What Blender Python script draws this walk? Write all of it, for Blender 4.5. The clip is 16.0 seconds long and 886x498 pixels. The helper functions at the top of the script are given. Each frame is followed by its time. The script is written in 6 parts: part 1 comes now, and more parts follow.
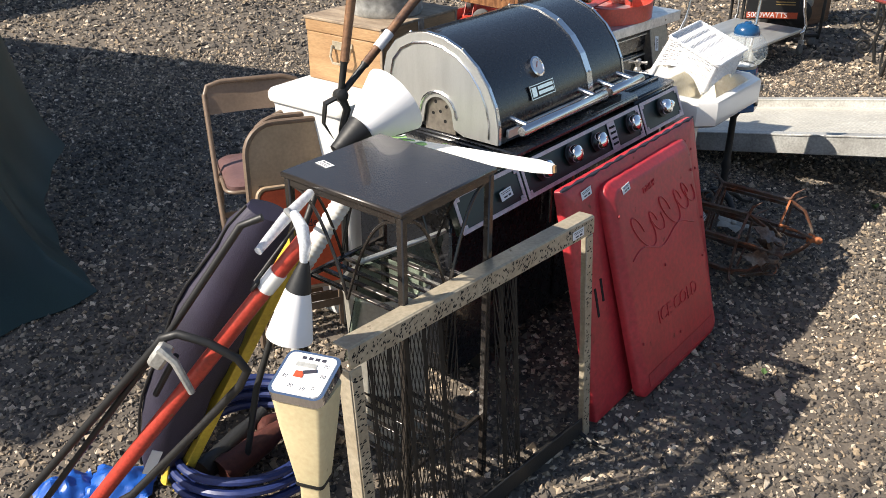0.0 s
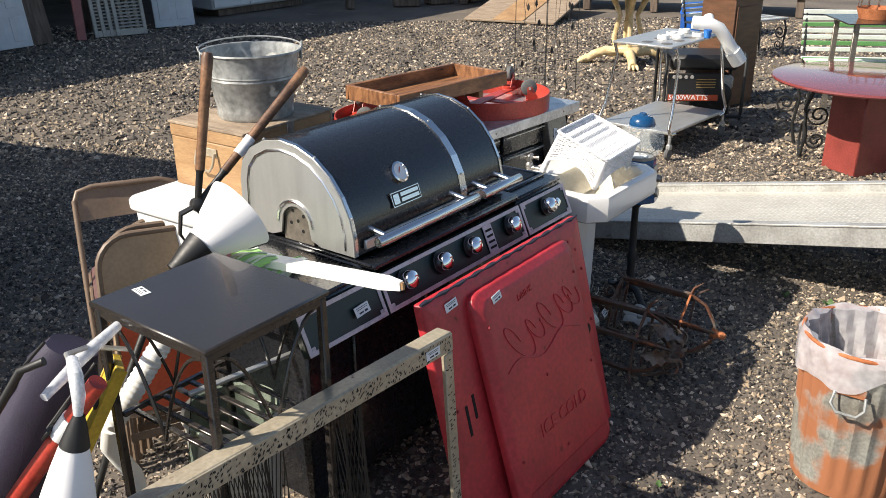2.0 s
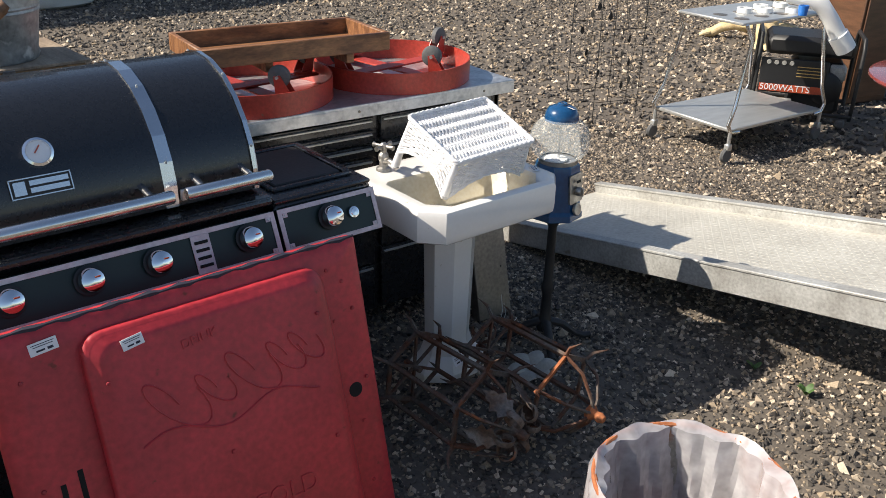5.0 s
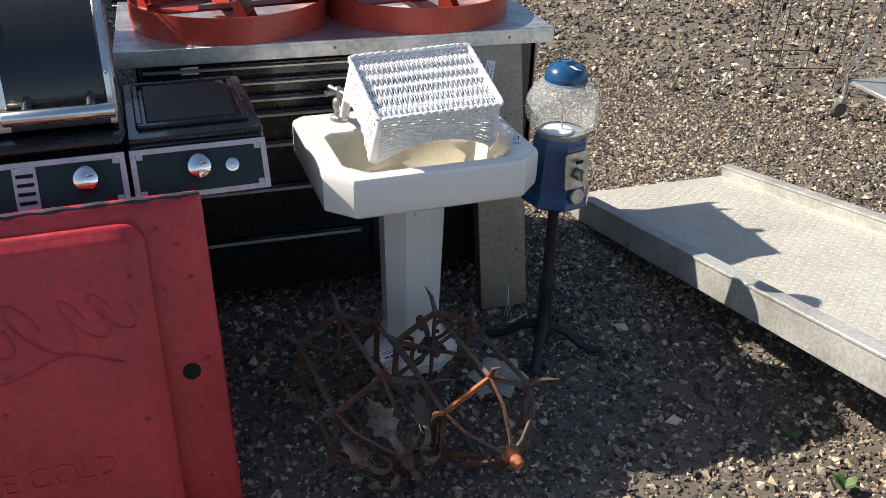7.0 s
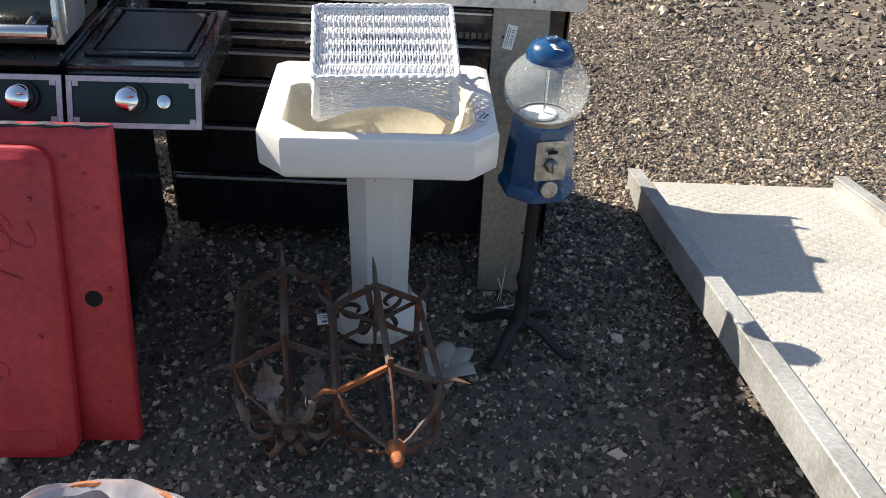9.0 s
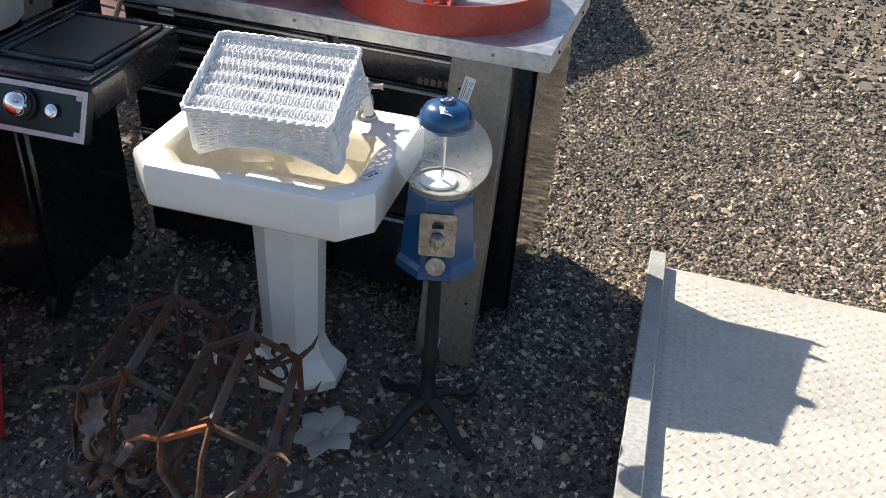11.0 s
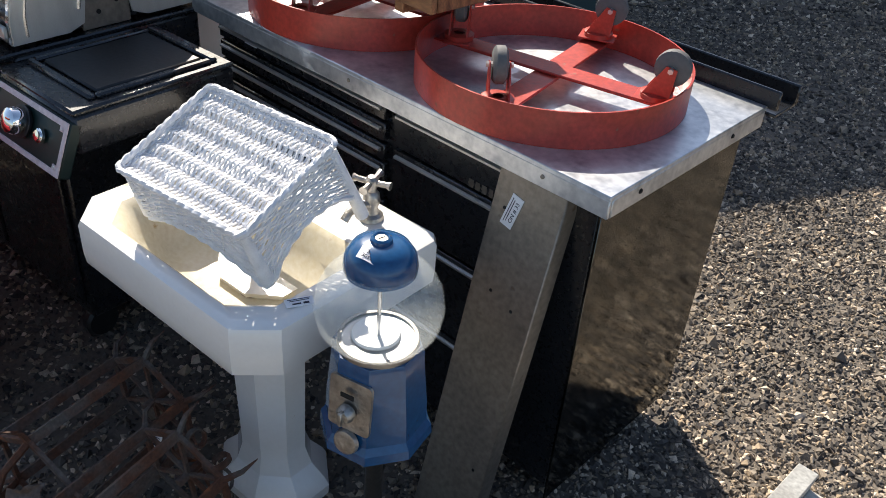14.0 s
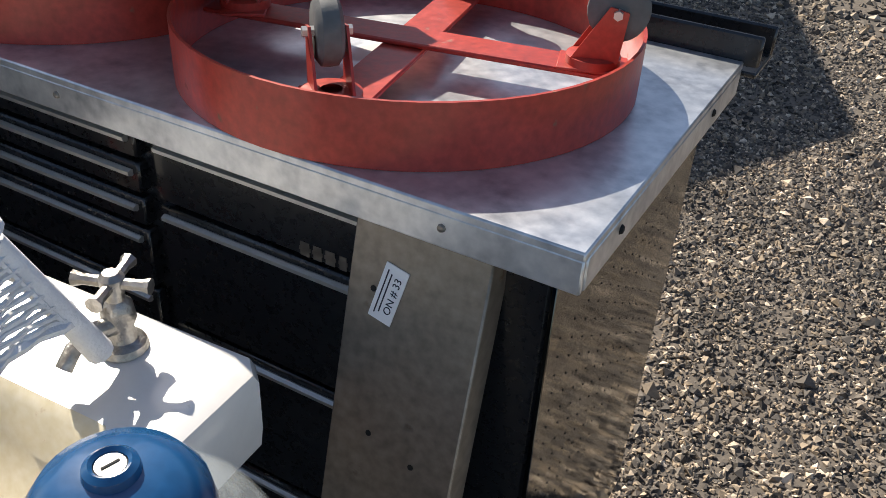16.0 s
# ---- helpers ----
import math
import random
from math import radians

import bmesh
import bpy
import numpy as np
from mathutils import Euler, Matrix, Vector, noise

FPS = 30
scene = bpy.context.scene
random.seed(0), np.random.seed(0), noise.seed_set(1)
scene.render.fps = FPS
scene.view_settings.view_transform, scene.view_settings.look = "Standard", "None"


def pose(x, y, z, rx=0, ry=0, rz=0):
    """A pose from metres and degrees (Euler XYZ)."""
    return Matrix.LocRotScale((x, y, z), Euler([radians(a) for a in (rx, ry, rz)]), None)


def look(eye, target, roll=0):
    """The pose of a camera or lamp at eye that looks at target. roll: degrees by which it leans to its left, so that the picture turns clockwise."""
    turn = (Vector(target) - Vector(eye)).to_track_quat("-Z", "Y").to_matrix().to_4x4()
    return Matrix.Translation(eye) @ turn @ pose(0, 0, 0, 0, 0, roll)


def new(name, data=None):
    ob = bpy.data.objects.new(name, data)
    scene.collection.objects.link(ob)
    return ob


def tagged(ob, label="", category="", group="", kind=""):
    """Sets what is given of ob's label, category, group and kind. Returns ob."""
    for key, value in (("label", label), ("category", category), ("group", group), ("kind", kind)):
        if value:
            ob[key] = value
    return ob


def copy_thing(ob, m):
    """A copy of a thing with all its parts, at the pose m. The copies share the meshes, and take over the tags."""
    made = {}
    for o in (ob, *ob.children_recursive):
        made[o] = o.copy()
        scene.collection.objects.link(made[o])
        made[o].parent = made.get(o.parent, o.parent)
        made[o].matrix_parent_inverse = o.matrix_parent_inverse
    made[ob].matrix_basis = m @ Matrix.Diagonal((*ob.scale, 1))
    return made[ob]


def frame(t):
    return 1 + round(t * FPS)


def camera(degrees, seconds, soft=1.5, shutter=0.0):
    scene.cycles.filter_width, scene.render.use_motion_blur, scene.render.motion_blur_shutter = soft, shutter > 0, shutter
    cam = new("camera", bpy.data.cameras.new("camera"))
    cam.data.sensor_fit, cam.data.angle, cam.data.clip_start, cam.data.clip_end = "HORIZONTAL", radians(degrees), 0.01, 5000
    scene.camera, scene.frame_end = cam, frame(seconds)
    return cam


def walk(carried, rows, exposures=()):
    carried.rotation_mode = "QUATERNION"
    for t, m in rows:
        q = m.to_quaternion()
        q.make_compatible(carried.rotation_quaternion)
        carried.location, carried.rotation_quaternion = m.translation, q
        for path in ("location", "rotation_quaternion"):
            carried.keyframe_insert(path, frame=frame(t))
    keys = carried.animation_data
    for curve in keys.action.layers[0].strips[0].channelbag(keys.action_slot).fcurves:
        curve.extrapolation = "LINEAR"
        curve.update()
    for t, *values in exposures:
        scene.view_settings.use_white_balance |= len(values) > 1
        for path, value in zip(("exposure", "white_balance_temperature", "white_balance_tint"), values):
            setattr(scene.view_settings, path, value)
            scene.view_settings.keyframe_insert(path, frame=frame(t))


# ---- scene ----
cam = camera(53.9, 16.0, soft=0.8)
PATH = [
    (0, (0.000, 0.000, 1.833), (0.000, 1.782, 0.925), 0.00),
    (0.5, (0.022, -0.020, 1.844), (0.026, 1.800, 1.013), 0.00),
    (1, (0.081, -0.026, 1.844), (0.095, 1.825, 1.086), -0.25),
    (1.5, (0.174, 0.026, 1.861), (0.221, 1.880, 1.113), -0.45),
    (2, (0.329, 0.196, 1.874), (0.408, 2.047, 1.119), -0.45),
    (2.5, (0.523, 0.341, 1.844), (0.604, 2.191, 1.087), -0.10),
    (3, (0.737, 0.462, 1.820), (0.754, 2.315, 1.066), 0.55),
    (3.5, (0.912, 0.667, 1.817), (0.841, 2.517, 1.059), 0.70),
    (4, (1.138, 0.837, 1.789), (1.008, 2.683, 1.030), 0.70),
    (4.5, (1.365, 0.966, 1.763), (1.143, 2.783, 0.958), 1.30),
    (7, (2.293, 1.922, 1.635), (1.415, 3.43, 0.658), 1.5),
    (7.5, (2.434, 2.056, 1.654), (1.454, 3.449, 0.606), 2.2),
    (8, (2.558, 2.187, 1.67), (1.479, 3.458, 0.565), 2.6),
    (8.5, (2.639, 2.351, 1.679), (1.487, 3.545, 0.562), 2.9),
    (9, (2.73, 2.521, 1.668), (1.516, 3.655, 0.555), 2.9),
    (9.5, (2.887, 2.687, 1.712), (1.618, 3.751, 0.591), 3.5),
    (9.7, (2.925, 2.759, 1.681), (1.626, 3.796, 0.569), 3.5),
    (12, (2.942, 3.701, 1.732), (1.353, 4.16, 0.608), 5.3),
    (12.5, (2.892, 3.855, 1.776), (1.266, 4.148, 0.649), 5.7),
    (13, (2.847, 3.983, 1.807), (1.206, 4.114, 0.672), 5.8),
    (13.5, (2.683, 4.046, 1.779), (1.04, 4.09, 0.64), 5.6),
    (14, (2.524, 4.146, 1.689), (0.877, 4.179, 0.555), 4.7),
    (14.5, (2.325, 4.155, 1.592), (0.676, 4.285, 0.467), 3.7),
    (15, (2.115, 4.099, 1.514), (0.476, 4.356, 0.398), 3.5),
    (15.5, (1.925, 4.158, 1.427), (0.291, 4.483, 0.321), 3.9),
    (16, (1.812, 4.167, 1.342), (0.19, 4.589, 0.251), 3.6),
]
EXPOSURES = [(0.0, 0.78), (2.5, 0.66), (4.5, 0.61), (7.0, 0.72), (8.5, 0.9), (9.5, 0.93), (12.5, 0.93), (14.0, 0.9), (16.0, 0.72)]
walk(cam, [(t, look(eye, target, roll)) for t, eye, target, roll in PATH], EXPOSURES)

# ---- world, sun, exposure ----
SUN = Vector((1.12, 0.38, -1.0)).normalized()
world = bpy.data.worlds.new("world")
scene.world = world
world.use_nodes = True
wn = world.node_tree.nodes
sky = wn.new("ShaderNodeTexSky")
sky.sky_type = "NISHITA"
sky.sun_disc = False
sky.sun_elevation = math.asin(-SUN.z)
sky.sun_rotation = math.atan2(-SUN.x, -SUN.y)
world.node_tree.links.new(sky.outputs[0], wn["Background"].inputs[0])
wn["Background"].inputs[1].default_value = 0.088
sun = new("sun", bpy.data.lights.new("sun", "SUN"))
sun.data.energy, sun.data.angle, sun.data.color = 5.0, radians(0.53), (1.0, 0.91, 0.78)
sun.matrix_world = look((-8, -6, 10), tuple(Vector((-8, -6, 10)) + SUN))


# ---- materials ----
def mat(name, col, rough=0.6, metal=0.0, col2=None, scale=6.0, amount=0.35, fine=90.0, bump=0.15, spots=None, spot_at=0.62,
        spot_scale=9.0, spot_rough=None, coat=0.0, per=0.0, island=False, stretch=(1, 1, 1)):
    """Two scales of colour change, fine relief, and spots (rust, chips, dirt) of a second colour."""
    m = bpy.data.materials.new(name)
    m.use_nodes = True
    n, li = m.node_tree.nodes, m.node_tree.links.new
    b = n["Principled BSDF"]
    tc = n.new("ShaderNodeTexCoord")
    mp = n.new("ShaderNodeMapping")
    mp.inputs["Scale"].default_value = stretch
    li(tc.outputs["Object"], mp.inputs[0])

    def noisy(s, detail):
        t = n.new("ShaderNodeTexNoise")
        t.inputs["Scale"].default_value, t.inputs["Detail"].default_value = s, detail
        li(mp.outputs[0], t.inputs["Vector"])
        return t

    big, small = noisy(scale, 5), noisy(fine, 4)
    c2 = col2 or tuple(c * 0.62 for c in col)
    mix = n.new("ShaderNodeMix")
    mix.data_type = "RGBA"
    ramp = n.new("ShaderNodeMapRange")
    ramp.inputs[1].default_value, ramp.inputs[2].default_value, ramp.inputs[4].default_value = 0.38, 0.66, amount * 1.6
    li(big.outputs[0], ramp.inputs[0])
    li(ramp.outputs[0], mix.inputs[0])
    mix.inputs[6].default_value, mix.inputs[7].default_value = (*col, 1), (*c2, 1)
    out = mix.outputs[2]
    mix2 = n.new("ShaderNodeMix")
    mix2.data_type, mix2.blend_type = "RGBA", "OVERLAY"
    mix2.inputs[0].default_value = min(1, amount)
    li(out, mix2.inputs[6])
    li(small.outputs[0], mix2.inputs[7])
    out = mix2.outputs[2]
    if per:
        oi = n.new("ShaderNodeNewGeometry" if island else "ShaderNodeObjectInfo")
        src = oi.outputs["Random Per Island"] if island else oi.outputs["Random"]
        if island:
            cr = n.new("ShaderNodeValToRGB")
            el = cr.color_ramp.elements
            el[0].position, el[0].color = 0.0, (0.16, 0.16, 0.18, 1)
            el[1].position, el[1].color = 1.0, (3.1, 2.95, 2.75, 1)
            for p, c in ((0.35, (0.48, 0.48, 0.5)), (0.62, (0.95, 0.91, 0.86)), (0.78, (1.35, 1.18, 0.95)), (0.92, (1.95, 1.85, 1.7))):
                e = el.new(p)
                e.color = (*c, 1)
            li(src, cr.inputs[0])
            mu = n.new("ShaderNodeMix")
            mu.data_type, mu.blend_type = "RGBA", "MULTIPLY"
            mu.inputs[0].default_value = 1
            li(out, mu.inputs[6])
            li(cr.outputs[0], mu.inputs[7])
            out = mu.outputs[2]
        hv = n.new("ShaderNodeHueSaturation")
        mr = n.new("ShaderNodeMapRange")
        mr.inputs[3].default_value, mr.inputs[4].default_value = 1 - per, 1 + per
        li(src, mr.inputs[0])
        li(mr.outputs[0], hv.inputs["Value"])
        li(out, hv.inputs["Color"])
        out = hv.outputs[0]
    rn = n.new("ShaderNodeMapRange")
    rn.inputs[3].default_value, rn.inputs[4].default_value = max(0.02, rough * 0.8), min(1, rough * 1.2)
    li(small.outputs[0], rn.inputs[0])
    rough_out = rn.outputs[0]
    if spots:
        sp = noisy(spot_scale, 8)
        st = n.new("ShaderNodeMapRange")
        st.inputs[1].default_value, st.inputs[2].default_value = spot_at, spot_at + 0.05
        li(sp.outputs[0], st.inputs[0])
        m3 = n.new("ShaderNodeMix")
        m3.data_type = "RGBA"
        m3.inputs[7].default_value = (*spots, 1)
        li(st.outputs[0], m3.inputs[0])
        li(out, m3.inputs[6])
        out = m3.outputs[2]
        r3 = n.new("ShaderNodeMix")
        r3.inputs[3].default_value = spot_rough or 0.85
        li(st.outputs[0], r3.inputs[0])
        li(rough_out, r3.inputs[2])
        rough_out = r3.outputs[0]
        if metal:
            inv = n.new("ShaderNodeMath")
            inv.operation, inv.inputs[0].default_value = "SUBTRACT", metal
            li(st.outputs[0], inv.inputs[1])
            li(inv.outputs[0], b.inputs["Metallic"])
    li(out, b.inputs["Base Color"])
    li(rough_out, b.inputs["Roughness"])
    if not (spots and metal):
        b.inputs["Metallic"].default_value = metal
    b.inputs["Coat Weight"].default_value = coat
    if bump:
        bp = n.new("ShaderNodeBump")
        bp.inputs["Strength"].default_value, bp.inputs["Distance"].default_value = bump, 0.004
        li(small.outputs[0], bp.inputs["Height"])
        li(bp.outputs[0], b.inputs["Normal"])
    return m


def glass_mat(name, col=(1, 1, 1), rough=0.02):
    m = bpy.data.materials.new(name)
    m.use_nodes = True
    b = m.node_tree.nodes["Principled BSDF"]
    b.inputs["Base Color"].default_value = (*col, 1)
    b.inputs["Transmission Weight"].default_value, b.inputs["Roughness"].default_value, b.inputs["IOR"].default_value = 1, rough, 1.3
    return m


def clear_mat(name, col, alpha, rough=0.12):
    """Thin clear film or shell: mostly see-through, with a gloss."""
    m = bpy.data.materials.new(name)
    m.use_nodes = True
    n, li = m.node_tree.nodes, m.node_tree.links.new
    b = n["Principled BSDF"]
    b.inputs["Base Color"].default_value = (*col, 1)
    b.inputs["Roughness"].default_value = rough
    noi = n.new("ShaderNodeTexNoise")
    noi.inputs["Scale"].default_value = 14
    mr = n.new("ShaderNodeMapRange")
    mr.inputs[3].default_value, mr.inputs[4].default_value = alpha * 0.5, alpha * 1.5
    li(noi.outputs[0], mr.inputs[0])
    li(mr.outputs[0], b.inputs["Alpha"])
    return m


RUST = (0.17, 0.06, 0.025)
M = dict(
    ground=mat("gravel_bed", (0.15, 0.125, 0.10), 0.95, col2=(0.085, 0.072, 0.06), scale=1.2, amount=0.5, fine=60, bump=0.9, spots=(0.165, 0.137, 0.108), spot_at=0.6, spot_scale=1.7),
    stone=mat("gravel_stone", (0.248, 0.214, 0.176), 0.8, col2=(0.14, 0.125, 0.105), scale=1.3, amount=0.4, fine=150, bump=0.2, per=0.1, island=True),
    black=mat("black_enamel", (0.012, 0.013, 0.016), 0.28, scale=3, amount=0.3, bump=0.02, coat=0.4),
    blackp=mat("black_plastic", (0.014, 0.014, 0.015), 0.5, bump=0.1),
    blacki=mat("black_iron", (0.018, 0.018, 0.018), 0.5, spots=(0.05, 0.03, 0.02), spot_at=0.66, bump=0.3),
    green_panel=mat("dark_green_panel", (0.006, 0.02, 0.018), 0.42, bump=0.02),
    film=mat("pinkish_white_film", (0.66, 0.55, 0.58), 0.4, scale=20, spots=(0.05, 0.06, 0.06), spot_at=0.68, spot_scale=40),
    steel=mat("brushed_steel", (0.62, 0.62, 0.6), 0.42, 0.75, scale=4, amount=0.2, fine=160, bump=0.04, stretch=(1, 6, 1)),
    steelb=mat("bright_steel", (0.72, 0.72, 0.72), 0.22, 1.0, scale=4, amount=0.15, fine=200, bump=0.03),
    chrome=mat("chrome", (0.85, 0.85, 0.86), 0.06, 1.0, amount=0.05, bump=0),
    galv=mat("galvanised_steel", (0.67, 0.69, 0.71), 0.36, 0.76, col2=(0.47, 0.49, 0.52), scale=14, amount=0.6, fine=60, bump=0.04, spots=(0.5, 0.51, 0.5), spot_at=0.64, spot_scale=5, spot_rough=0.6),
    galvold=mat("weathered_galvanised", (0.42, 0.43, 0.42), 0.55, 0.5, col2=(0.24, 0.25, 0.25), scale=9, amount=0.7, fine=50, bump=0.1, spots=(0.55, 0.54, 0.5), spot_at=0.63),
    side=mat("polished_sheet", (0.095, 0.095, 0.088), 0.09, 1.0, col2=(0.06, 0.06, 0.056), scale=3, amount=0.5, bump=0.1, fine=25),
    channel=mat("scratched_steel", (0.30, 0.265, 0.225), 0.45, 0.75, col2=(0.2, 0.18, 0.16), scale=5, amount=0.5, fine=70, bump=0.06, spots=(0.13, 0.085, 0.05), spot_at=0.67, spot_scale=12),
    red=mat("faded_red_enamel", (0.50, 0.035, 0.045), 0.42, col2=(0.34, 0.022, 0.03), scale=5, amount=0.45, fine=60, bump=0.06, spots=(0.2, 0.045, 0.035), spot_at=0.69, spot_scale=20),
    redb=mat("embossed_red_enamel", (0.40, 0.027, 0.036), 0.5, col2=(0.28, 0.02, 0.028), scale=20, amount=0.5),
    orange=mat("orange_red_paint", (0.44, 0.05, 0.032), 0.36, col2=(0.33, 0.04, 0.028), scale=9, amount=0.5, spots=(0.25, 0.12, 0.08), spot_at=0.69, spot_scale=30, bump=0.08),
    rubber=mat("grey_rubber", (0.12, 0.12, 0.12), 0.7, bump=0.2),
    porcelain=mat("white_porcelain", (0.80, 0.78, 0.75), 0.2, scale=3, amount=0.12, bump=0.01, coat=0.5, spots=(0.42, 0.34, 0.22), spot_at=0.70, spot_scale=34, spot_rough=0.4),
    basin=mat("yellowed_porcelain", (0.76, 0.69, 0.53), 0.2, scale=6, amount=0.3, bump=0.02, spots=(0.4, 0.28, 0.14), spot_at=0.7, spot_scale=18),
    wicker=mat("white_wicker", (0.78, 0.78, 0.80), 0.6, scale=30, amount=0.25, fine=300, bump=0.3),
    blue=mat("blue_enamel", (0.010, 0.070, 0.185), 0.22, scale=8, amount=0.3, bump=0.03, coat=0.25, spots=(0.004, 0.02, 0.05), spot_at=0.72),
    bluep=mat("blue_plastic", (0.02, 0.16, 0.55), 0.4),
    tag=mat("paper_tag", (0.8, 0.8, 0.82), 0.7, amount=0.1, bump=0.02),
    ink=mat("ink", (0.03, 0.03, 0.05), 0.7, bump=0),
    lead=mat("zinc_plate", (0.45, 0.43, 0.4), 0.4, 0.9, scale=30, amount=0.6, fine=120, bump=0.5),
    rust=mat("rusty_iron", (0.125, 0.105, 0.09), 0.8, 0.2, col2=(0.12, 0.05, 0.028), scale=12, amount=0.8, fine=120, bump=0.5, spots=(0.26, 0.085, 0.03), spot_at=0.64, spot_scale=14),
    leafiron=mat("dull_leaf_iron", (0.17, 0.15, 0.135), 0.6, 0.4, col2=(0.12, 0.07, 0.045), scale=14, amount=0.7, fine=120, bump=0.4, spots=(0.24, 0.09, 0.04), spot_at=0.66, spot_scale=16),
    tubwhite=mat("ivory_moulded_plastic", (0.68, 0.68, 0.65), 0.45, scale=2, amount=0.2, fine=80, bump=0.03, spots=(0.5, 0.49, 0.45), spot_at=0.68, spot_scale=5),
    rustb=mat("bright_rust", (0.42, 0.15, 0.06), 0.85, col2=(0.3, 0.09, 0.03), scale=20, amount=0.6, bump=0.4),
    brass=mat("spotted_brass_trim", (0.46, 0.40, 0.30), 0.45, 0.3, col2=(0.33, 0.27, 0.19), scale=12, amount=0.4, bump=0.2, spots=(0.15, 0.11, 0.075), spot_at=0.68, spot_scale=25),
    mesh=mat("dark_mesh", (0.035, 0.03, 0.025), 0.6, 0.4, bump=0.2),
    table=mat("bronze_brown_paint", (0.042, 0.036, 0.032), 0.25, 0.3, scale=4, amount=0.3, bump=0.02, coat=0.3),
    wood=mat("pale_plywood", (0.42, 0.26, 0.13), 0.6, col2=(0.30, 0.17, 0.08), scale=5, amount=0.5, fine=40, bump=0.2, stretch=(1, 1, 6), spots=(0.2, 0.12, 0.07), spot_at=0.7),
    woodtop=mat("weathered_wood", (0.36, 0.28, 0.2), 0.75, col2=(0.22, 0.16, 0.11), scale=5, amount=0.6, fine=50, bump=0.3, stretch=(1, 5, 1)),
    woodtray=mat("brown_varnished_wood", (0.3, 0.14, 0.06), 0.5, col2=(0.13, 0.055, 0.025), scale=6, amount=0.7, fine=50, bump=0.2, stretch=(1, 8, 3), spots=(0.05, 0.025, 0.015), spot_at=0.68),
    handle=mat("worn_ash_handle", (0.25, 0.13, 0.065), 0.5, col2=(0.1, 0.05, 0.03), scale=12, amount=0.7, bump=0.15),
    whitep=mat("white_plastic", (0.82, 0.82, 0.8), 0.35, amount=0.1, bump=0.02),
    shade=mat("white_lamp_shade", (0.84, 0.83, 0.84), 0.45, amount=0.06, bump=0.02),
    plasticwrap=clear_mat("plastic_wrap", (0.85, 0.87, 0.9), 0.55, 0.15),
    bagfilm=clear_mat("bin_liner_film", (0.56, 0.54, 0.56), 0.62, 0.2),
    chairmetal=mat("taupe_enamel", (0.19, 0.135, 0.095), 0.4, amount=0.3, bump=0.05),
    chairback=mat("beige_enamel", (0.43, 0.31, 0.2), 0.42, amount=0.25, bump=0.04),
    vinyl=mat("brown_vinyl", (0.16, 0.09, 0.085), 0.35, amount=0.3, bump=0.15),
    redcard=mat("orange_red_seat", (0.66, 0.11, 0.04), 0.5, amount=0.3, bump=0.05),
    cream=mat("cream_enamel", (0.72, 0.60, 0.36), 0.4, amount=0.25, bump=0.03, spots=(0.25, 0.16, 0.09), spot_at=0.73, spot_scale=14),
    yellow=mat("yellow_paint", (0.62, 0.44, 0.05), 0.45, amount=0.4, bump=0.05, spots=(0.1, 0.08, 0.04), spot_at=0.68, spot_scale=20),
    navy=mat("navy_nylon", (0.035, 0.03, 0.055), 0.6, col2=(0.02, 0.018, 0.03), scale=7, amount=0.5, fine=300, bump=0.3),
    hose=mat("blue_hose", (0.02, 0.035, 0.14), 0.45, amount=0.3, bump=0.1),
    tarpb=mat("blue_tarp", (0.015, 0.1, 0.45), 0.4, amount=0.4, bump=0.4, fine=30),
    tarp=mat("dark_green_tarp", (0.008, 0.03, 0.026), 0.5, col2=(0.005, 0.018, 0.016), scale=3, amount=0.5, fine=200, bump=0.15),
    deck=mat("aluminium_deck", (0.58, 0.56, 0.5), 0.5, 0.3, col2=(0.45, 0.43, 0.38), scale=3, amount=0.4, fine=60, bump=0.06, spots=(0.36, 0.3, 0.22), spot_at=0.68, spot_scale=4),
    rail=mat("grey_alloy_rail", (0.46, 0.46, 0.44), 0.5, 0.3, col2=(0.3, 0.29, 0.27), scale=6, amount=0.5, bump=0.08, spots=(0.22, 0.2, 0.17), spot_at=0.68),
    can=mat("rusting_galvanised_can", (0.30, 0.30, 0.27), 0.65, 0.3, col2=(0.20, 0.18, 0.15), scale=6, amount=0.6, bump=0.2, spots=(0.30, 0.115, 0.05), spot_at=0.42, spot_scale=3.2),
    brick=mat("brick_red_paint", (0.27, 0.055, 0.045), 0.35, amount=0.4, bump=0.1),
    redtop=mat("glossy_oxide_red", (0.22, 0.05, 0.045), 0.12, scale=5, amount=0.25, bump=0.01, coat=0.6),
    yellowiron=mat("antique_yellow_paint", (0.72, 0.57, 0.33), 0.5, col2=(0.52, 0.38, 0.18), scale=14, amount=0.5, bump=0.1),
    barrel=mat("blue_drum_plastic", (0.02, 0.12, 0.5), 0.4, amount=0.2),
    doorw=mat("white_door_paint", (0.62, 0.64, 0.66), 0.5, amount=0.2, bump=0.05),
    shutter=mat("greige_shutter_paint", (0.42, 0.4, 0.35), 0.6, amount=0.3, bump=0.1),
    pinkb=mat("faded_red_board", (0.33, 0.12, 0.11), 0.7, amount=0.4),
    oldwood=mat("grey_brown_board", (0.16, 0.12, 0.09), 0.8, col2=(0.09, 0.065, 0.05), amount=0.7, scale=4, stretch=(6, 6, 1), bump=0.4),
    barn=mat("dark_barn_board", (0.05, 0.04, 0.035), 0.85, amount=0.5, bump=0.3, per=0.3),
    towel=mat("lime_striped_cloth", (0.75, 0.8, 0.72), 0.85, amount=0.2, bump=0.4, fine=400),
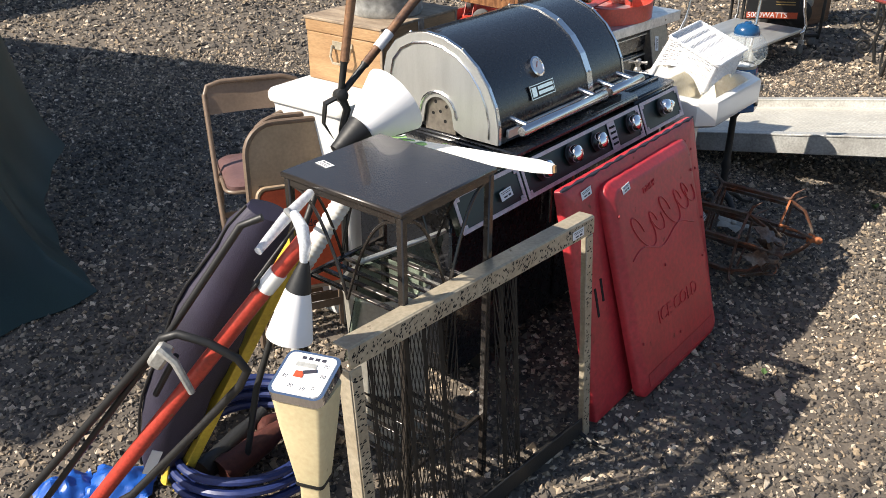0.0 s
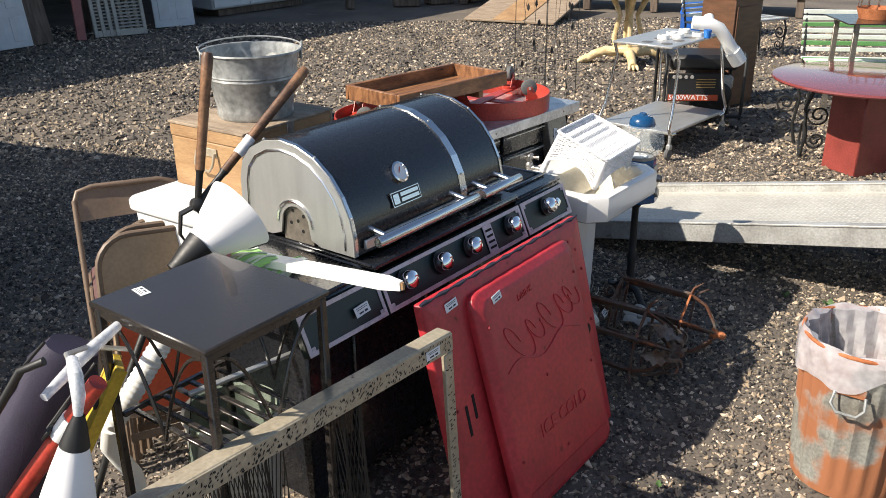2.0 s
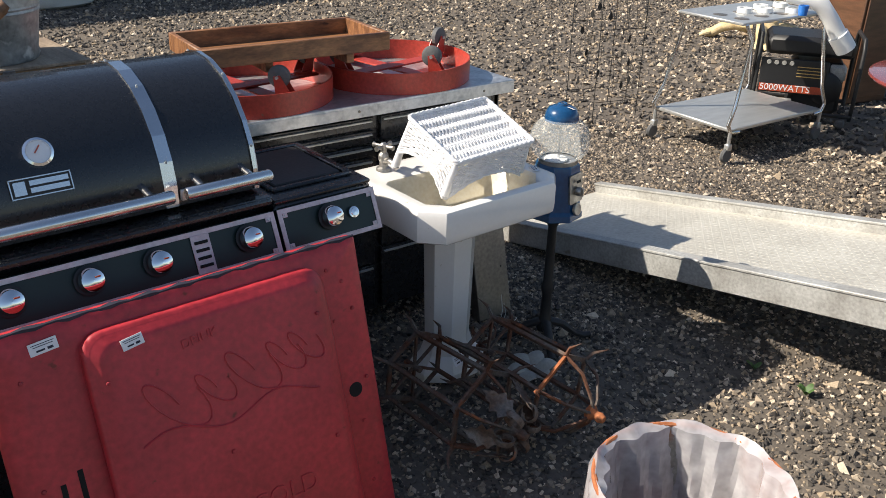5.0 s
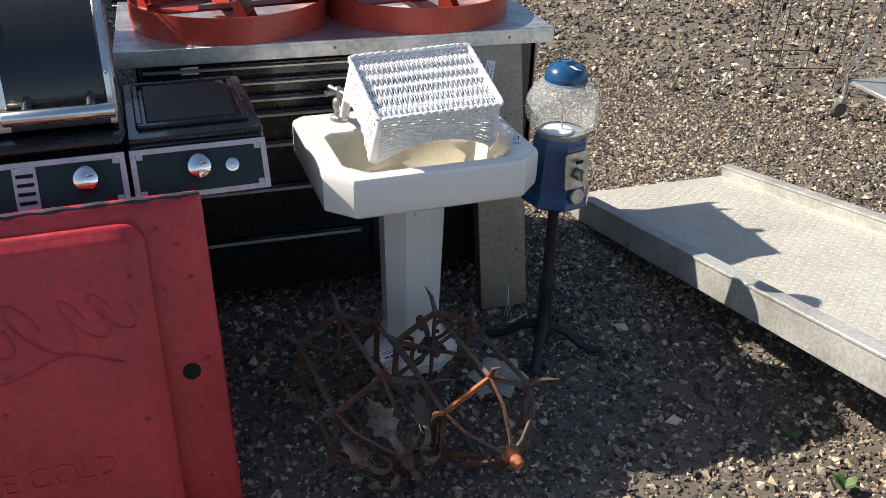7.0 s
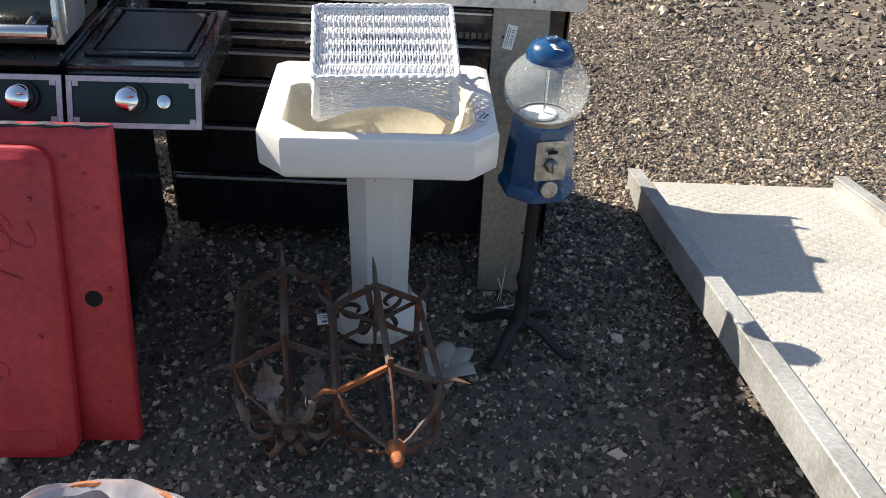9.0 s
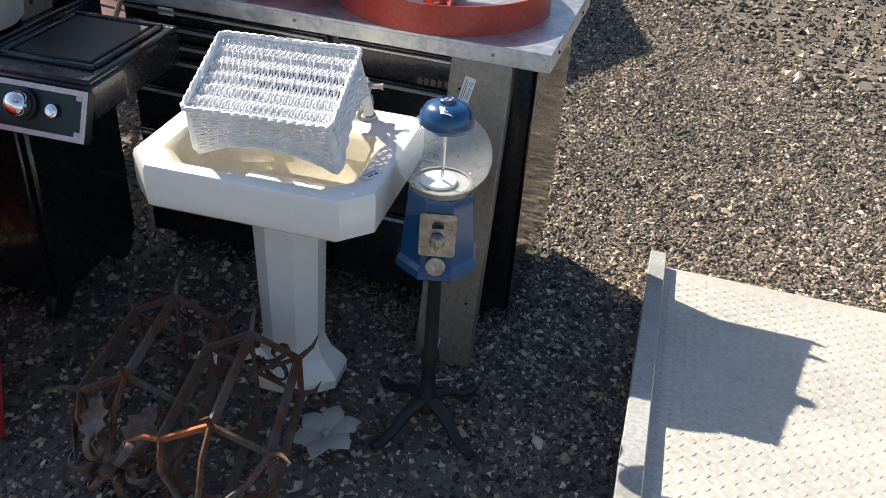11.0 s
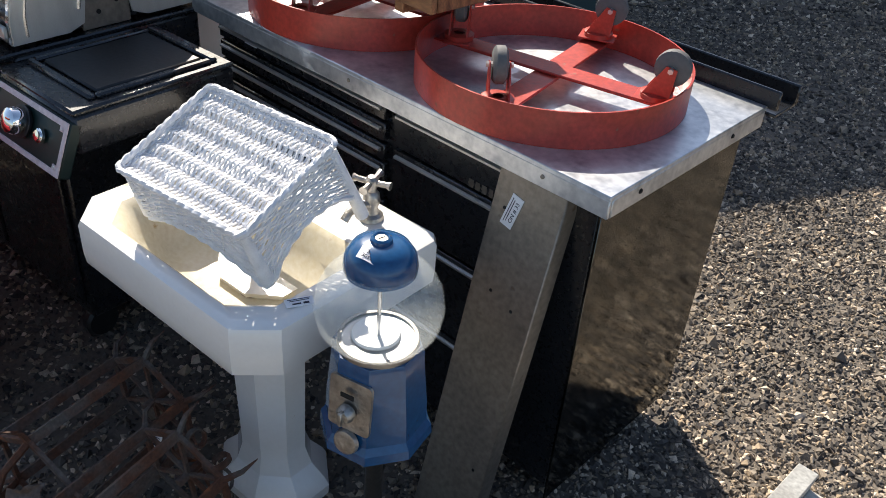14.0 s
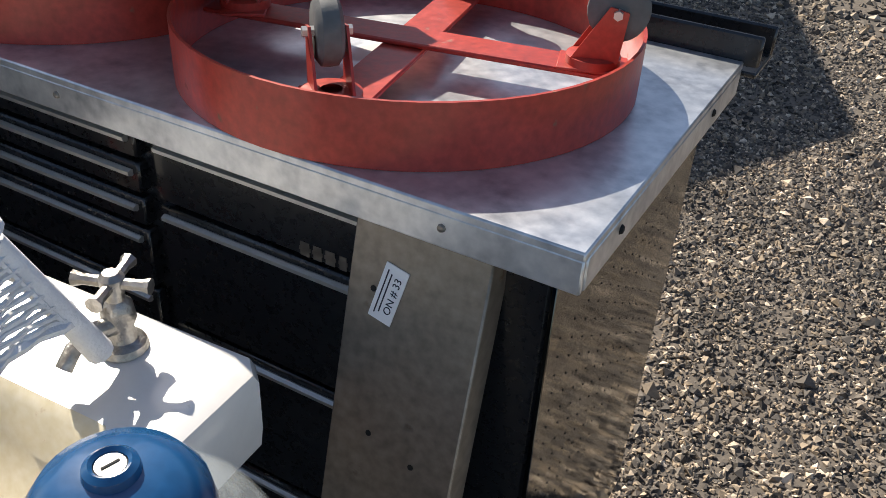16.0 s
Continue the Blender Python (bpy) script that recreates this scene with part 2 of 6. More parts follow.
    towelg=mat("lime_green_cloth", (0.4, 0.68, 0.25), 0.85, amount=0.2, bump=0.4, fine=400),
    pinkcloth=mat("pink_cloth", (0.7, 0.3, 0.36), 0.85, amount=0.2),
    leaf=mat("weed_leaf", (0.06, 0.12, 0.03), 0.6, amount=0.4),
    slatw=mat("white_green_slat", (0.7, 0.74, 0.68), 0.4, amount=0.3),
    slatg=mat("green_slat", (0.12, 0.3, 0.1), 0.4, amount=0.3),
    ironrust=mat("brown_red_iron", (0.10, 0.03, 0.022), 0.6, 0.2, amount=0.6, bump=0.3),
    glass=clear_mat("clear_globe", (0.8, 0.85, 0.85), 0.10, 0.03),
    pane=glass_mat("tinted_glass", (0.5, 0.62, 0.56), 0.02),
    brownbox=mat("brown_cabinet_wood", (0.13, 0.06, 0.03), 0.5, amount=0.6, stretch=(1, 1, 5), bump=0.2),
    gold=mat("gold_paint", (0.6, 0.4, 0.15), 0.4, 0.5),
    redlab=mat("red_label", (0.5, 0.08, 0.03), 0.5),
    hole=mat("dark_recess", (0.006, 0.006, 0.006), 0.9, bump=0),
)


# ---- mesh tools ----
class Shape:
    """Gathers pieces of one mesh."""

    def __init__(self):
        self.v, self.f = [], []

    def add(self, verts, faces, m=None):
        k = len(self.v)
        self.v += [tuple(m @ Vector(p)) if m else tuple(p) for p in verts]
        self.f += [tuple(i + k for i in f) for f in faces]
        return self

    def box(self, c, s, b=0.0, m=None):
        hx, hy, hz = s[0] / 2, s[1] / 2, s[2] / 2
        b = min(b, hx * 0.9, hy * 0.9, hz * 0.9)
        vs, key = [], {}
        for sx in (-1, 1):
            for sy in (-1, 1):
                for sz in (-1, 1):
                    for ax in range(3 if b else 1):
                        p = [sx * (hx - b), sy * (hy - b), sz * (hz - b)]
                        if b:
                            p[ax] += (sx, sy, sz)[ax] * b
                        key[(sx, sy, sz, ax)] = len(vs)
                        vs.append((c[0] + p[0], c[1] + p[1], c[2] + p[2]))
        fs = []

        def k(s, a):
            return key[(*s, a if b else 0)]

        for ax in range(3):
            o, q = [i for i in range(3) if i != ax]
            for sg in (-1, 1):
                ring = []
                for so, sq in ((-1, -1), (1, -1), (1, 1), (-1, 1)):
                    s3 = [0, 0, 0]
                    s3[ax], s3[o], s3[q] = sg, so, sq
                    ring.append(k(s3, ax))
                flip = (sg > 0) == (ax != 1)
                fs.append(ring if flip else ring[::-1])
        if b:
            for ax in range(3):
                o, q = [i for i in range(3) if i != ax]
                for so in (-1, 1):
                    for sq in (-1, 1):
                        a3, b3 = [0, 0, 0], [0, 0, 0]
                        a3[ax], a3[o], a3[q] = -1, so, sq
                        b3[ax], b3[o], b3[q] = 1, so, sq
                        fs.append((k(a3, o), k(b3, o), k(b3, q), k(a3, q)))
            for sx in (-1, 1):
                for sy in (-1, 1):
                    for sz in (-1, 1):
                        fs.append(tuple(key[(sx, sy, sz, a)] for a in range(3)))
        return self.add(vs, fs, m)

    def tube(self, pts, r, seg=8, closed=False, cap=True, flat=1.0, m=None):
        """A round (or flattened) bar along a line of points; r: one radius or one per point."""
        pts = [Vector(p) for p in pts]
        n = len(pts)
        rs = r if isinstance(r, (list, tuple)) else [r] * n
        vs, fs, up = [], [], None
        for i, p in enumerate(pts):
            d = (pts[(i + 1) % n] - pts[i - 1]) if closed else (pts[min(i + 1, n - 1)] - pts[max(i - 1, 0)])
            d.normalize()
            if up is None:
                up = Vector((0, 0, 1)) if abs(d.z) < 0.9 else Vector((1, 0, 0))
            a = d.cross(up)
            a.normalize()
            up = a.cross(d)
            for j in range(seg):
                t = math.tau * (j + 0.5) / seg
                vs.append(p + a * math.cos(t) * rs[i] + up * math.sin(t) * rs[i] * flat)
        for i in range(n if closed else n - 1):
            for j in range(seg):
                a, b2 = i * seg + j, i * seg + (j + 1) % seg
                c, d2 = ((i + 1) % n) * seg + (j + 1) % seg, ((i + 1) % n) * seg + j
                fs.append((a, b2, c, d2))
        if cap and not closed:
            fs += [tuple(range(seg))[::-1], tuple((n - 1) * seg + j for j in range(seg))]
        return self.add(vs, fs, m)

    def bar(self, a, b, r, seg=8, r2=None, flat=1.0, m=None):
        return self.tube([a, b], [r, r if r2 is None else r2], seg, flat=flat, m=m)

    def lathe(self, prof, seg=32, m=None, squash=1.0):
        """Turned about z; profile of (radius, z), from below to above."""
        vs, fs = [], []
        for r, z in prof:
            for j in range(seg):
                t = math.tau * j / seg
                vs.append((r * math.cos(t), r * math.sin(t) * squash, z))
        for i in range(len(prof) - 1):
            for j in range(seg):
                k = (j + 1) % seg
                fs.append((i * seg + j, i * seg + k, (i + 1) * seg + k, (i + 1) * seg + j))
        if prof[0][0] > 0.0005:
            fs.append(tuple(range(seg))[::-1])
        if prof[-1][0] > 0.0005:
            fs.append(tuple((len(prof) - 1) * seg + j for j in range(seg)))
        return self.add(vs, fs, m)

    def shell(self, prof, seg=32, m=None):
        """Turned, open at both ends (profile already has inner and outer side)."""
        vs, fs = [], []
        for r, z in prof:
            for j in range(seg):
                t = math.tau * j / seg
                vs.append((r * math.cos(t), r * math.sin(t), z))
        n = len(prof)
        for i in range(n - 1):
            for j in range(seg):
                k = (j + 1) % seg
                fs.append((i * seg + j, i * seg + k, (i + 1) * seg + k, (i + 1) * seg + j))
        return self.add(vs, fs, m)

    def prism(self, poly, h, m=None):
        """A flat outline in xy, raised by h."""
        n = len(poly)
        vs = [(x, y, 0) for x, y in poly] + [(x, y, h) for x, y in poly]
        fs = [tuple(range(n))[::-1], tuple(range(n, 2 * n))] + [(i, (i + 1) % n, n + (i + 1) % n, n + i) for i in range(n)]
        return self.add(vs, fs, m)

    def loft(self, rings, closed_ends=True):
        """Rings of equal length joined one after another."""
        n = len(rings[0])
        vs = [p for r in rings for p in r]
        fs = []
        for i in range(len(rings) - 1):
            for j in range(n):
                k = (j + 1) % n
                fs.append((i * n + j, i * n + k, (i + 1) * n + k, (i + 1) * n + j))
        if closed_ends:
            fs += [tuple(range(n))[::-1], tuple((len(rings) - 1) * n + j for j in range(n))]
        return self.add(vs, fs)

    def sheet(self, fn, nu, nv, thick=0.0):
        """A surface fn(u, v) over 0..1; with thickness along its normals."""
        vs = [Vector(fn(i / nu, j / nv)) for i in range(nu + 1) for j in range(nv + 1)]
        w = nv + 1
        fs = [(i * w + j, (i + 1) * w + j, (i + 1) * w + j + 1, i * w + j + 1) for i in range(nu) for j in range(nv)]
        if thick:
            nor = []
            for i in range(nu + 1):
                for j in range(nv + 1):
                    a = vs[min(i + 1, nu) * w + j] - vs[max(i - 1, 0) * w + j]
                    b2 = vs[i * w + min(j + 1, nv)] - vs[i * w + max(j - 1, 0)]
                    nor.append(a.cross(b2).normalized())
            n = len(vs)
            back = [v - q * thick for v, q in zip(vs, nor)]
            edge = [i * w for i in range(nu + 1)] + [nu * w + j for j in range(1, w)] + [i * w + nv for i in range(nu - 1, -1, -1)] + [j for j in range(nv - 1, 0, -1)]
            fs2 = [tuple(i + n for i in f[::-1]) for f in fs]
            rim = [(edge[(k + 1) % len(edge)], edge[k], edge[k] + n, edge[(k + 1) % len(edge)] + n) for k in range(len(edge))]
            return self.add(vs + back, fs + fs2 + rim)
        return self.add(vs, fs)


def thing(name, m, label, category, group="", kind=""):
    ob = new(name)
    ob.empty_display_size = 0.1
    ob.matrix_world = m
    return tagged(ob, label, category, group, kind)


def part(name, sh, material, parent, label="", m=None, smooth=40):
    me = bpy.data.meshes.new(name)
    me.from_pydata(sh.v, [], sh.f)
    me.materials.append(M[material])
    fix = bmesh.new()
    fix.from_mesh(me)
    bmesh.ops.recalc_face_normals(fix, faces=fix.faces)
    fix.to_mesh(me)
    fix.free()
    if smooth:
        me.shade_smooth()
        me.set_sharp_from_angle(angle=radians(smooth))
    ob = new(name, me)
    if parent:
        ob.parent = parent
    if m:
        ob.matrix_basis = m
    if label:
        ob["label"] = label
    return ob


def again(ob, m, parent=None):
    """The same part once more, on the same mesh."""
    o = ob.copy()
    scene.collection.objects.link(o)
    o.parent = parent or ob.parent
    o.matrix_basis = m
    return o


def S():
    return Shape()


def text_part(body, size, material, parent, m, depth=0.0006, label="", name="lettering"):
    cu = bpy.data.curves.new(name, "FONT")
    cu.body, cu.size, cu.extrude, cu.align_x, cu.align_y = body, size, depth, "CENTER", "CENTER"
    tmp = bpy.data.objects.new(name, cu)
    scene.collection.objects.link(tmp)
    bpy.context.view_layer.update()
    me = bpy.data.meshes.new_from_object(tmp.evaluated_get(bpy.context.evaluated_depsgraph_get()))
    bpy.data.objects.remove(tmp)
    me.materials.clear()
    me.materials.append(M[material])
    ob = new(name, me)
    ob.parent, ob.matrix_basis = parent, m
    if label:
        ob["label"] = label
    return ob


def paper_tag(parent, m, w=0.06, h=0.035, number=""):
    """A white price sticker with printed bars and, where it can be read, a number."""
    t = part("price_tag", S().box((0, 0, 0.0008), (w, h, 0.0016), 0.0004), "tag", parent, "white paper price sticker", m)
    sh = S()
    for i in range(2):
        sh.box((0, h * (0.3 - 0.17 * i), 0.0019), (w * (0.8 - 0.1 * i), h * 0.05, 0.0006))
    if not number:
        sh.box((-w * 0.12, -h * 0.22, 0.0019), (w * 0.3, h * 0.14, 0.0006)).box((w * 0.22, -h * 0.22, 0.0019), (w * 0.2, h * 0.2, 0.0006))
    part("print", sh, "ink", t)
    if number:
        text_part(number, h * 0.42, "ink", t, pose(0, -h * 0.2, 0.0018), 0.0003)
    return t


def arc(cx, cy, r, a0, a1, n):
    return [(cx + r * math.cos(radians(a0 + (a1 - a0) * i / n)), cy + r * math.sin(radians(a0 + (a1 - a0) * i / n))) for i in range(n + 1)]


def rounded(w, h, r, n=4):
    """Outline of a rounded rectangle round (0, 0)."""
    o = []
    for sx, sy, a in ((1, 1, 0), (-1, 1, 90), (-1, -1, 180), (1, -1, 270)):
        o += arc(sx * (w / 2 - r), sy * (h / 2 - r), r, a, a + 90, n)
    return o


def spiral(r0, r1, a0, turns, n=18):
    return [((r0 + (r1 - r0) * i / n) * math.cos(a0 + math.tau * turns * i / n), (r0 + (r1 - r0) * i / n) * math.sin(a0 + math.tau * turns * i / n)) for i in range(n + 1)]


# ---- ground ----
def ground_height(x, y):
    return 0.012 * noise.noise(Vector((x * 1.3, y * 1.3, 0))) + 0.006 * noise.noise(Vector((x * 6, y * 6, 3)))


xs = [-600, -200, -60, -25, -14, -9] + [-6 + 0.1 * i for i in range(121)] + [9, 14, 25, 60, 200, 600]
ys = [-600, -200, -60, -20, -8, -3] + [0.1 * i for i in range(-10, 121)] + [14, 17, 25, 60, 200, 600]
gv = [(x, y, ground_height(x, y) - 0.012 if -6.1 < x < 6.1 and -1.1 < y < 12.1 else -0.012) for x in xs for y in ys]
w_ = len(ys)
gf = [(i * w_ + j, (i + 1) * w_ + j, (i + 1) * w_ + j + 1, i * w_ + j + 1) for i in range(len(xs) - 1) for j in range(w_ - 1)]
ground = part("ground", S().add(gv, gf), "ground", None)
tagged(ground, "grey crushed-gravel yard with sandy worn patches", "ground", kind="structure")


def gravel(name, count, x0, x1, y0, y1, lo, hi, seed):
    """Loose stones: squashed, turned lumps, joined into one mesh."""
    rg = np.random.RandomState(seed)
    ico = np.array([(1, 0, 0), (-1, 0, 0), (0, 1, 0), (0, -1, 0), (0.3, 0.2, 1), (-0.2, -0.3, -1)])
    tri = np.array([(0, 2, 4), (2, 1, 4), (1, 3, 4), (3, 0, 4), (2, 0, 5), (1, 2, 5), (3, 1, 5), (0, 3, 5)])
    px, py = rg.uniform(x0, x1, count), rg.uniform(y0, y1, count)
    size = lo + (hi - lo) * rg.rand(count) ** 3.0
    p = ico[None] * rg.uniform(0.55, 1.3, (count, 6, 3)) * (size[:, None] * np.stack([rg.uniform(0.8, 1.4, count), rg.uniform(0.7, 1.1, count), rg.uniform(0.5, 0.95, count)], 1))[:, None]
    a, b = rg.uniform(0, 6.28, count), rg.normal(0, 1.4, count)
    ca, sa, cb, sb = np.cos(a)[:, None], np.sin(a)[:, None], np.cos(b)[:, None], np.sin(b)[:, None]
    y2, z2 = p[..., 1] * cb - p[..., 2] * sb, p[..., 1] * sb + p[..., 2] * cb
    x3, y3 = p[..., 0] * ca - y2 * sa, p[..., 0] * sa + y2 * ca
    gz = np.array([ground_height(float(u), float(v)) if -6 < u < 6 and -1 < v < 12 else 0.0 for u, v in zip(px, py)]) - 0.012
    vs = np.stack([x3 + px[:, None], y3 + py[:, None], z2 + (gz + size * 0.22)[:, None]], -1).reshape(-1, 3)
    fs = (tri[None] + 6 * np.arange(count)[:, None, None]).reshape(-1, 3)
    me = bpy.data.meshes.new(name)
    me.vertices.add(len(vs))
    me.vertices.foreach_set("co", vs.ravel())
    me.loops.add(len(fs) * 3)
    me.loops.foreach_set("vertex_index", fs.ravel().astype(np.int32))
    me.polygons.add(len(fs))
    me.polygons.foreach_set("loop_start", (np.arange(len(fs)) * 3).astype(np.int32))
    me.update(calc_edges=True)
    me.shade_flat()
    me.materials.append(M["stone"])
    return tagged(new(name, me), "loose grey and pale angular gravel stones", "gravel", kind="stuff")


gravel("gravel", 160000, -2.6, 3.0, 1.5, 7.2, 0.0052, 0.0155, 1)
gravel("fine_gravel", 64000, -0.9, 1.7, 4.1, 6.7, 0.0042, 0.0115, 5)
gravel("side_gravel", 30000, -5.0, -2.55, 2.4, 7.2, 0.007, 0.022, 6)
gravel("yard_gravel", 26000, 2.95, 6.2, 3.4, 6.9, 0.008, 0.024, 7)
gravel("coarse_gravel", 1800, -2.4, 3.0, 1.5, 6.5, 0.014, 0.028, 2)
gravel("far_gravel", 60000, -6, 6.5, 6.8, 14.5, 0.011, 0.032, 3)


# ---- ramp ----
def make_ramp():
    """Low end on the ground; local x runs up the slope, y across."""
    u = Vector((0.75, -0.66, 0)).normalized()
    R0 = Matrix.Translation((1.0, 5.12, 0.0)) @ Matrix.Rotation(math.atan2(u.y, u.x), 4, "Z") @ Matrix.Rotation(-math.atan(0.205), 4, "Y")
    r = thing("loading_ramp", R0, "grey aluminium treadplate loading ramp with raised side rails", "ramp")
    L, W = 4.2, 0.86
    part("deck", S().box((L / 2, W / 2, -0.012), (L, W - 0.08, 0.03), 0.004), "deck", r)
    tread = S()
    k = 0
    for i in range(120):
        for j in range(25):
            x, y = 0.12 + i * 0.025, 0.07 + j * 0.03
            a = 0.6 if (i + j) % 2 else -0.6
            dx, dy = 0.011 * math.cos(a), 0.011 * math.sin(a)
            nx, ny = -0.003 * math.sin(a), 0.003 * math.cos(a)
            tread.add([(x - dx, y - dy, 0.0035), (x + nx, y + ny, 0.0035), (x + dx, y + dy, 0.0035), (x - nx, y - ny, 0.0035), (x, y, 0.0055)],
                      [(0, 1, 4), (1, 2, 4), (2, 3, 4), (3, 0, 4)])
    t = part("tread_pattern", tread, "deck", r, smooth=0)
    tagged(t, kind="stuff")
    for nm, y in (("near_rail", 0.02), ("far_rail", W - 0.02)):
        s = S().box((L / 2 + 0.0, y, -0.005), (L, 0.045, 0.10), 0.004).box((L / 2, y, 0.048), (L, 0.055, 0.012), 0.003)
        part("rail", s, "rail", r)
    for x in (1.6, 2.8, 4.0):
        part("cross_bar", S().box((x, W / 2, -0.05), (0.05, W - 0.1, 0.045), 0.004), "rail", r)
    leg = S().box((4.1, 0.08, -0.42), (0.07, 0.07, 0.76), 0.004)
    part("leg", leg, "rail", r)
    part("leg", S().box((4.1, W - 0.08, -0.42), (0.07, 0.07, 0.76), 0.004), "rail", r)


make_ramp()


# ---- barn behind ----
def make_barn():
    a = Vector((-5.4, 11.6, 0))
    d = Vector((0.60, 0.80, 0)).normalized()
    B = Matrix.Translation(a) @ Matrix.Rotation(math.atan2(d.y, d.x), 4, "Z")
    b = thing("barn", B, "dark timber open-front barn, its unseen roof added for the far shade", "building", kind="structure")
    body = S().box((4, 4.2, 2.0), (22, 0.15, 4.0)).box((-7, 2.1, 2.0), (0.15, 4.2, 4.0)).box((15, 2.1, 2.0), (0.15, 4.2, 4.0))
    part("wall", body, "barn", b)
    # roof is added out of view; its eave line sets the far shade edge
    part("roof", S().box((4, 2.85, 4.1), (23, 5.8, 0.16)), "barn", b)
    post = part("post", S().box((0, 0, 2), (0.16, 0.16, 4.0), 0.01), "oldwood", b, m=pose(-6.5, 0.3, 0))
    for x in (-2.0, 2.5, 7.0, 11.5):
        again(post, pose(x, 0.6, 0))
    part("upper_boarding", S().box((4, 0.35, 3.4), (22, 0.05, 1.2)), "oldwood", b)


make_barn()


def panelled_door(m, w, h, label):
    d = thing("old_door", m, label, "door", "salvaged doors leaning at the barn")
    part("stile_frame", S().box((0, 0, h / 2), (w, 0.03, h), 0.004), "doorw", d)
    for i in range(3):
        for sx in (-1, 1):
            z = h * (0.16 + 0.29 * i)
            s = S().box((sx * w * 0.22, -0.018, z), (w * 0.3, 0.008, h * 0.21), 0.004)
            part("panel", s, "doorw", d)
    part("knob", S().lathe([(0.0, -0.0), (0.02, 0.005), (0.028, 0.02), (0.0, 0.04)], 10, pose(w * 0.42, -0.02, h * 0.47, 90)), "brass", d)
    return d


panelled_door(pose(-4.88, 12.23, 0, -9, 0, 55), 0.6, 1.5, "white panelled door leaning at the dark barn opening")
panelled_door(pose(-3.2, 14.2, 0, -9, 0, 30), 0.62, 1.9, "plain white door leaning beside slatted shutters")
tub = thing("moulded_tub", pose(-5.32, 10.32, 0, 0, 0, 25), "ivory moulded plastic tub with rounded corners and a seam", "tub")
tb_ = S()
tb_.loft([[(x, y, z) for x, y in rounded(1.9 * k, 1.9 * k, 0.5, 8)] for k, z in ((0.93, 0.0), (0.97, 0.03), (0.985, 0.09), (1.0, 0.62), (0.992, 0.635), (1.0, 0.65), (1.0, 1.2), (0.97, 1.25))])
part("body", tb_, "tubwhite", tub)
part("seam", S().tube([(x, y, 0.635) for x, y in rounded(1.9, 1.9, 0.5, 8)], 0.008, 6, closed=True), "rail", tub)


def louvred_shutter(m, label):
    s = thing("louvred_shutter", m, label, "shutter", "shutters leaning in a row")
    fr = S().box((-0.2, 0, 0.7), (0.05, 0.035, 1.4), 0.003).box((0.2, 0, 0.7), (0.05, 0.035, 1.4), 0.003)
    for z in (0.05, 0.7, 1.36):
        fr.box((0, 0, z), (0.35, 0.033, 0.09), 0.003)
    part("frame", fr, "shutter", s)
    sl = part("slat", S().box((0, 0, 0), (0.35, 0.03, 0.006), 0.002), "shutter", s, m=pose(0, 0, 0.13, 40))
    for i in range(1, 26):
        if i not in (12, 13):
            again(sl, pose(0, 0, 0.13 + i * 0.047, 40))
    return s


sh0 = louvred_shutter(pose(-3.62, 13.35, 0, -10, 0, 35), "greige louvred wooden shutter leaning in a row")
for i in range(1, 4):
    copy_thing(sh0, pose(-3.62 - 0.09 * i, 13.35 - 0.06 * i + 0.05, 0, -10, 0, 38))

for nm, mt, p, w, h, lab in (("red_board", "pinkb", pose(-4.2, 12.9, 0, -10, 6, 50), 0.14, 1.7, "faded red painted board leaning at the barn"),
                             ("weathered_plank", "oldwood", pose(-4.62, 12.6, 0, -8, -4, 50), 0.32, 1.6, "weathered brown plank leaning beside a door")):
    t = thing(nm, p, lab, "board")
    part("plank", S().box((0, 0, h / 2), (w, 0.03, h), 0.005), mt, t)

hatch = thing("white_cabinet", pose(-2.3, 16.3, 0.12, 0, 0, 52), "low white painted cabinet lying by the barn", "cabinet")
part("body", S().box((0, 0, 0.3), (2.4, 0.6, 0.6), 0.02), "doorw", hatch)
for i in range(3):
    part("door", S().box((-0.8 + 0.8 * i, -0.31, 0.3), (0.76, 0.03, 0.54), 0.008), "doorw", hatch)
part("skid", S().box((0, 0, -0.06), (2.0, 0.4, 0.12)), "oldwood", hatch)


# plywood ramp and far clutter
pr = thing("plywood_ramp", pose(1.95, 14.0, 0.03, 9, 0, -28), "pale plywood ramp lying on the gravel before a platform", "ramp")
part("board", S().box((0, 0.9, 0), (1.5, 1.8, 0.03), 0.004), "woodtop", pr)
part("stripe_board", S().box((0, 0.9, 0.022), (0.5, 1.78, 0.012), 0.003), "wood", pr)
pf = thing("timber_platform", pose(3.2, 16.4, 0, 0, 0, -25), "low timber platform on posts behind the yard", "platform")
part("top", S().box((1.2, 0, 0.42), (6.2, 1.2, 0.06), 0.006), "woodtop", pf)
for i in range(6):
    part("post", S().box((-1.7 + 1.15 * i, -0.5, 0.2), (0.12, 0.12, 0.4), 0.006), "oldwood", pf)
part("fascia", S().box((1.2, -0.58, 0.34), (6.2, 0.03, 0.12), 0.004), "woodtop", pf)


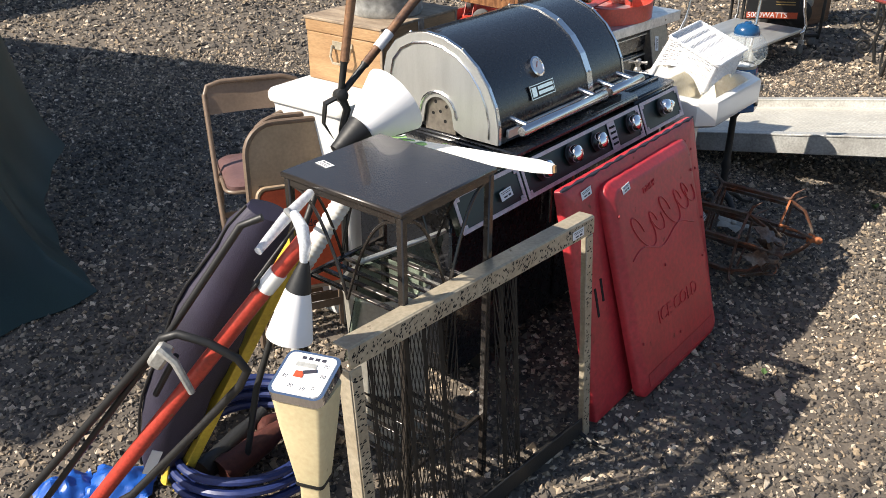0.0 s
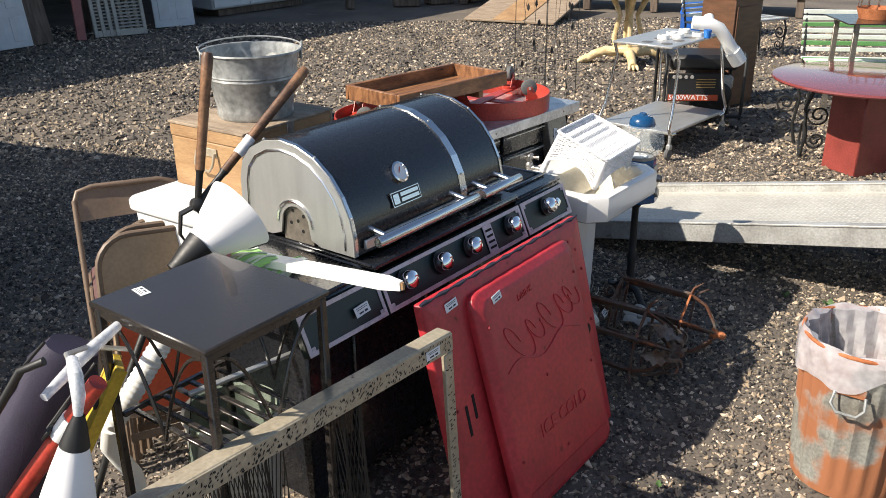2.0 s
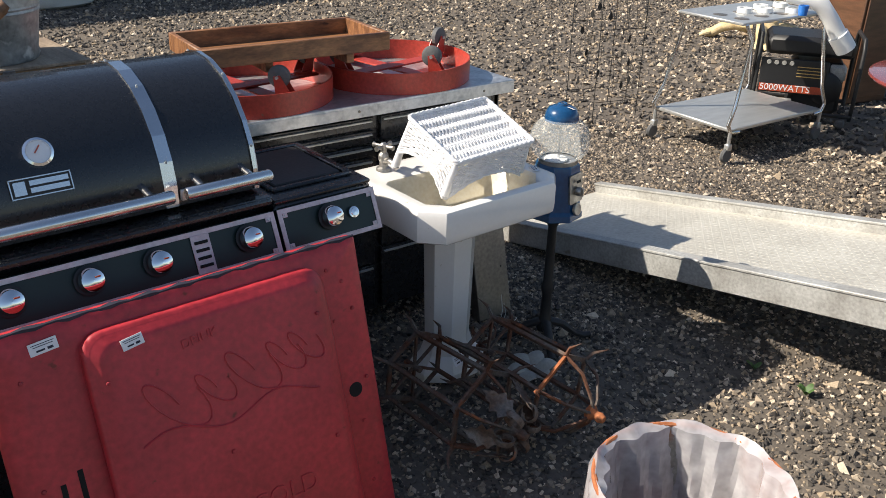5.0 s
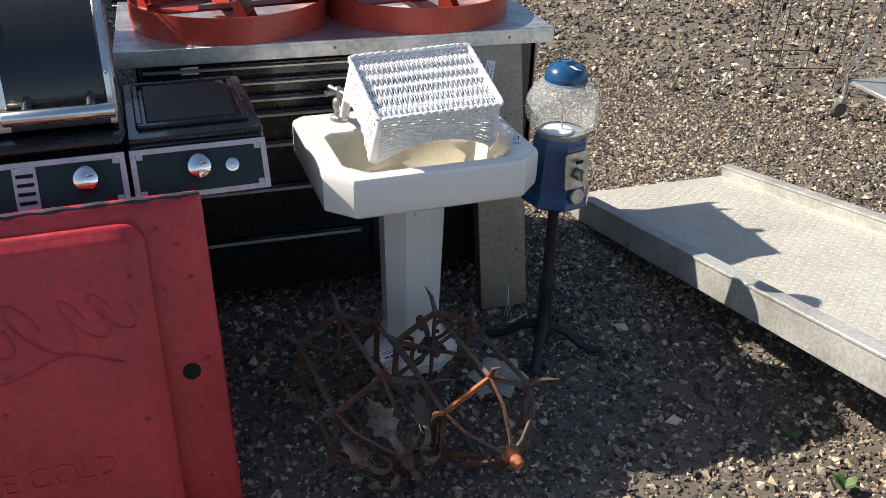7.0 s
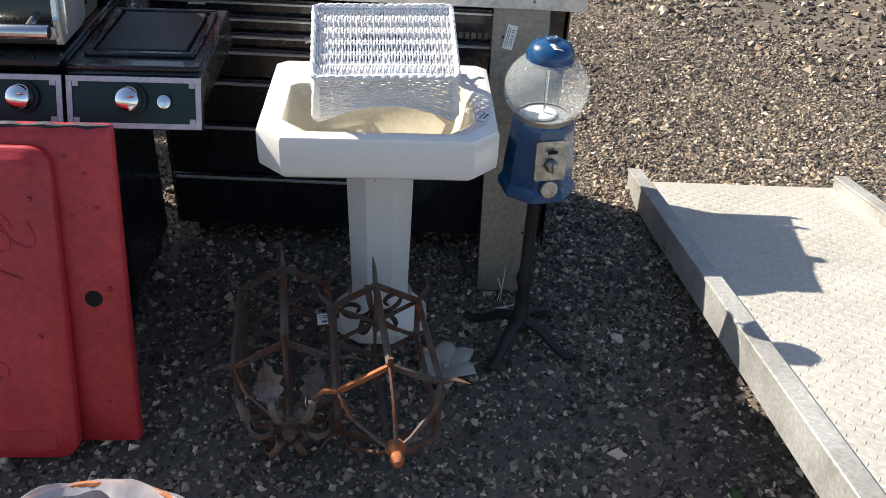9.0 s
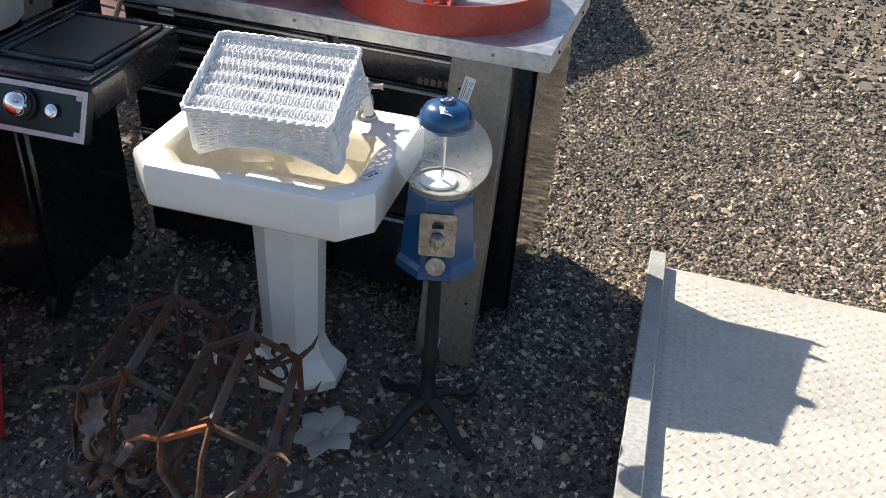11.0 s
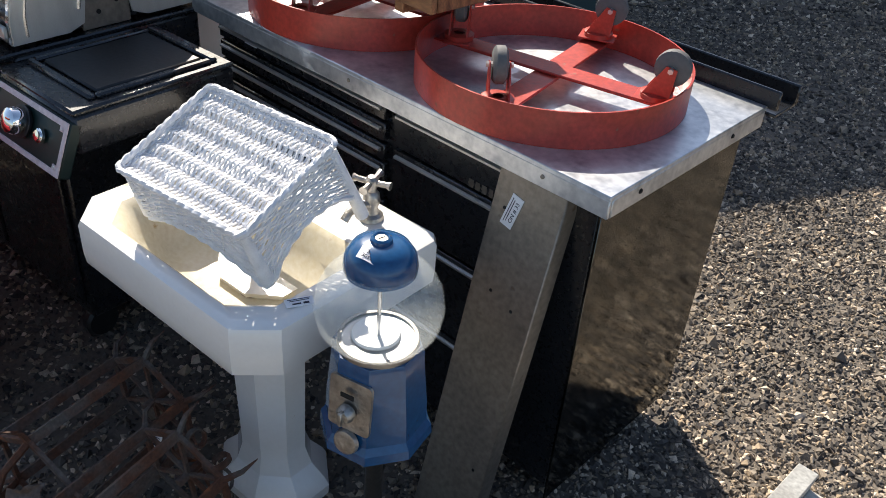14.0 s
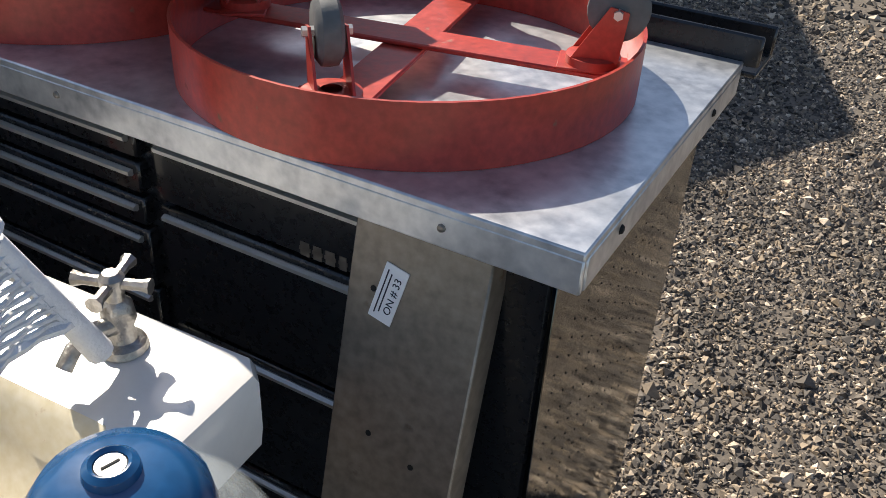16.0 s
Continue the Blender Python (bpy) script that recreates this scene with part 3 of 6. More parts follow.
# ---- green canopy at the side ----
def make_canopy():
    c = thing("green_canopy", pose(0, 0, 0), "dark green canopy roof, out of view, shaped to cast its shade", "tent")
    off = -SUN / SUN.z
    h = 2.7
    # roof and pole are added out of view; outline projected up from the ground shade
    shade = [(-0.80, 6.42), (-0.28, 5.05), (-0.45, 3.9), (-1.35, 2.2), (-8.0, 4.6), (-6.0, 8.6)]
    top = [(x - off.x * h, y - off.y * h) for x, y in shade]
    part("roof", S().prism(top, 0.03, pose(0, 0, h)), "tarp", c)
    for x, y in (top[0],):
        part("pole", S().bar((x - 0.15, y, 0), (x - 0.15, y, h), 0.02, 10), "galvold", c)


make_canopy()


def make_drape():
    d = thing("green_tarp_drape", pose(0, 0, 0), "dark green tarpaulin hanging down to the gravel in folds", "tarpaulin")
    low = [Vector(p) for p in ((-2.9, 2.15, 0), (-2.2, 2.55, 0), (-1.72, 2.84, 0.01), (-1.45, 3.2, 0.01), (-1.78, 3.62, 0.01), (-2.1, 4.2, 0), (-2.3, 5.0, 0))]
    high = [Vector(p) for p in ((-3.1, 2.4, 1.7), (-2.75, 2.8, 1.7), (-2.45, 3.1, 1.7), (-2.3, 3.45, 1.7), (-2.4, 3.8, 1.7), (-2.5, 4.3, 1.7), (-2.7, 5.0, 1.7))]

    def line(pts, u):
        k = min(int(u * (len(pts) - 1)), len(pts) - 2)
        return pts[k].lerp(pts[k + 1], u * (len(pts) - 1) - k)

    def fn(u, v):
        q = line(low, u).lerp(line(high, u), v ** 0.55 if v > 0 else 0)
        q.z = 1.7 * v
        f = 0.035 * math.sin(u * 46 + v * 2) * (0.4 + v)
        return q + Vector((f, -f * 0.6, 0.0))

    part("sheet", S().sheet(fn, 70, 14, 0.004), "tarp", d)
    part("header_rail", S().tube([tuple(p) for p in high], 0.02), "galvold", d)


make_drape()


# ---- gas grill ----
def make_grill():
    g = thing("gas_grill", pose(0.017, 2.294, 0, 0, 0, 50.66), "black gas barbecue grill with silver-trimmed hood and chrome knobs", "grill")
    L = 1.43
    cart = S().box((0.635, 0.29, 0.405), (1.03, 0.40, 0.61), 0.008)
    part("cart", cart, "black", g)
    for x in (0.51, 0.93):
        d = part("door", S().box((x, 0.083, 0.42), (0.40, 0.014, 0.55), 0.005), "black", g)
        part("door_handle", S().bar((x + (0.14 if x < 0.7 else -0.14), 0.06, 0.5), (x + (0.14 if x < 0.7 else -0.14), 0.06, 0.64), 0.007), "steelb", d)
    for x in (0.34, 1.10):
        for y in (0.13, 0.46):
            part("castor", S().lathe([(0.0, -0.018), (0.042, -0.018), (0.05, -0.01), (0.05, 0.01), (0.042, 0.018), (0, 0.018)], 16, pose(x, y, 0.05, 0, 90)).bar((x, y, 0.09), (x, y, 0.135), 0.02), "blackp", g)
    # firebox and deck
    part("firebox", S().box((0.715, 0.295, 0.79), (0.80, 0.50, 0.15), 0.01), "black", g)
    part("deck", S().box((0.715, 0.28, 0.868), (0.80, 0.56, 0.012), 0.004).box((0.715, 0.02, 0.862), (0.79, 0.06, 0.02), 0.006), "black", g)
    for x0, x1, nm in ((0.0, 0.312, "side_shelf"), (1.118, L, "side_burner")):
        c, w = (x0 + x1) / 2, x1 - x0
        part(nm, S().box((c, 0.205, 0.80), (w, 0.41, 0.09), 0.008).box((c, 0.205, 0.851), (w, 0.41, 0.014), 0.005), "black", g)
    rim = S()
    for c, s in (((1.274, 0.065, 0.862), (0.26, 0.018, 0.012)), ((1.274, 0.375, 0.862), (0.26, 0.018, 0.012)), ((1.15, 0.22, 0.862), (0.018, 0.292, 0.012)), ((1.398, 0.22, 0.862), (0.018, 0.292, 0.012))):
        rim.box(c, s, 0.004)
    part("burner_rim", rim, "black", g)
    part("burner_lid", S().box((1.274, 0.22, 0.862), (0.215, 0.27, 0.010), 0.004), "blackp", g)
    # control panel, leaning outwards at its foot
    slope = math.degrees(math.atan2(0.05, 0.115))
    for x0, x1 in ((0.0, 0.325), (0.335, 1.108), (1.118, L)):
        w = x1 - x0
        P = pose((x0 + x1) / 2, -0.028, 0.778, 90 - slope + 0)
        p = part("control_panel", S().box((0, 0, -0.012), (w, 0.125, 0.03), 0.004), "green_panel", g, m=P)
        fr = S()
        t = 0.013
        for c, s in (((0, 0.054, 0.005), (w, t)), ((0, -0.054, 0.005), (w, t)), ((-w / 2 + t / 2, 0, 0.005), (t, 0.097)), ((w / 2 - t / 2, 0, 0.005), (t, 0.097))):
            fr.box(c, (*s, 0.003), 0.0008)
        for sx in (-1, 1):
            for sy in (-1, 1):
                fr.box((sx * (w / 2 - 0.021), sy * 0.042, 0.0052), (0.014, 0.012, 0.003), 0.001)
        part("trim_film", fr, "film", p, "pinkish white protective film edge")
        rv = part("rivet", S().lathe([(0.003, 0), (0.002, 0.002), (0.0, 0.0025)], 8), "steel", p, m=pose(-w / 2 + 0.02, 0.042, 0.0065))
        for sx, sy in ((1, 1), (-1, -1), (1, -1)):
            again(rv, pose(sx * (w / 2 - 0.02), sy * 0.042, 0.0065))
    knobs = (0.434, 0.61, 0.775, 1.02, 1.268)
    K = pose(0, 0, 0, 90 - slope)
    k0 = None
    for x in knobs:
        P = Matrix.Translation((x, -0.034, 0.79)) @ K
        if k0 is None:
            k0 = part("knob", S().lathe([(0.0, 0.0), (0.024, 0.0), (0.024, 0.006), (0.029, 0.01), (0.030, 0.022), (0.026, 0.033), (0.014, 0.039), (0, 0.040)], 24), "chrome", g, "round chrome knob", P)
            part("bezel", S().lathe([(0.035, -0.004), (0.037, 0.003), (0.030, 0.005), (0.024, 0.003)], 24), "blackp", k0)
            part("pointer", S().box((0.010, 0.006, 0.039), (0.014, 0.004, 0.003), 0.001), "redlab", k0)
        else:
            k = again(k0, P)
            for ch in list(k0.children):
                again(ch, ch.matrix_basis.copy(), k)
    part("igniter_button", S().lathe([(0.016, 0), (0.016, 0.006), (0.011, 0.007), (0.011, 0.012), (0, 0.013)], 16, Matrix.Translation((1.345, -0.034, 0.785)) @ K), "chrome", g)
    vent = S()
    for i in range(4):
        vent.box((0, -0.03 + 0.02 * i, 0.0085), (0.036, 0.008, 0.002), 0.0008)
    vp = part("vent_plate", S().box((0, 0, 0.0055), (0.05, 0.10, 0.003), 0.001), "film", g, m=Matrix.Translation((0.893, -0.030, 0.778)) @ K)
    part("vent_slot", vent, "hole", vp)
    # hood
    prof = [(0.055, 0.885), (0.056, 0.94), (0.07, 1.0), (0.10, 1.06), (0.145, 1.115), (0.205, 1.16), (0.275, 1.187), (0.345, 1.195), (0.415, 1.183), (0.475, 1.152), (0.515, 1.105), (0.53, 1.05), (0.535, 0.885)]

    def hood(x0, x1, nm):
        rings = [[(x, y, z) for y, z in prof] for x in (x0, x0 + 0.006, x1 - 0.006, x1)]
        for ri, k in ((0, 0.985), (3, 0.985)):
            rings[ri] = [(x, 0.295 + (y - 0.295) * k, 0.885 + (z - 0.885) * k) for x, y, z in rings[ri]]
        s = S()
        s.loft(rings)
        return part(nm, s, "black", g, smooth=30)

    hood(0.322, 0.852, "hood")
    hood(0.872, 1.092, "hood")

    def strip(x, w, grow=0.004):
        rings = []
        outer = [(0.295 + (y - 0.295) * (1 + grow * 3), 0.885 + (z - 0.885) * (1 + grow * 3)) for y, z in prof]
        inner = [(0.295 + (y - 0.295) * 0.93, 0.885 + (z - 0.885) * 0.93) for y, z in prof]
        s = S()
        n = len(prof)
        for i in range(n - 1):
            q = [outer[i], outer[i + 1], inner[i + 1], inner[i]]
            vs = [(x - w / 2, *p) for p in q] + [(x + w / 2, *p) for p in q]
            s.add(vs, [(0, 1, 2, 3), (7, 6, 5, 4), (0, 4, 5, 1), (3, 2, 6, 7), (0, 3, 7, 4), (1, 5, 6, 2)])
        return s

    for x, w in ((0.318, 0.012), (0.862, 0.034), (1.096, 0.012)):
        st = part("hood_trim", strip(x, w), "steelb", g, "silver edge trim", smooth=30)
        for i in (2, 5, 8):
            y, z = prof[i]
            part("rivet", S().lathe([(0.004, -0.003), (0.003, 0.003), (0, 0.004)], 8, Matrix.Translation((x, 0.295 + (y - 0.295) * 1.014, 0.885 + (z - 0.885) * 1.014)) @ pose(0, 0, 0, 40)), "steel", st)
    # end plates: outline with a cut-out for the spit
    for x, sg in ((0.3115, -1), (1.1025, 1)):
        cut = [(0.295 + 0.058 * math.cos(radians(a)), 0.938 + 0.058 * math.sin(radians(a))) for a in range(180, -1, -20)]
        out = prof + [(0.40, 0.885), (0.36, 0.90)] + cut[::-1] + [(0.23, 0.90), (0.19, 0.885)]
        s = S()
        n = len(out)
        vs = [(x - sg * 0.003, y, z) for y, z in out] + [(x + sg * 0.003, y, z) for y, z in out]
        s.add(vs, [tuple(range(n)), tuple(range(n, 2 * n))] + [(i, (i + 1) % n, n + (i + 1) % n, n + i) for i in range(n)])
        e = part("end_plate", s, "steel", g, "brushed stainless hood end plate", smooth=20)
        bead = [(x + sg * 0.004, 0.295 + (y - 0.295) * 0.86, 0.9 + (z - 0.885) * 0.86) for y, z in prof]
        part("pressed_bead", S().tube(bead, 0.004, 6), "steelb", e)
        lip = [(x + sg * 0.004, 0.295 + (y - 0.295) * 1.3, 0.938 + (z - 0.938) * 1.3) for y, z in cut]
        part("cut_out_lip", S().tube(lip, 0.005, 6), "steelb", e)
        # darker steel here puts the shade inside the cut-out into the colour
        part("spit_bracket", S().box((x - sg * 0.012, 0.295, 0.94), (0.006, 0.13, 0.13), 0.002), "channel", e)
        holes = S()
        for dy, dz in ((-0.025, 0.02), (0.02, 0.03), (0.0, 0.0), (0.03, -0.01), (-0.02, -0.03)):
            holes.lathe([(0.006, 0.0), (0.006, 0.002)], 10, pose(x - sg * 0.008, 0.295 + dy, 0.945 + dz, 0, 90))
        part("bracket_hole", holes, "hole", e)
    for x0, x1 in ((0.335, 0.84), (0.872, 1.105)):
        h = part("hood_handle", S().tube([(x0, -0.015, 0.94), (x0 + 0.004, -0.015, 0.94), (x1 - 0.004, -0.015, 0.94), (x1, -0.015, 0.94)], [0.014, 0.017, 0.017, 0.014], 18), "steelb", g, "tubular stainless handle")
        for x in (x0 + 0.05, x1 - 0.05):
            part("standoff", S().bar((x, -0.015, 0.942), (x, 0.075, 0.955), 0.010, 12), "steelb", h)
        part("handle_plate", S().box(((x0 + x1) / 2, 0.046, 0.915), (x1 - x0 - 0.02, 0.012, 0.03), 0.003), "steel", h)
    # gauge and badge on the curved front
    nrm = 26
    ga = part("temperature_gauge", S().lathe([(0.033, -0.004), (0.034, 0.008), (0.028, 0.011), (0.026, 0.007), (0, 0.007)], 28), "chrome", g, "round temperature gauge", pose(0.58, 0.105, 1.07, 90 - nrm - 6))
    part("dial", S().lathe([(0.026, 0.0072), (0.0, 0.0085)], 24), "tag", ga)
    part("needle", S().box((0.004, 0.005, 0.0095), (0.022, 0.003, 0.001), m=pose(0, 0, 0, 0, 0, 50)), "redlab", ga)
    bd = part("maker_badge", S().box((0, 0, 0), (0.105, 0.036, 0.003), 0.001), "blackp", g, "rectangular badge with silver bars", pose(0.567, 0.068, 1.005, 90 - 20) @ Matrix.Scale(1.3, 4))
    bs = S()
    for c, s in (((0, 0.0165, 0.002), (0.105, 0.002)), ((0, -0.0165, 0.002), (0.105, 0.002)), ((-0.0515, 0, 0.002), (0.002, 0.036)), ((0.0515, 0, 0.002), (0.002, 0.036)), ((0.014, 0.007, 0.002), (0.066, 0.009)), ((0.014, -0.006, 0.002), (0.066, 0.009)), ((-0.036, 0, 0.002), (0.02, 0.024))):
        bs.box(c, (*s, 0.0012))
    part("badge_mark", bs, "steelb", bd)
    paper_tag(g, Matrix.Translation((0.225, -0.036, 0.775)) @ K @ pose(0, 0, 0.007, 0, 0, 4), 0.06, 0.03)
    return g


make_grill()


# things lying on the side shelf of the grill
G = pose(0.017, 2.294, 0, 0, 0, 50.66)
pk = thing("white_picket", G @ pose(0.155, 0.0, 0.895, -5, 0, 2), "white painted pointed wooden stake laid over the grill shelf", "stake")
part("stake", S().prism([(-0.024, 0.3), (0.024, 0.3), (0.024, -0.19), (0.008, -0.245), (-0.008, -0.245), (-0.024, -0.19)], 0.024), "whitep", pk)
part("bare_tip", S().prism([(-0.019, -0.2), (0.019, -0.2), (0.004, -0.252), (-0.004, -0.252)], 0.020, pose(0, 0, 0.002)), "wood", pk)


def folded_cloth(m, w, d, material, label):
    c = thing("folded_cloth", m, label, "cloth", "cloths on the grill shelf")

    def fn(u, v):
        return ((u - 0.5) * w, (v - 0.5) * d, 0.012 + 0.008 * math.sin(u * 9 + v * 3) + 0.005 * math.sin(v * 17))

    part("cloth", S().sheet(fn, 16, 12, 0.012), material, c)
    st = S()
    for i in range(5):
        v0 = 0.1 + 0.18 * i

        def fs(u, v, v0=v0):
            p = fn(u, v0 + 0.07 * v)
            return (p[0], p[1], p[2] + 0.0035)

        st.sheet(fs, 16, 2, 0.003)
    part("stripes", st, "towelg" if material == "towel" else "towel", c)
    return c


folded_cloth(G @ pose(0.10, 0.25, 0.862, 0, 0, 12), 0.24, 0.2, "towel", "lime and white striped dish cloth folded on the shelf")
folded_cloth(G @ pose(0.07, 0.30, 0.885, 0, 0, -14), 0.2, 0.15, "towelg", "green oven glove with white stripes folded on the shelf")
folded_cloth(G @ pose(0.02, 0.34, 0.91, 0, 0, 25), 0.12, 0.1, "pinkcloth", "pink and white cloth bundled on top")


# ---- red panels leaning on the grill ----
def lean_frame(p, ang, back):
    """Local x along, y up the panel, z out of its face."""
    u = Vector((math.cos(radians(ang)), math.sin(radians(ang)), 0))
    n = Vector((u.y, -u.x, 0))
    up = (Vector((0, 0, 1)) - n * back).normalized()
    z = u.cross(up)
    m = Matrix((u, up, z)).transposed().to_4x4()
    return Matrix.Translation(p) @ m


def red_panel(m, w, h, r, raise_, label, deep):
    t = thing("red_metal_panel", m, label, "metal panel", "red panels leaning on the grill")
    s = S()
    rings = []
    for k, z in ((0, -0.022), (0, 0.0), (0.006, 0.006), (deep, 0.007), (deep + 0.012, 0.007 + raise_), (deep + 0.03, 0.009 + raise_)):
        rings.append([(x, y + h / 2, z) for x, y in rounded(w - 2 * k, h - 2 * k, max(r - k * 0.4, 0.006), 6)])
    s.loft(rings)
    part("sheet", s, "red", t, smooth=50)
    return t


ang = 50.8
bp = red_panel(lean_frame((0.503, 2.312, 0.0), ang, 0.25) @ pose(0.47, 0, 0.0), 0.93, 0.81, 0.012, 0.003, "large faded red sheet-metal panel with bolts, leaning on the grill", 0.03)
for x, y in ((0.40, 0.70), (0.36, 0.74), (0.40, 0.30), (0.42, 0.62), (0.40, 0.12), (-0.4, 0.7), (-0.41, 0.45), (0.36, 0.60), (0.43, 0.42)):
    part("bolt", S().lathe([(0.006, 0), (0.005, 0.004), (0, 0.005)], 8, pose(x, y, 0.011)), "redb", bp)
part("bolt_hole", S().lathe([(0.021, 0), (0.020, 0.0015)], 20, pose(0.39, 0.395, 0.0118)), "hole", bp)
part("slot", S().box((-0.37, 0.40, 0.0125), (0.012, 0.10, 0.002)).box((-0.33, 0.43, 0.0125), (0.012, 0.08, 0.002)), "hole", bp)
part("chipped_edge", S().tube([(-0.462 + 0.0231 * i, 0.808 + 0.0015 * math.sin(i * 2.1), 0.003) for i in range(41)], [0.0055 + 0.0025 * math.sin(i * 1.7) for i in range(41)], 5), "ink", bp)
paper_tag(bp, pose(-0.34, 0.765, 0.0122, 0, 0, 5), 0.06, 0.028)

ap = red_panel(lean_frame((0.655, 2.44, 0.0), ang, 0.30) @ pose(0.305, 0.0, 0.03), 0.61, 0.775, 0.05, 0.012, "faded red embossed cooler panel lettered ICE COLD, leaning on another", 0.012)
F = 0.0225
text_part("ICE COLD", 0.068, "red", ap, pose(0.02, 0.24, F, 0, 0, 0), 0.0016, name="embossed_lettering")
text_part("DRINK", 0.03, "red", ap, pose(-0.05, 0.695, F, 0, 0, 6), 0.0014, name="embossed_lettering")
script = S()
for k, (x0, sc) in enumerate(((-0.17, 1.25), (-0.06, 0.8), (0.03, 1.15), (0.13, 0.85), (0.19, 0.8))):
    pts = [(x0 + sc * (0.045 * math.cos(a * 1.0 + 0.8) + 0.008 * a), 0.56 + 0.02 * k * 0.4 + sc * 0.055 * math.sin(a), F) for a in [0.35 * i for i in range(20)]]
    script.tube(pts, 0.0024, 6)
script.tube([(-0.23 + 0.024 * i, 0.49 + 0.02 * math.sin(i * 0.55), F) for i in range(20)], 0.0024, 6)
part("embossed_scroll", script, "red", ap, "raised flowing script shapes")
for x, y in ((-0.27, 0.66), (-0.03, 0.40), (0.26, 0.66), (0.25, 0.33), (-0.26, 0.2), (0.0, 0.13)):
    part("bolt", S().lathe([(0.006, 0), (0.005, 0.004), (0, 0.005)], 8, pose(x, y, F)), "redb", ap)
paper_tag(ap, pose(-0.20, 0.735, F, 0, 0, 8), 0.05, 0.026)
wear = part("dirty_foot_band", S().box((0.0, 0.06, 0.0225), (0.52, 0.05, 0.001)), "redb", ap)


# ---- steel-topped tool cabinet ----
def make_cabinet():
    c = thing("tool_cabinet", pose(1.200, 4.461, 0, 0, 0, 47.6), "black drawer tool cabinet with a galvanised steel worktop", "cabinet")
    L, D = 1.32, 0.60
    part("body", S().box((-L / 2, D / 2 + 0.01, 0.477), (L - 0.09, D - 0.09, 0.834), 0.006), "black", c)
    top = S().box((-L / 2, D / 2, 0.906), (L, D, 0.012), 0.002).box((-L / 2, 0.003, 0.884), (L, 0.008, 0.040), 0.002).box((-0.003, D / 2, 0.884), (0.008, D - 0.017, 0.040), 0.002)
    t = part("worktop", top, "galv", c, "galvanised steel worktop")
    for x, y in ((-0.15, 0), (-0.7, 0)):
        part("screw", S().lathe([(0.005, 0), (0.004, 0.003), (0, 0.004)], 8, pose(x, -0.001, 0.888, 90)), "channel", t)
    for y in (0.1, 0.45):
        part("screw", S().lathe([(0.006, 0), (0.004, 0.003), (0, 0.004)], 8, pose(0.001, y, 0.888, 0, 90)), "hole", t)
    sd = part("side_sheet", S().box((-0.040, D / 2 + 0.02, 0.465), (0.006, D - 0.05, 0.86), 0.001), "side", c, "reflective perforated metal side")
    ho = S()
    for i in range(11):
        for j in range(13):
            ho.lathe([(0.0016, 0), (0.0014, 0.001)], 6, pose(-0.0372, 0.08 + i * 0.042, 0.42 + j * 0.027, 0, 90))
    tagged(part("perforation", ho, "hole", sd), kind="stuff")
    cols = ((-0.59, -0.20, (0.853, 0.753, 0.558, 0.33, 0.07)), (-1.26, -0.62, (0.853, 0.803, 0.75, 0.70, 0.60, 0.45, 0.27, 0.07)))
    for x0, x1, zs in cols:
        for a, b in zip(zs[:-1], zs[1:]):
            d = part("drawer", S().box(((x0 + x1) / 2, 0.047, (a + b) / 2), (x1 - x0, 0.02, a - b - 0.008), 0.003), "black", c)
            part("pull_strip", S().tube([(x0 + 0.01, 0.034, a - 0.018), (x1 - 0.01, 0.034, a - 0.018)], 0.0065, 6, flat=0.8), "steel", d, "aluminium pull strip")
    lt = S()
    for i, w in enumerate((0.018, 0.016, 0.018, 0.014, 0.014, 0.016, 0.02, 0.016, 0.016)):
        lt.box((-0.352 + i * 0.0185, 0.0362, 0.768), (w * 0.72, 0.001, 0.019)).box((-0.352 + i * 0.0185, 0.0362, 0.768), (w * 0.9, 0.001, 0.005))
    part("maker_lettering", lt, "channel", c, "grey letter-like bars")
    part("label_plate", S().box((-1.12, 0.036, 0.835), (0.05, 0.002, 0.022), 0.0005), "tag", c)
    part("back_tray", S().box((-0.66, D + 0.055, 0.892), (1.36, 0.10, 0.008), 0.002), "black", c, "black rear tray")
    part("tray_lip", S().box((-0.66, D + 0.1105, 0.912), (1.36, 0.01, 0.05), 0.003), "black", c)
    part("tray_lip", S().box((-0.66, D + 0.0065, 0.927), (1.36, 0.01, 0.045), 0.003), "black", c)
    for x in (-1.2, -0.12):
        for y in (0.12, 0.5):
            part("castor", S().lathe([(0, -0.015), (0.03, -0.015), (0.034, 0), (0.03, 0.015), (0, 0.015)], 14, pose(x, y, 0.034, 0, 90)).box((x, y, 0.06), (0.06, 0.05, 0.02)), "blackp", c)


make_cabinet()

# leaning steel channel
pc = thing("steel_channel", lean_frame((1.153, 4.152, 0.0), 48.5, 0.225) @ pose(0.082, 0, 0.0), "scratched grey steel channel leaning on the cabinet edge", "steel channel")
part("web", S().box((0, 0.445, 0), (0.165, 0.89, 0.004), 0.0015), "channel", pc)
for x in (0.0805, -0.0805):
    part("flange", S().box((x, 0.445, -0.024), (0.004, 0.89, 0.045), 0.001), "channel", pc)
for x, y in ((-0.03, 0.62), (0.03, 0.60), (0.05, 0.2), (-0.05, 0.8)):
    part("drill_hole", S().lathe([(0.004, 0), (0.0035, 0.0008)], 8, pose(x, y, 0.002)), "hole", pc)
paper_tag(pc, pose(-0.03, 0.80, 0.0024, 0, 0, 78), 0.07, 0.03, "ON # 33")


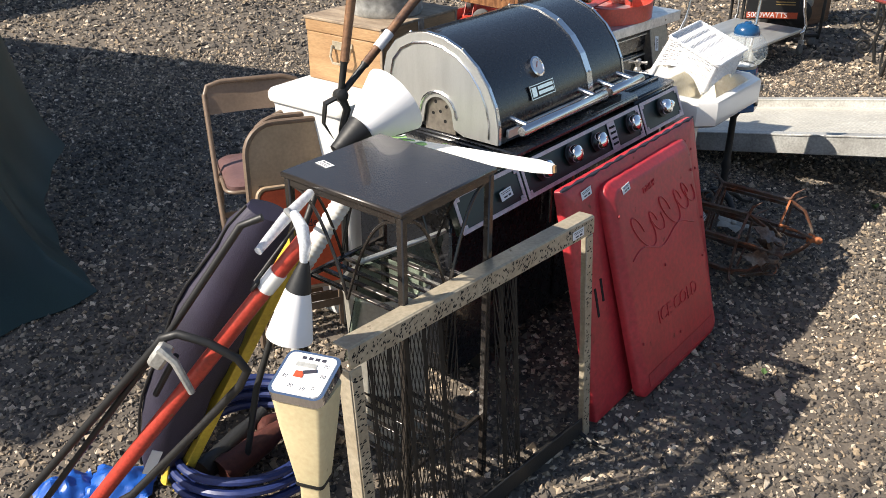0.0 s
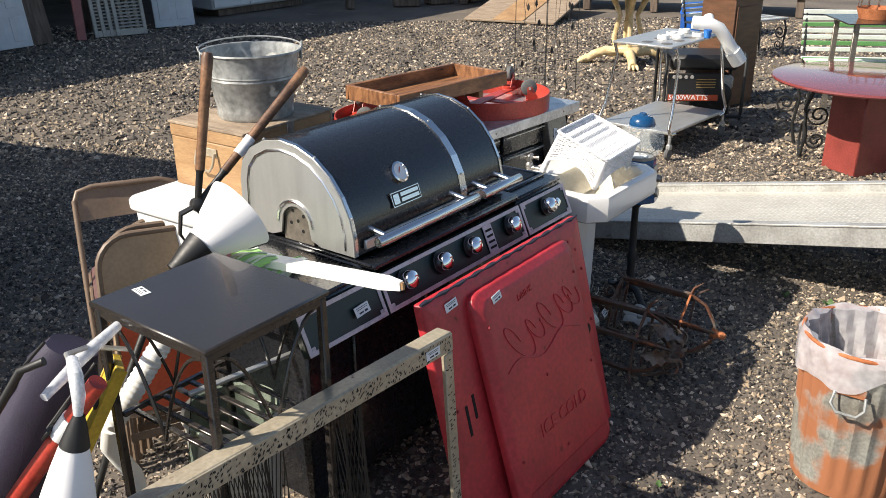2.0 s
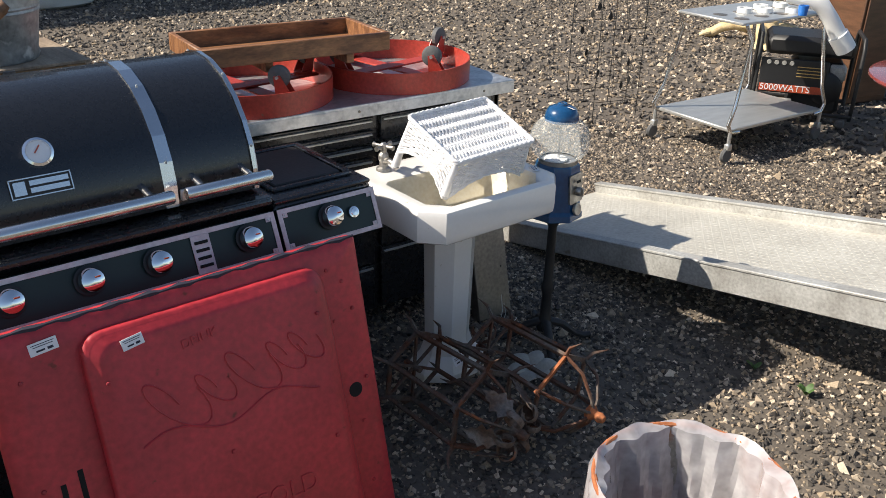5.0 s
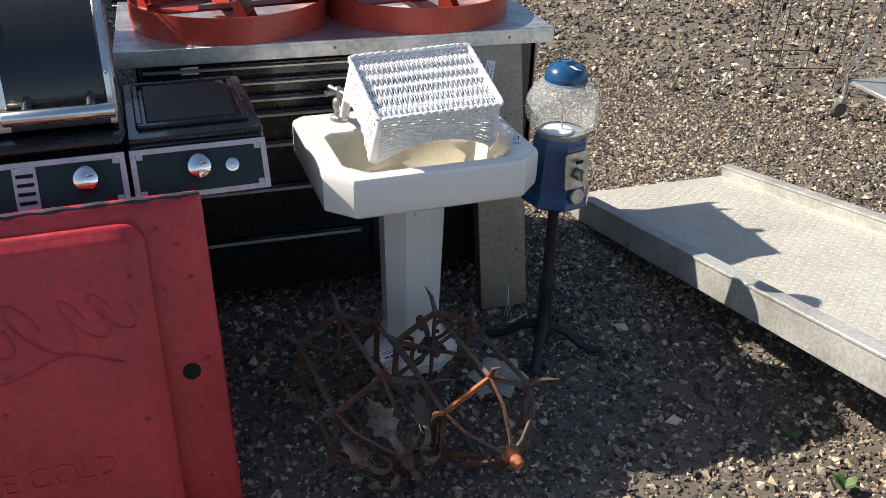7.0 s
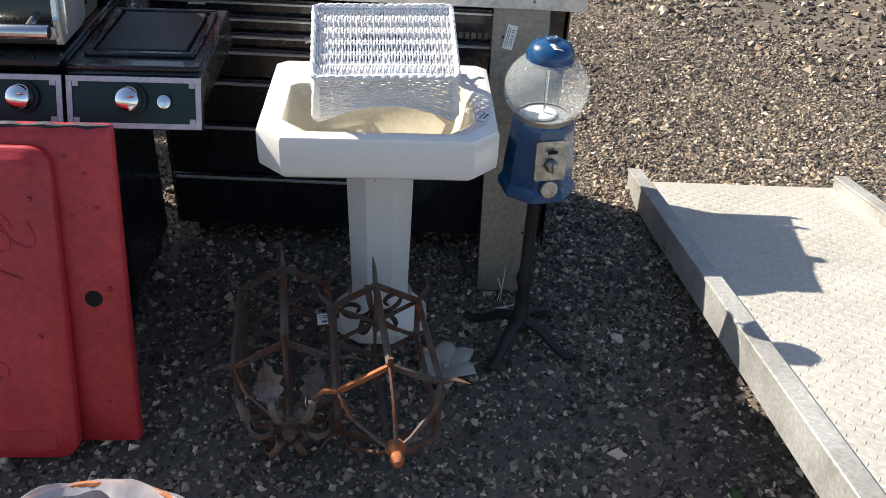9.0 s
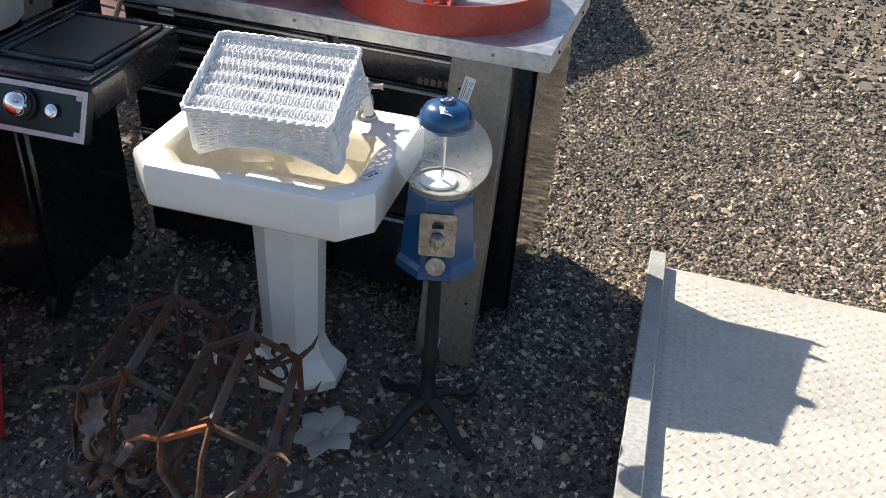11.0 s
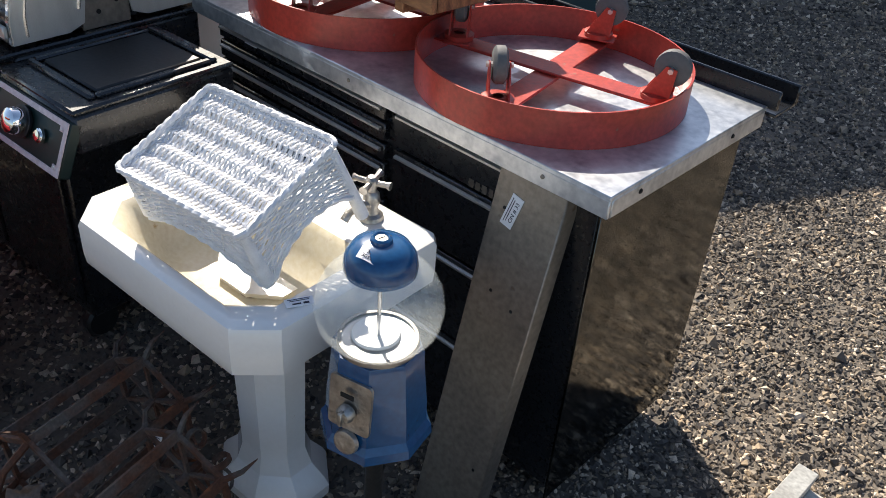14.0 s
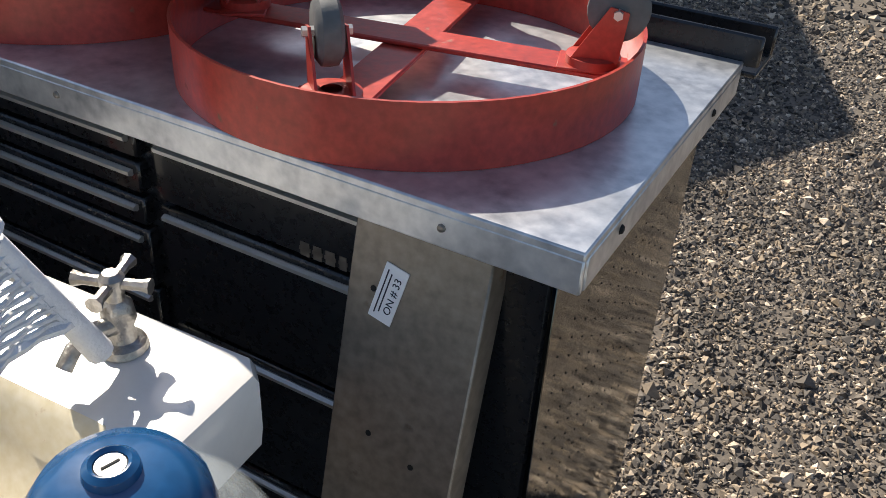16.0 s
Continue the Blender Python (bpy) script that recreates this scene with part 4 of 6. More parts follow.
# ---- round dollies lying castors up ----
def make_dolly(m, label):
    d = thing("round_dolly", m, label, "dolly", "round dollies on the worktop")
    r = 0.30
    part("hoop", S().shell([(r - 0.004, 0.0), (r, 0.0), (r, 0.078), (r - 0.004, 0.078), (r - 0.004, 0.0)], 64), "orange", d)
    part("cross_bar", S().box((0, 0, 0.008), (2 * r - 0.02, 0.06, 0.007), 0.002), "orange", d, m=pose(0, 0, 0.031))
    part("cross_bar", S().box((0, 0, 0.0), (2 * r - 0.02, 0.06, 0.007), 0.002), "orange", d, m=pose(0, 0, 0.031, 0, 0, 90))
    for k in range(4):
        C = pose(0, 0, 0, 0, 0, 90 * k) @ pose(0.24, 0, 0.042, 0, 0, (7, -77, -67, -145)[k])
        ca = part("castor", S().box((0, 0, 0.002), (0.085, 0.06, 0.004), 0.001).shell([(0.012, 0.003), (0.034, 0.003), (0.034, 0.014), (0.026, 0.016), (0.012, 0.016)], 20), "orange", d, m=C)
        for sy in (-1, 1):
            part("fork", S().prism([(-0.028, 0.012), (0.03, 0.012), (0.035, 0.075), (0.012, 0.08)], 0.003, pose(0, sy * 0.02 + 0.0015, 0, 90)), "orange", ca)
        part("wheel", S().lathe([(0, -0.014), (0.03, -0.014), (0.037, -0.009), (0.038, 0), (0.037, 0.009), (0.03, 0.014), (0, 0.014)], 24, pose(0.022, 0, 0.072, 90)), "rubber", ca, "grey rubber wheel")
        part("axle_bolt", S().bar((0.022, -0.027, 0.072), (0.022, 0.027, 0.072), 0.006, 6), "steel", ca)
    return d


CAB = pose(1.200, 4.461, 0, 0, 0, 47.6)
dd = make_dolly(CAB @ pose(-0.372, 0.296, 0.9125, 0, 0, 11), "orange-red round steel dolly lying upside down with castors up")
copy_thing(dd, CAB @ pose(-0.975, 0.30, 0.9125, 0, 0, 8))

tr = thing("wooden_tray", pose(0.435, 3.997, 1.018, 0, 0, 44.3), "brown stained shallow wooden tray resting on upturned castors", "tray")
tw, td, th = 0.68, 0.31, 0.062
part("base", S().box((0, 0, 0.056), (tw - 0.02, td - 0.02, 0.008)), "woodtray", tr)
for c, s in (((0, -td / 2, 0.083), (tw, 0.018, th)), ((0, td / 2, 0.083), (tw, 0.018, th)), ((-tw / 2 + 0.009, 0, 0.083), (0.018, td - 0.02, th)), ((tw / 2 - 0.009, 0, 0.083), (0.018, td - 0.02, th))):
    part("side", S().box(c, s, 0.003), "woodtray", tr)
part("runner", S().box((-0.1, 0, 0.032), (0.03, td - 0.05, 0.04), 0.003), "woodtray", tr)
part("runner", S().box((0.2, 0, 0.032), (0.03, td - 0.05, 0.04), 0.003), "woodtray", tr)


# ---- pedestal sink ----
SK = pose(1.0996, 3.798, 0, 0, 0, 50.5)


def make_sink():
    s = thing("pedestal_sink", SK, "old white porcelain pedestal sink with yellowed basin and brass taps", "sink")
    w, d, ch = 0.585, 0.473, 0.062

    def outline(gx, gy, z, c):
        hx, hy = w / 2 + gx, d / 2 + gy
        return [(-hx + c, -hy, z), (hx - c, -hy, z), (hx, -hy + c, z), (hx, hy - 0.02, z), (hx - 0.02, hy, z), (-hx + 0.02, hy, z), (-hx, hy - 0.02, z), (-hx, -hy + c, z)]

    def bowl(gx, gy, z, c):
        p = outline(gx, gy, z, c)
        return [(x, y - 0.012 if y < 0 else y - 0.10, zz) for x, y, zz in p]

    b = S()
    rings = [outline(-0.15, -0.12, 0.58, 0.03), outline(-0.05, -0.04, 0.615, 0.05), outline(-0.012, -0.008, 0.632, ch), outline(-0.002, -0.002, 0.64, ch), outline(0, 0, 0.665, ch), outline(0, 0, 0.728, ch), outline(-0.004, -0.004, 0.739, ch), outline(-0.014, -0.014, 0.745, ch), outline(-0.03, -0.03, 0.744, ch)]
    rim = bowl(-0.058, -0.05, 0.740, 0.06)
    rings += [rim]
    b.loft(rings, False)
    part("basin_rim", b, "porcelain", s, smooth=35)
    i = S()
    i.loft([rim, bowl(-0.07, -0.06, 0.728, 0.065), bowl(-0.085, -0.075, 0.68, 0.07), bowl(-0.11, -0.10, 0.625, 0.07), bowl(-0.18, -0.15, 0.605, 0.04)], False)
    k = len(i.v)
    i.f.append(tuple(range(k - 8, k)))
    part("bowl", i, "basin", s, "yellowed stained bowl", smooth=50)
    part("drain", S().lathe([(0.028, 0.606), (0.026, 0.610), (0.018, 0.609), (0.016, 0.606), (0, 0.606)], 20, pose(0.03, -0.03, 0)), "channel", s)

    def octa(r, z, sq=0.8):
        return [(r * math.cos(radians(22.5 + 45 * j)), 0.02 + sq * r * math.sin(radians(22.5 + 45 * j)), z) for j in range(8)]

    p = S()
    p.loft([octa(0.150, 0.0), octa(0.152, 0.03), octa(0.14, 0.05), octa(0.105, 0.085), octa(0.088, 0.13), octa(0.088, 0.15), octa(0.10, 0.60), octa(0.11, 0.62)])
    part("pedestal", p, "porcelain", s, smooth=20)
    for x in (-0.165, 0.15):
        y = 0.178
        t = part("tap", S().lathe([(0.026, 0.744), (0.024, 0.752), (0.016, 0.757), (0.013, 0.77), (0.018, 0.782), (0.016, 0.80), (0.01, 0.806), (0.01, 0.82)], 18, pose(x, y, 0)).tube([(x, y, 0.775), (x, y - 0.03, 0.785), (x, y - 0.06, 0.782), (x, y - 0.075, 0.768)], [0.011, 0.010, 0.009, 0.009], 10), "lead", s, "tarnished cross-handled tap")
        hd = S()
        for k2 in range(4):
            a = radians(20 + 90 * k2)
            hd.tube([(x, y, 0.825), (x + 0.03 * math.cos(a), y + 0.03 * math.sin(a), 0.826), (x + 0.04 * math.cos(a), y + 0.04 * math.sin(a), 0.826)], [0.006, 0.006, 0.009], 8)
        hd.lathe([(0.012, 0.816), (0.013, 0.832), (0.008, 0.838), (0, 0.839)], 12, pose(x, y, 0))
        part("cross_handle", hd, "lead", t)
    paper_tag(s, pose(0.258, -0.105, 0.7447, 0, 0, 62), 0.05, 0.024)


make_sink()


def make_basket():
    """Upturned wicker tray: woven top in a rolled rim, woven skirt, short legs. Local x across, y back."""
    c = Vector((1.151, 3.770, 0.911))
    u = Vector((0.20, 0.2695, 0.004)).normalized()
    v = Vector((-0.1865, 0.137, 0.093)).normalized()
    v = (v - u * v.dot(u)).normalized()
    n = u.cross(v)
    m = Matrix.Translation(c) @ Matrix((u, v, n)).transposed().to_4x4()
    b = thing("wicker_basket", m, "white painted wicker basket lying upside down in the sink", "basket")
    w, d, h = 0.338, 0.247, 0.125
    rope = S()
    for k in range(2):
        pts = []
        o = rounded(w, d, 0.012, 3)
        o2 = []
        for i in range(len(o)):
            a, e = Vector(o[i]), Vector(o[(i + 1) % len(o)])
            st = max(1, int((e - a).length / 0.006))
            o2 += [a.lerp(e, j / st) for j in range(st)]
        for i, q in enumerate(o2):
            ph = i * 0.9 + math.pi * k
            pts.append((q.x * (1 + 0.006 * math.cos(ph)), q.y * (1 + 0.009 * math.cos(ph)), 0.003 * math.sin(ph) + 0.004))
        rope.tube(pts, 0.0056, 6, closed=True)
    part("rim", rope, "wicker", b)
    wv = S()
    strands, stakes = 48, 13
    rg = random.Random(12)
    for j in range(strands):
        x = -w / 2 + 0.006 + (w - 0.012) * j / (strands - 1)
        pts, jit = [], rg.uniform(-0.0004, 0.0004)
        for i in range(stakes * 4 + 1):
            y = -d / 2 + 0.004 + (d - 0.008) * i / (stakes * 4)
            sag = -0.010 * (1 - (2 * y / d) ** 2) + 0.0036 * math.cos(math.tau * y / 0.041)
            pts.append((x + jit + 0.0003 * math.sin(i * 0.8 + j), y, sag + 0.0019 * math.sin(math.pi * i / 4 + math.pi * (j % 2))))
        wv.tube(pts, 0.0027 + rg.uniform(-0.0003, 0.0003), 5)
    for i in range(stakes):
        y = -d / 2 + d * (i + 0.5) / stakes
        wv.tube([(-w / 2 + 0.004 + (w - 0.008) * k / 8, y, -0.010 * (1 - (2 * y / d) ** 2) + 0.0036 * math.cos(math.tau * y / 0.041)) for k in range(9)], 0.0026, 5)
    tagged(part("woven_top", wv, "wicker", b), kind="stuff")

    def edge_line(gr):
        o = rounded(w * gr - 0.006, d * gr - 0.006, 0.02, 3)
        out = []
        for i in range(len(o)):
            a, e = Vector(o[i]), Vector(o[(i + 1) % len(o)])
            st = max(1, int((e - a).length / 0.008))
            out += [a.lerp(e, j / st) for j in range(st)]
        return out

    def drop(q):
        """How far the skirt hangs: full at the corners, arched between them."""
        cx, cy = abs(2 * q.x / w), abs(2 * q.y / d)
        along = cy if cx > cy * 1.0 and cx > 0.93 else cx
        return 0.078 + (h + 0.012 - 0.078) * min(1, along) ** 2.2

    sk, courses = S(), 13
    for r in range(courses + 1):
        line = edge_line(1 + 0.05 * r / courses)
        pts = []
        for i, q in enumerate(line):
            k = 1 + 0.012 * math.sin(i * math.pi / 2 + math.pi * (r % 2))
            pts.append((q.x * k, q.y * k, -0.004 - drop(q) * r / courses + 0.001 * math.sin(i * 0.7 + r * 2)))
        sk.tube(pts, 0.0030 if r < courses else 0.0052, 5, closed=True)
    top, low = edge_line(1.0), edge_line(1.05)
    for i in range(0, min(len(top), len(low)), 3):
        p, q = top[i], low[i]
        sk.tube([(p.x, p.y, -0.002), (q.x, q.y, -0.004 - drop(q))], 0.0026, 5)
    tagged(part("woven_skirt", sk, "wicker", b), kind="stuff")
    for x, y, l in ((w / 2 - 0.01, d / 2 - 0.012, 0.19), (-w / 2 + 0.01, d / 2 - 0.012, 0.19), (w / 2 - 0.012, -d / 2 + 0.012, 0.125), (-w / 2 + 0.012, -d / 2 + 0.012, 0.125)):
        part("leg", S().tube([(x, y, -0.01), (x * 1.04, y * 1.03, -l * 0.6), (x * 1.06, y * 1.05, -l)], [0.010, 0.012, 0.014], 10), "wicker", b)
    return b


make_basket()


# ---- gumball machine ----
def make_gumball():
    g = thing("gumball_machine", pose(1.415, 4.073, 0, 0, 0, 62), "blue gumball machine with an empty clear globe on an iron stand", "gumball machine")
    st = S().lathe([(0.03, 0.05), (0.034, 0.075), (0.022, 0.10), (0.018, 0.2), (0.026, 0.23), (0.018, 0.26), (0.016, 0.48), (0.03, 0.505), (0.06, 0.53)], 20)
    p = part("stand", st, "blacki", g, "black cast-iron stand")
    for k in range(4):
        a = radians(45 + 90 * k)
        c, s = math.cos(a), math.sin(a)
        part("foot", S().tube([(0.02 * c, 0.02 * s, 0.085), (0.07 * c, 0.07 * s, 0.07), (0.12 * c, 0.12 * s, 0.03), (0.16 * c, 0.16 * s, 0.016), (0.185 * c, 0.185 * s, 0.022)], [0.02, 0.018, 0.015, 0.016, 0.012], 8, flat=0.8), "blacki", p)

    def octa(r, z):
        return [(r * math.cos(radians(22.5 + 45 * j)), r * math.sin(radians(22.5 + 45 * j)), z) for j in range(8)]

    b = S()
    b.loft([octa(0.096, 0.528), octa(0.102, 0.534), octa(0.100, 0.553), octa(0.091, 0.566), octa(0.089, 0.61), octa(0.080, 0.70), octa(0.079, 0.722), octa(0.075, 0.73)])
    part("body", b, "blue", g, "blue enamelled octagonal body", smooth=25)
    f = part("coin_plate", S().prism(rounded(0.082, 0.105, 0.008, 3), 0.006, pose(0, -0.0775, 0.648, 85)), "lead", g, "embossed zinc coin plate")
    part("coin_knob", S().lathe([(0.016, 0), (0.017, 0.01), (0.012, 0.018), (0, 0.019)], 16, pose(0, -0.088, 0.64, 90)).box((0, -0.108, 0.64), (0.008, 0.012, 0.03), 0.002), "lead", f)
    part("coin_slot", S().box((0, -0.0905, 0.676), (0.026, 0.003, 0.010), 0.001), "hole", f)
    part("chute_door", S().lathe([(0.024, 0), (0.022, 0.008), (0.014, 0.01), (0, 0.008)], 16, pose(0, -0.09, 0.572, 80)), "lead", g)
    part("floor_plate", S().lathe([(0.0, 0.731), (0.062, 0.731), (0.064, 0.738), (0.058, 0.738), (0.045, 0.735), (0, 0.737)], 32), "steel", g)
    part("turntable", S().lathe([(0.0, 0.738), (0.042, 0.738), (0.040, 0.743), (0, 0.744)], 28, pose(-0.008, 0.005, 0)), "whitep", g, "white plastic turntable")
    part("collar", S().shell([(0.062, 0.728), (0.070, 0.730), (0.068, 0.742), (0.062, 0.742)], 40), "channel", g)
    gl = S()
    prof = [(0.062, 0.742), (0.084, 0.752), (0.102, 0.775), (0.108, 0.805), (0.104, 0.835), (0.092, 0.86), (0.07, 0.882), (0.056, 0.889)]
    gl.shell(prof + [(r - 0.0018, z) for r, z in prof[::-1]] + prof[:1], 40)
    o = part("globe", gl, "glass", g, "clear plastic globe", smooth=80)
    o.visible_shadow = False
    part("rod", S().bar((0, 0, 0.735), (0, 0, 0.9), 0.0035, 8), "steelb", g)
    l = part("lid", S().lathe([(0.050, 0.877), (0.059, 0.879), (0.060, 0.890), (0.057, 0.907), (0.047, 0.923), (0.03, 0.931), (0.0, 0.934)], 36), "blue", g, "blue domed lid")
    lk = part("lock_collar", S().shell([(0.019, 0.926), (0.017, 0.938), (0.013, 0.941), (0.0105, 0.939), (0.0105, 0.930)], 24), "blue", l)
    part("lock", S().lathe([(0.0104, 0.930), (0.0104, 0.9375), (0.0095, 0.9385), (0, 0.9385)], 18), "lead", lk, "round chrome key lock")
    part("key_slot", S().box((0, 0, 0.9387), (0.012, 0.002, 0.0008), m=pose(0, 0, 0, 0, 0, 60)), "hole", lk)
    lt = part("price_tag", S().sheet(lambda u, v: (0.042 * (u - 0.5), 0.025 * (v - 0.5), -7.0 * (0.042 * (u - 0.5)) ** 2), 8, 4, 0.0006), "tag", l, "white paper price sticker", pose(0.006, -0.036, 0.9265, 24, 4, 62) @ pose(0, 0, 0, 0, 0, -50))
    for body, y in (("2228", 0.0045), ("305015", -0.0055)):
        text_part(body, 0.0095, "ink", lt, pose(-0.001, y, 0.0004), 0.0003)


make_gumball()


# ---- rusty lantern frames ----
def make_lantern(m, label, scrolls):
    t = thing("rusty_lantern_frame", m, label, "lantern frame", "lantern frames lying on the gravel")
    R, r = 0.145, 0.085
    zs = (0.0, 0.30)
    P = [[(rad * math.cos(math.tau * k / 6), rad * math.sin(math.tau * k / 6), z) for k in range(6)] for z, rad in ((0.0, R * 0.92), (0.30, R))]
    for k in range(6):
        part("upright", S().bar(P[0][k], P[1][k], 0.015, 4, flat=0.5), "rust", t)
    for i in range(2):
        for k in range(6):
            a, b = P[i][k], P[i][(k + 1) % 6]
            part("hoop_bar", S().bar(a, b, 0.0105, 4, flat=0.6), "rustb" if (i == 1 and k == 1 and not scrolls) else "rust", t)
    for k in range(6):
        c, s = math.cos(math.tau * k / 6), math.sin(math.tau * k / 6)
        part("thorn", S().tube([P[1][k], (c * R * 1.25, s * R * 1.25, 0.31), (c * R * 1.5, s * R * 1.5, 0.345)], [0.008, 0.006, 0.001], 5), "rustb" if k == 2 and not scrolls else "rust", t)
        part("thorn", S().tube([P[0][k], (c * R * 1.15, s * R * 1.15, -0.03), (c * R * 1.2, s * R * 1.2, -0.07)], [0.008, 0.006, 0.001], 5), "rust", t)
        part("rib", S().tube([P[1][k], (c * R * 0.8, s * R * 0.8, 0.37), (c * R * 0.3, s * R * 0.3, 0.42), (c * 0.015, s * 0.015, 0.43)], 0.009, 5, flat=0.6), "rust", t)
    part("finial", S().lathe([(0.0, 0.41), (0.022, 0.415), (0.026, 0.43), (0.014, 0.445), (0.018, 0.46), (0.012, 0.475), (0, 0.48)], 14), "rust" if scrolls else "rustb", t)
    if scrolls:
        for k in range(6):
            a = math.tau * k / 6 + 0.4
            c, s = math.cos(a), math.sin(a)
            pts = [(0.012 * c + (0.05 + x) * c, 0.012 * s + (0.05 + x) * s, 0.445 + y) for x, y in spiral(0.042, 0.016, 3.6, 1.15)]
            part("scroll", S().tube(pts, 0.0105, 5, flat=0.35), "leafiron", t)

            def leafy(u, v, c=c, s=s):
                wd = 0.034 * math.sin(math.pi * (0.08 + 0.9 * u)) * (1 + 0.25 * math.sin(u * 22))
                rr = 0.13 - 0.05 * u
                return (rr * c - s * wd * (v - 0.5) * 2, rr * s + c * wd * (v - 0.5) * 2, 0.34 + 0.1 * u + 0.01 * math.cos(v * 6.28))

            part("leaf", S().sheet(leafy, 14, 6, 0.002), "leafiron", t)
    else:
        for k in range(5):
            a = math.tau * k / 5
            pts = [((0.055 + x) * math.cos(a), (0.055 + x) * math.sin(a), -0.05 - y * 0.8) for x, y in spiral(0.045, 0.014, 3.4, 1.1)]
            part("scroll", S().tube(pts, 0.0085, 5, flat=0.4), "rust", t)
    part("tail_rod", S().bar((0, 0, -0.04), (0, 0, 0.03), 0.01, 8), "rust", t)
    for k in range(3):
        a, b = P[0][k], P[0][k + 3]
        part("spoke", S().bar(a, b, 0.006, 4), "rust", t)
    return t


def lying(tail, head, spin):
    """Local z from tail to head."""
    a, b = Vector(tail), Vector(head)
    return Matrix.Translation(a) @ (b - a).to_track_quat("Z", "Y").to_matrix().to_4x4() @ pose(0, 0, 0, 0, 0, spin)


make_lantern(lying((1.255, 3.66, 0.175), (1.56, 3.475, 0.14), 30), "rust-brown hexagonal iron lantern frame with bright orange rust bars", False)
make_lantern(lying((1.032, 3.517, 0.165), (1.337, 3.327, 0.14), 30), "rusty hexagonal iron lantern frame with scrolls and leaves", True)
tg = thing("paper_label", pose(1.172, 3.558, 0.185, 48, 0, 62), "white price label tied to the lantern frame", "label")
paper_tag(tg, pose(0, 0, 0, 10, 0, 0), 0.05, 0.03)

fl = thing("metal_flower", pose(1.40, 3.80, 0.035, 8, -6, 20), "pale pressed-metal flower ornament lying on the gravel", "ornament")
for k in range(6):
    def petal(u, v, k=k):
        wd = 0.032 * math.sin(math.pi * (0.1 + 0.9 * u)) * (2 * v - 1)
        a = math.tau * k / 6
        x, y = 0.01 + 0.085 * u, wd
        return (x * math.cos(a) - y * math.sin(a), x * math.sin(a) + y * math.cos(a), 0.02 * math.sin(u * 2.6) - 0.15 * wd * wd / 0.03)

    part("petal", S().sheet(petal, 8, 4, 0.0015), "shutter", fl)
part("centre", S().lathe([(0.014, 0), (0.012, 0.012), (0, 0.016)], 10), "shutter", fl)


# ---- galvanised rubbish can with liner ----
def make_can():
    c = thing("rubbish_can", pose(1.83, 2.655, 0), "rusting fluted galvanised rubbish can with a clear liner", "rubbish can")
    h, r0, r1, n = 0.535, 0.18, 0.205, 96
    rings = []
    for z in [0, 0.02, 0.04, 0.3, 0.46, 0.48, 0.50, h]:
        rr = r0 + (r1 - r0) * z / h
        fl2 = 0.005 if 0.03 < z < 0.47 else 0.0
        rings.append([((rr + fl2 * math.cos(24 * math.tau * j / n)) * math.cos(math.tau * j / n), (rr + fl2 * math.cos(24 * math.tau * j / n)) * math.sin(math.tau * j / n), z) for j in range(n)])
    inner = [[((r1 - 0.006) * math.cos(math.tau * j / n), (r1 - 0.006) * math.sin(math.tau * j / n), h) for j in range(n)],
             [((r0 - 0.004) * math.cos(math.tau * j / n), (r0 - 0.004) * math.sin(math.tau * j / n), 0.03) for j in range(n)]]
    part("drum", S().loft(rings + inner), "can", c)
    part("rim", S().tube([(r1 * math.cos(math.tau * j / 48), r1 * math.sin(math.tau * j / 48), h) for j in range(48)], 0.007, 8, closed=True), "rustb", c)
    a = radians(232)
    hx, hy = math.cos(a), math.sin(a)
    H2 = Matrix.Translation((hx * 0.203, hy * 0.203, 0.40)) @ pose(0, 0, 0, 0, 0, math.degrees(a) + 90)
    hd = part("handle_lug", S().box((0, 0, 0.02), (0.09, 0.012, 0.035), 0.003), "can", c, m=H2)
    part("handle", S().tube([(-0.045, -0.012, 0.015), (-0.05, -0.03, -0.02), (-0.03, -0.035, -0.045), (0.03, -0.035, -0.045), (0.05, -0.03, -0.02), (0.045, -0.012, 0.015)], 0.005, 8), "galvold", hd)

    def liner(u, v):
        t = math.tau * u
        wob = 0.008 * math.sin(t * 7 + v * 5) + 0.006 * math.sin(t * 17 + v * 9)
        drop = 0.085 + 0.045 * math.sin(t * 2 + 1) + 0.02 * math.sin(t * 5)
        if v < 0.25:
            k = v / 0.25
            return ((r1 + 0.012 + wob * 0.5) * math.cos(t), (r1 + 0.012 + wob * 0.5) * math.sin(t), h - drop * (1 - k))
        if v < 0.33:
            return ((r1 + wob * 0.3) * math.cos(t), (r1 + wob * 0.3) * math.sin(t), h + 0.012 + 0.006 * math.sin(t * 9))
        k = (v - 0.33) / 0.67
        rr = (r1 - 0.02) * (1 - 0.35 * k ** 1.5) + wob * (1 + 2 * k)
        return (rr * math.cos(t), rr * math.sin(t), h - 0.40 * k)

    o = part("liner", S().sheet(liner, 96, 24), "bagfilm", c, "crumpled clear plastic liner", smooth=25)


make_can()


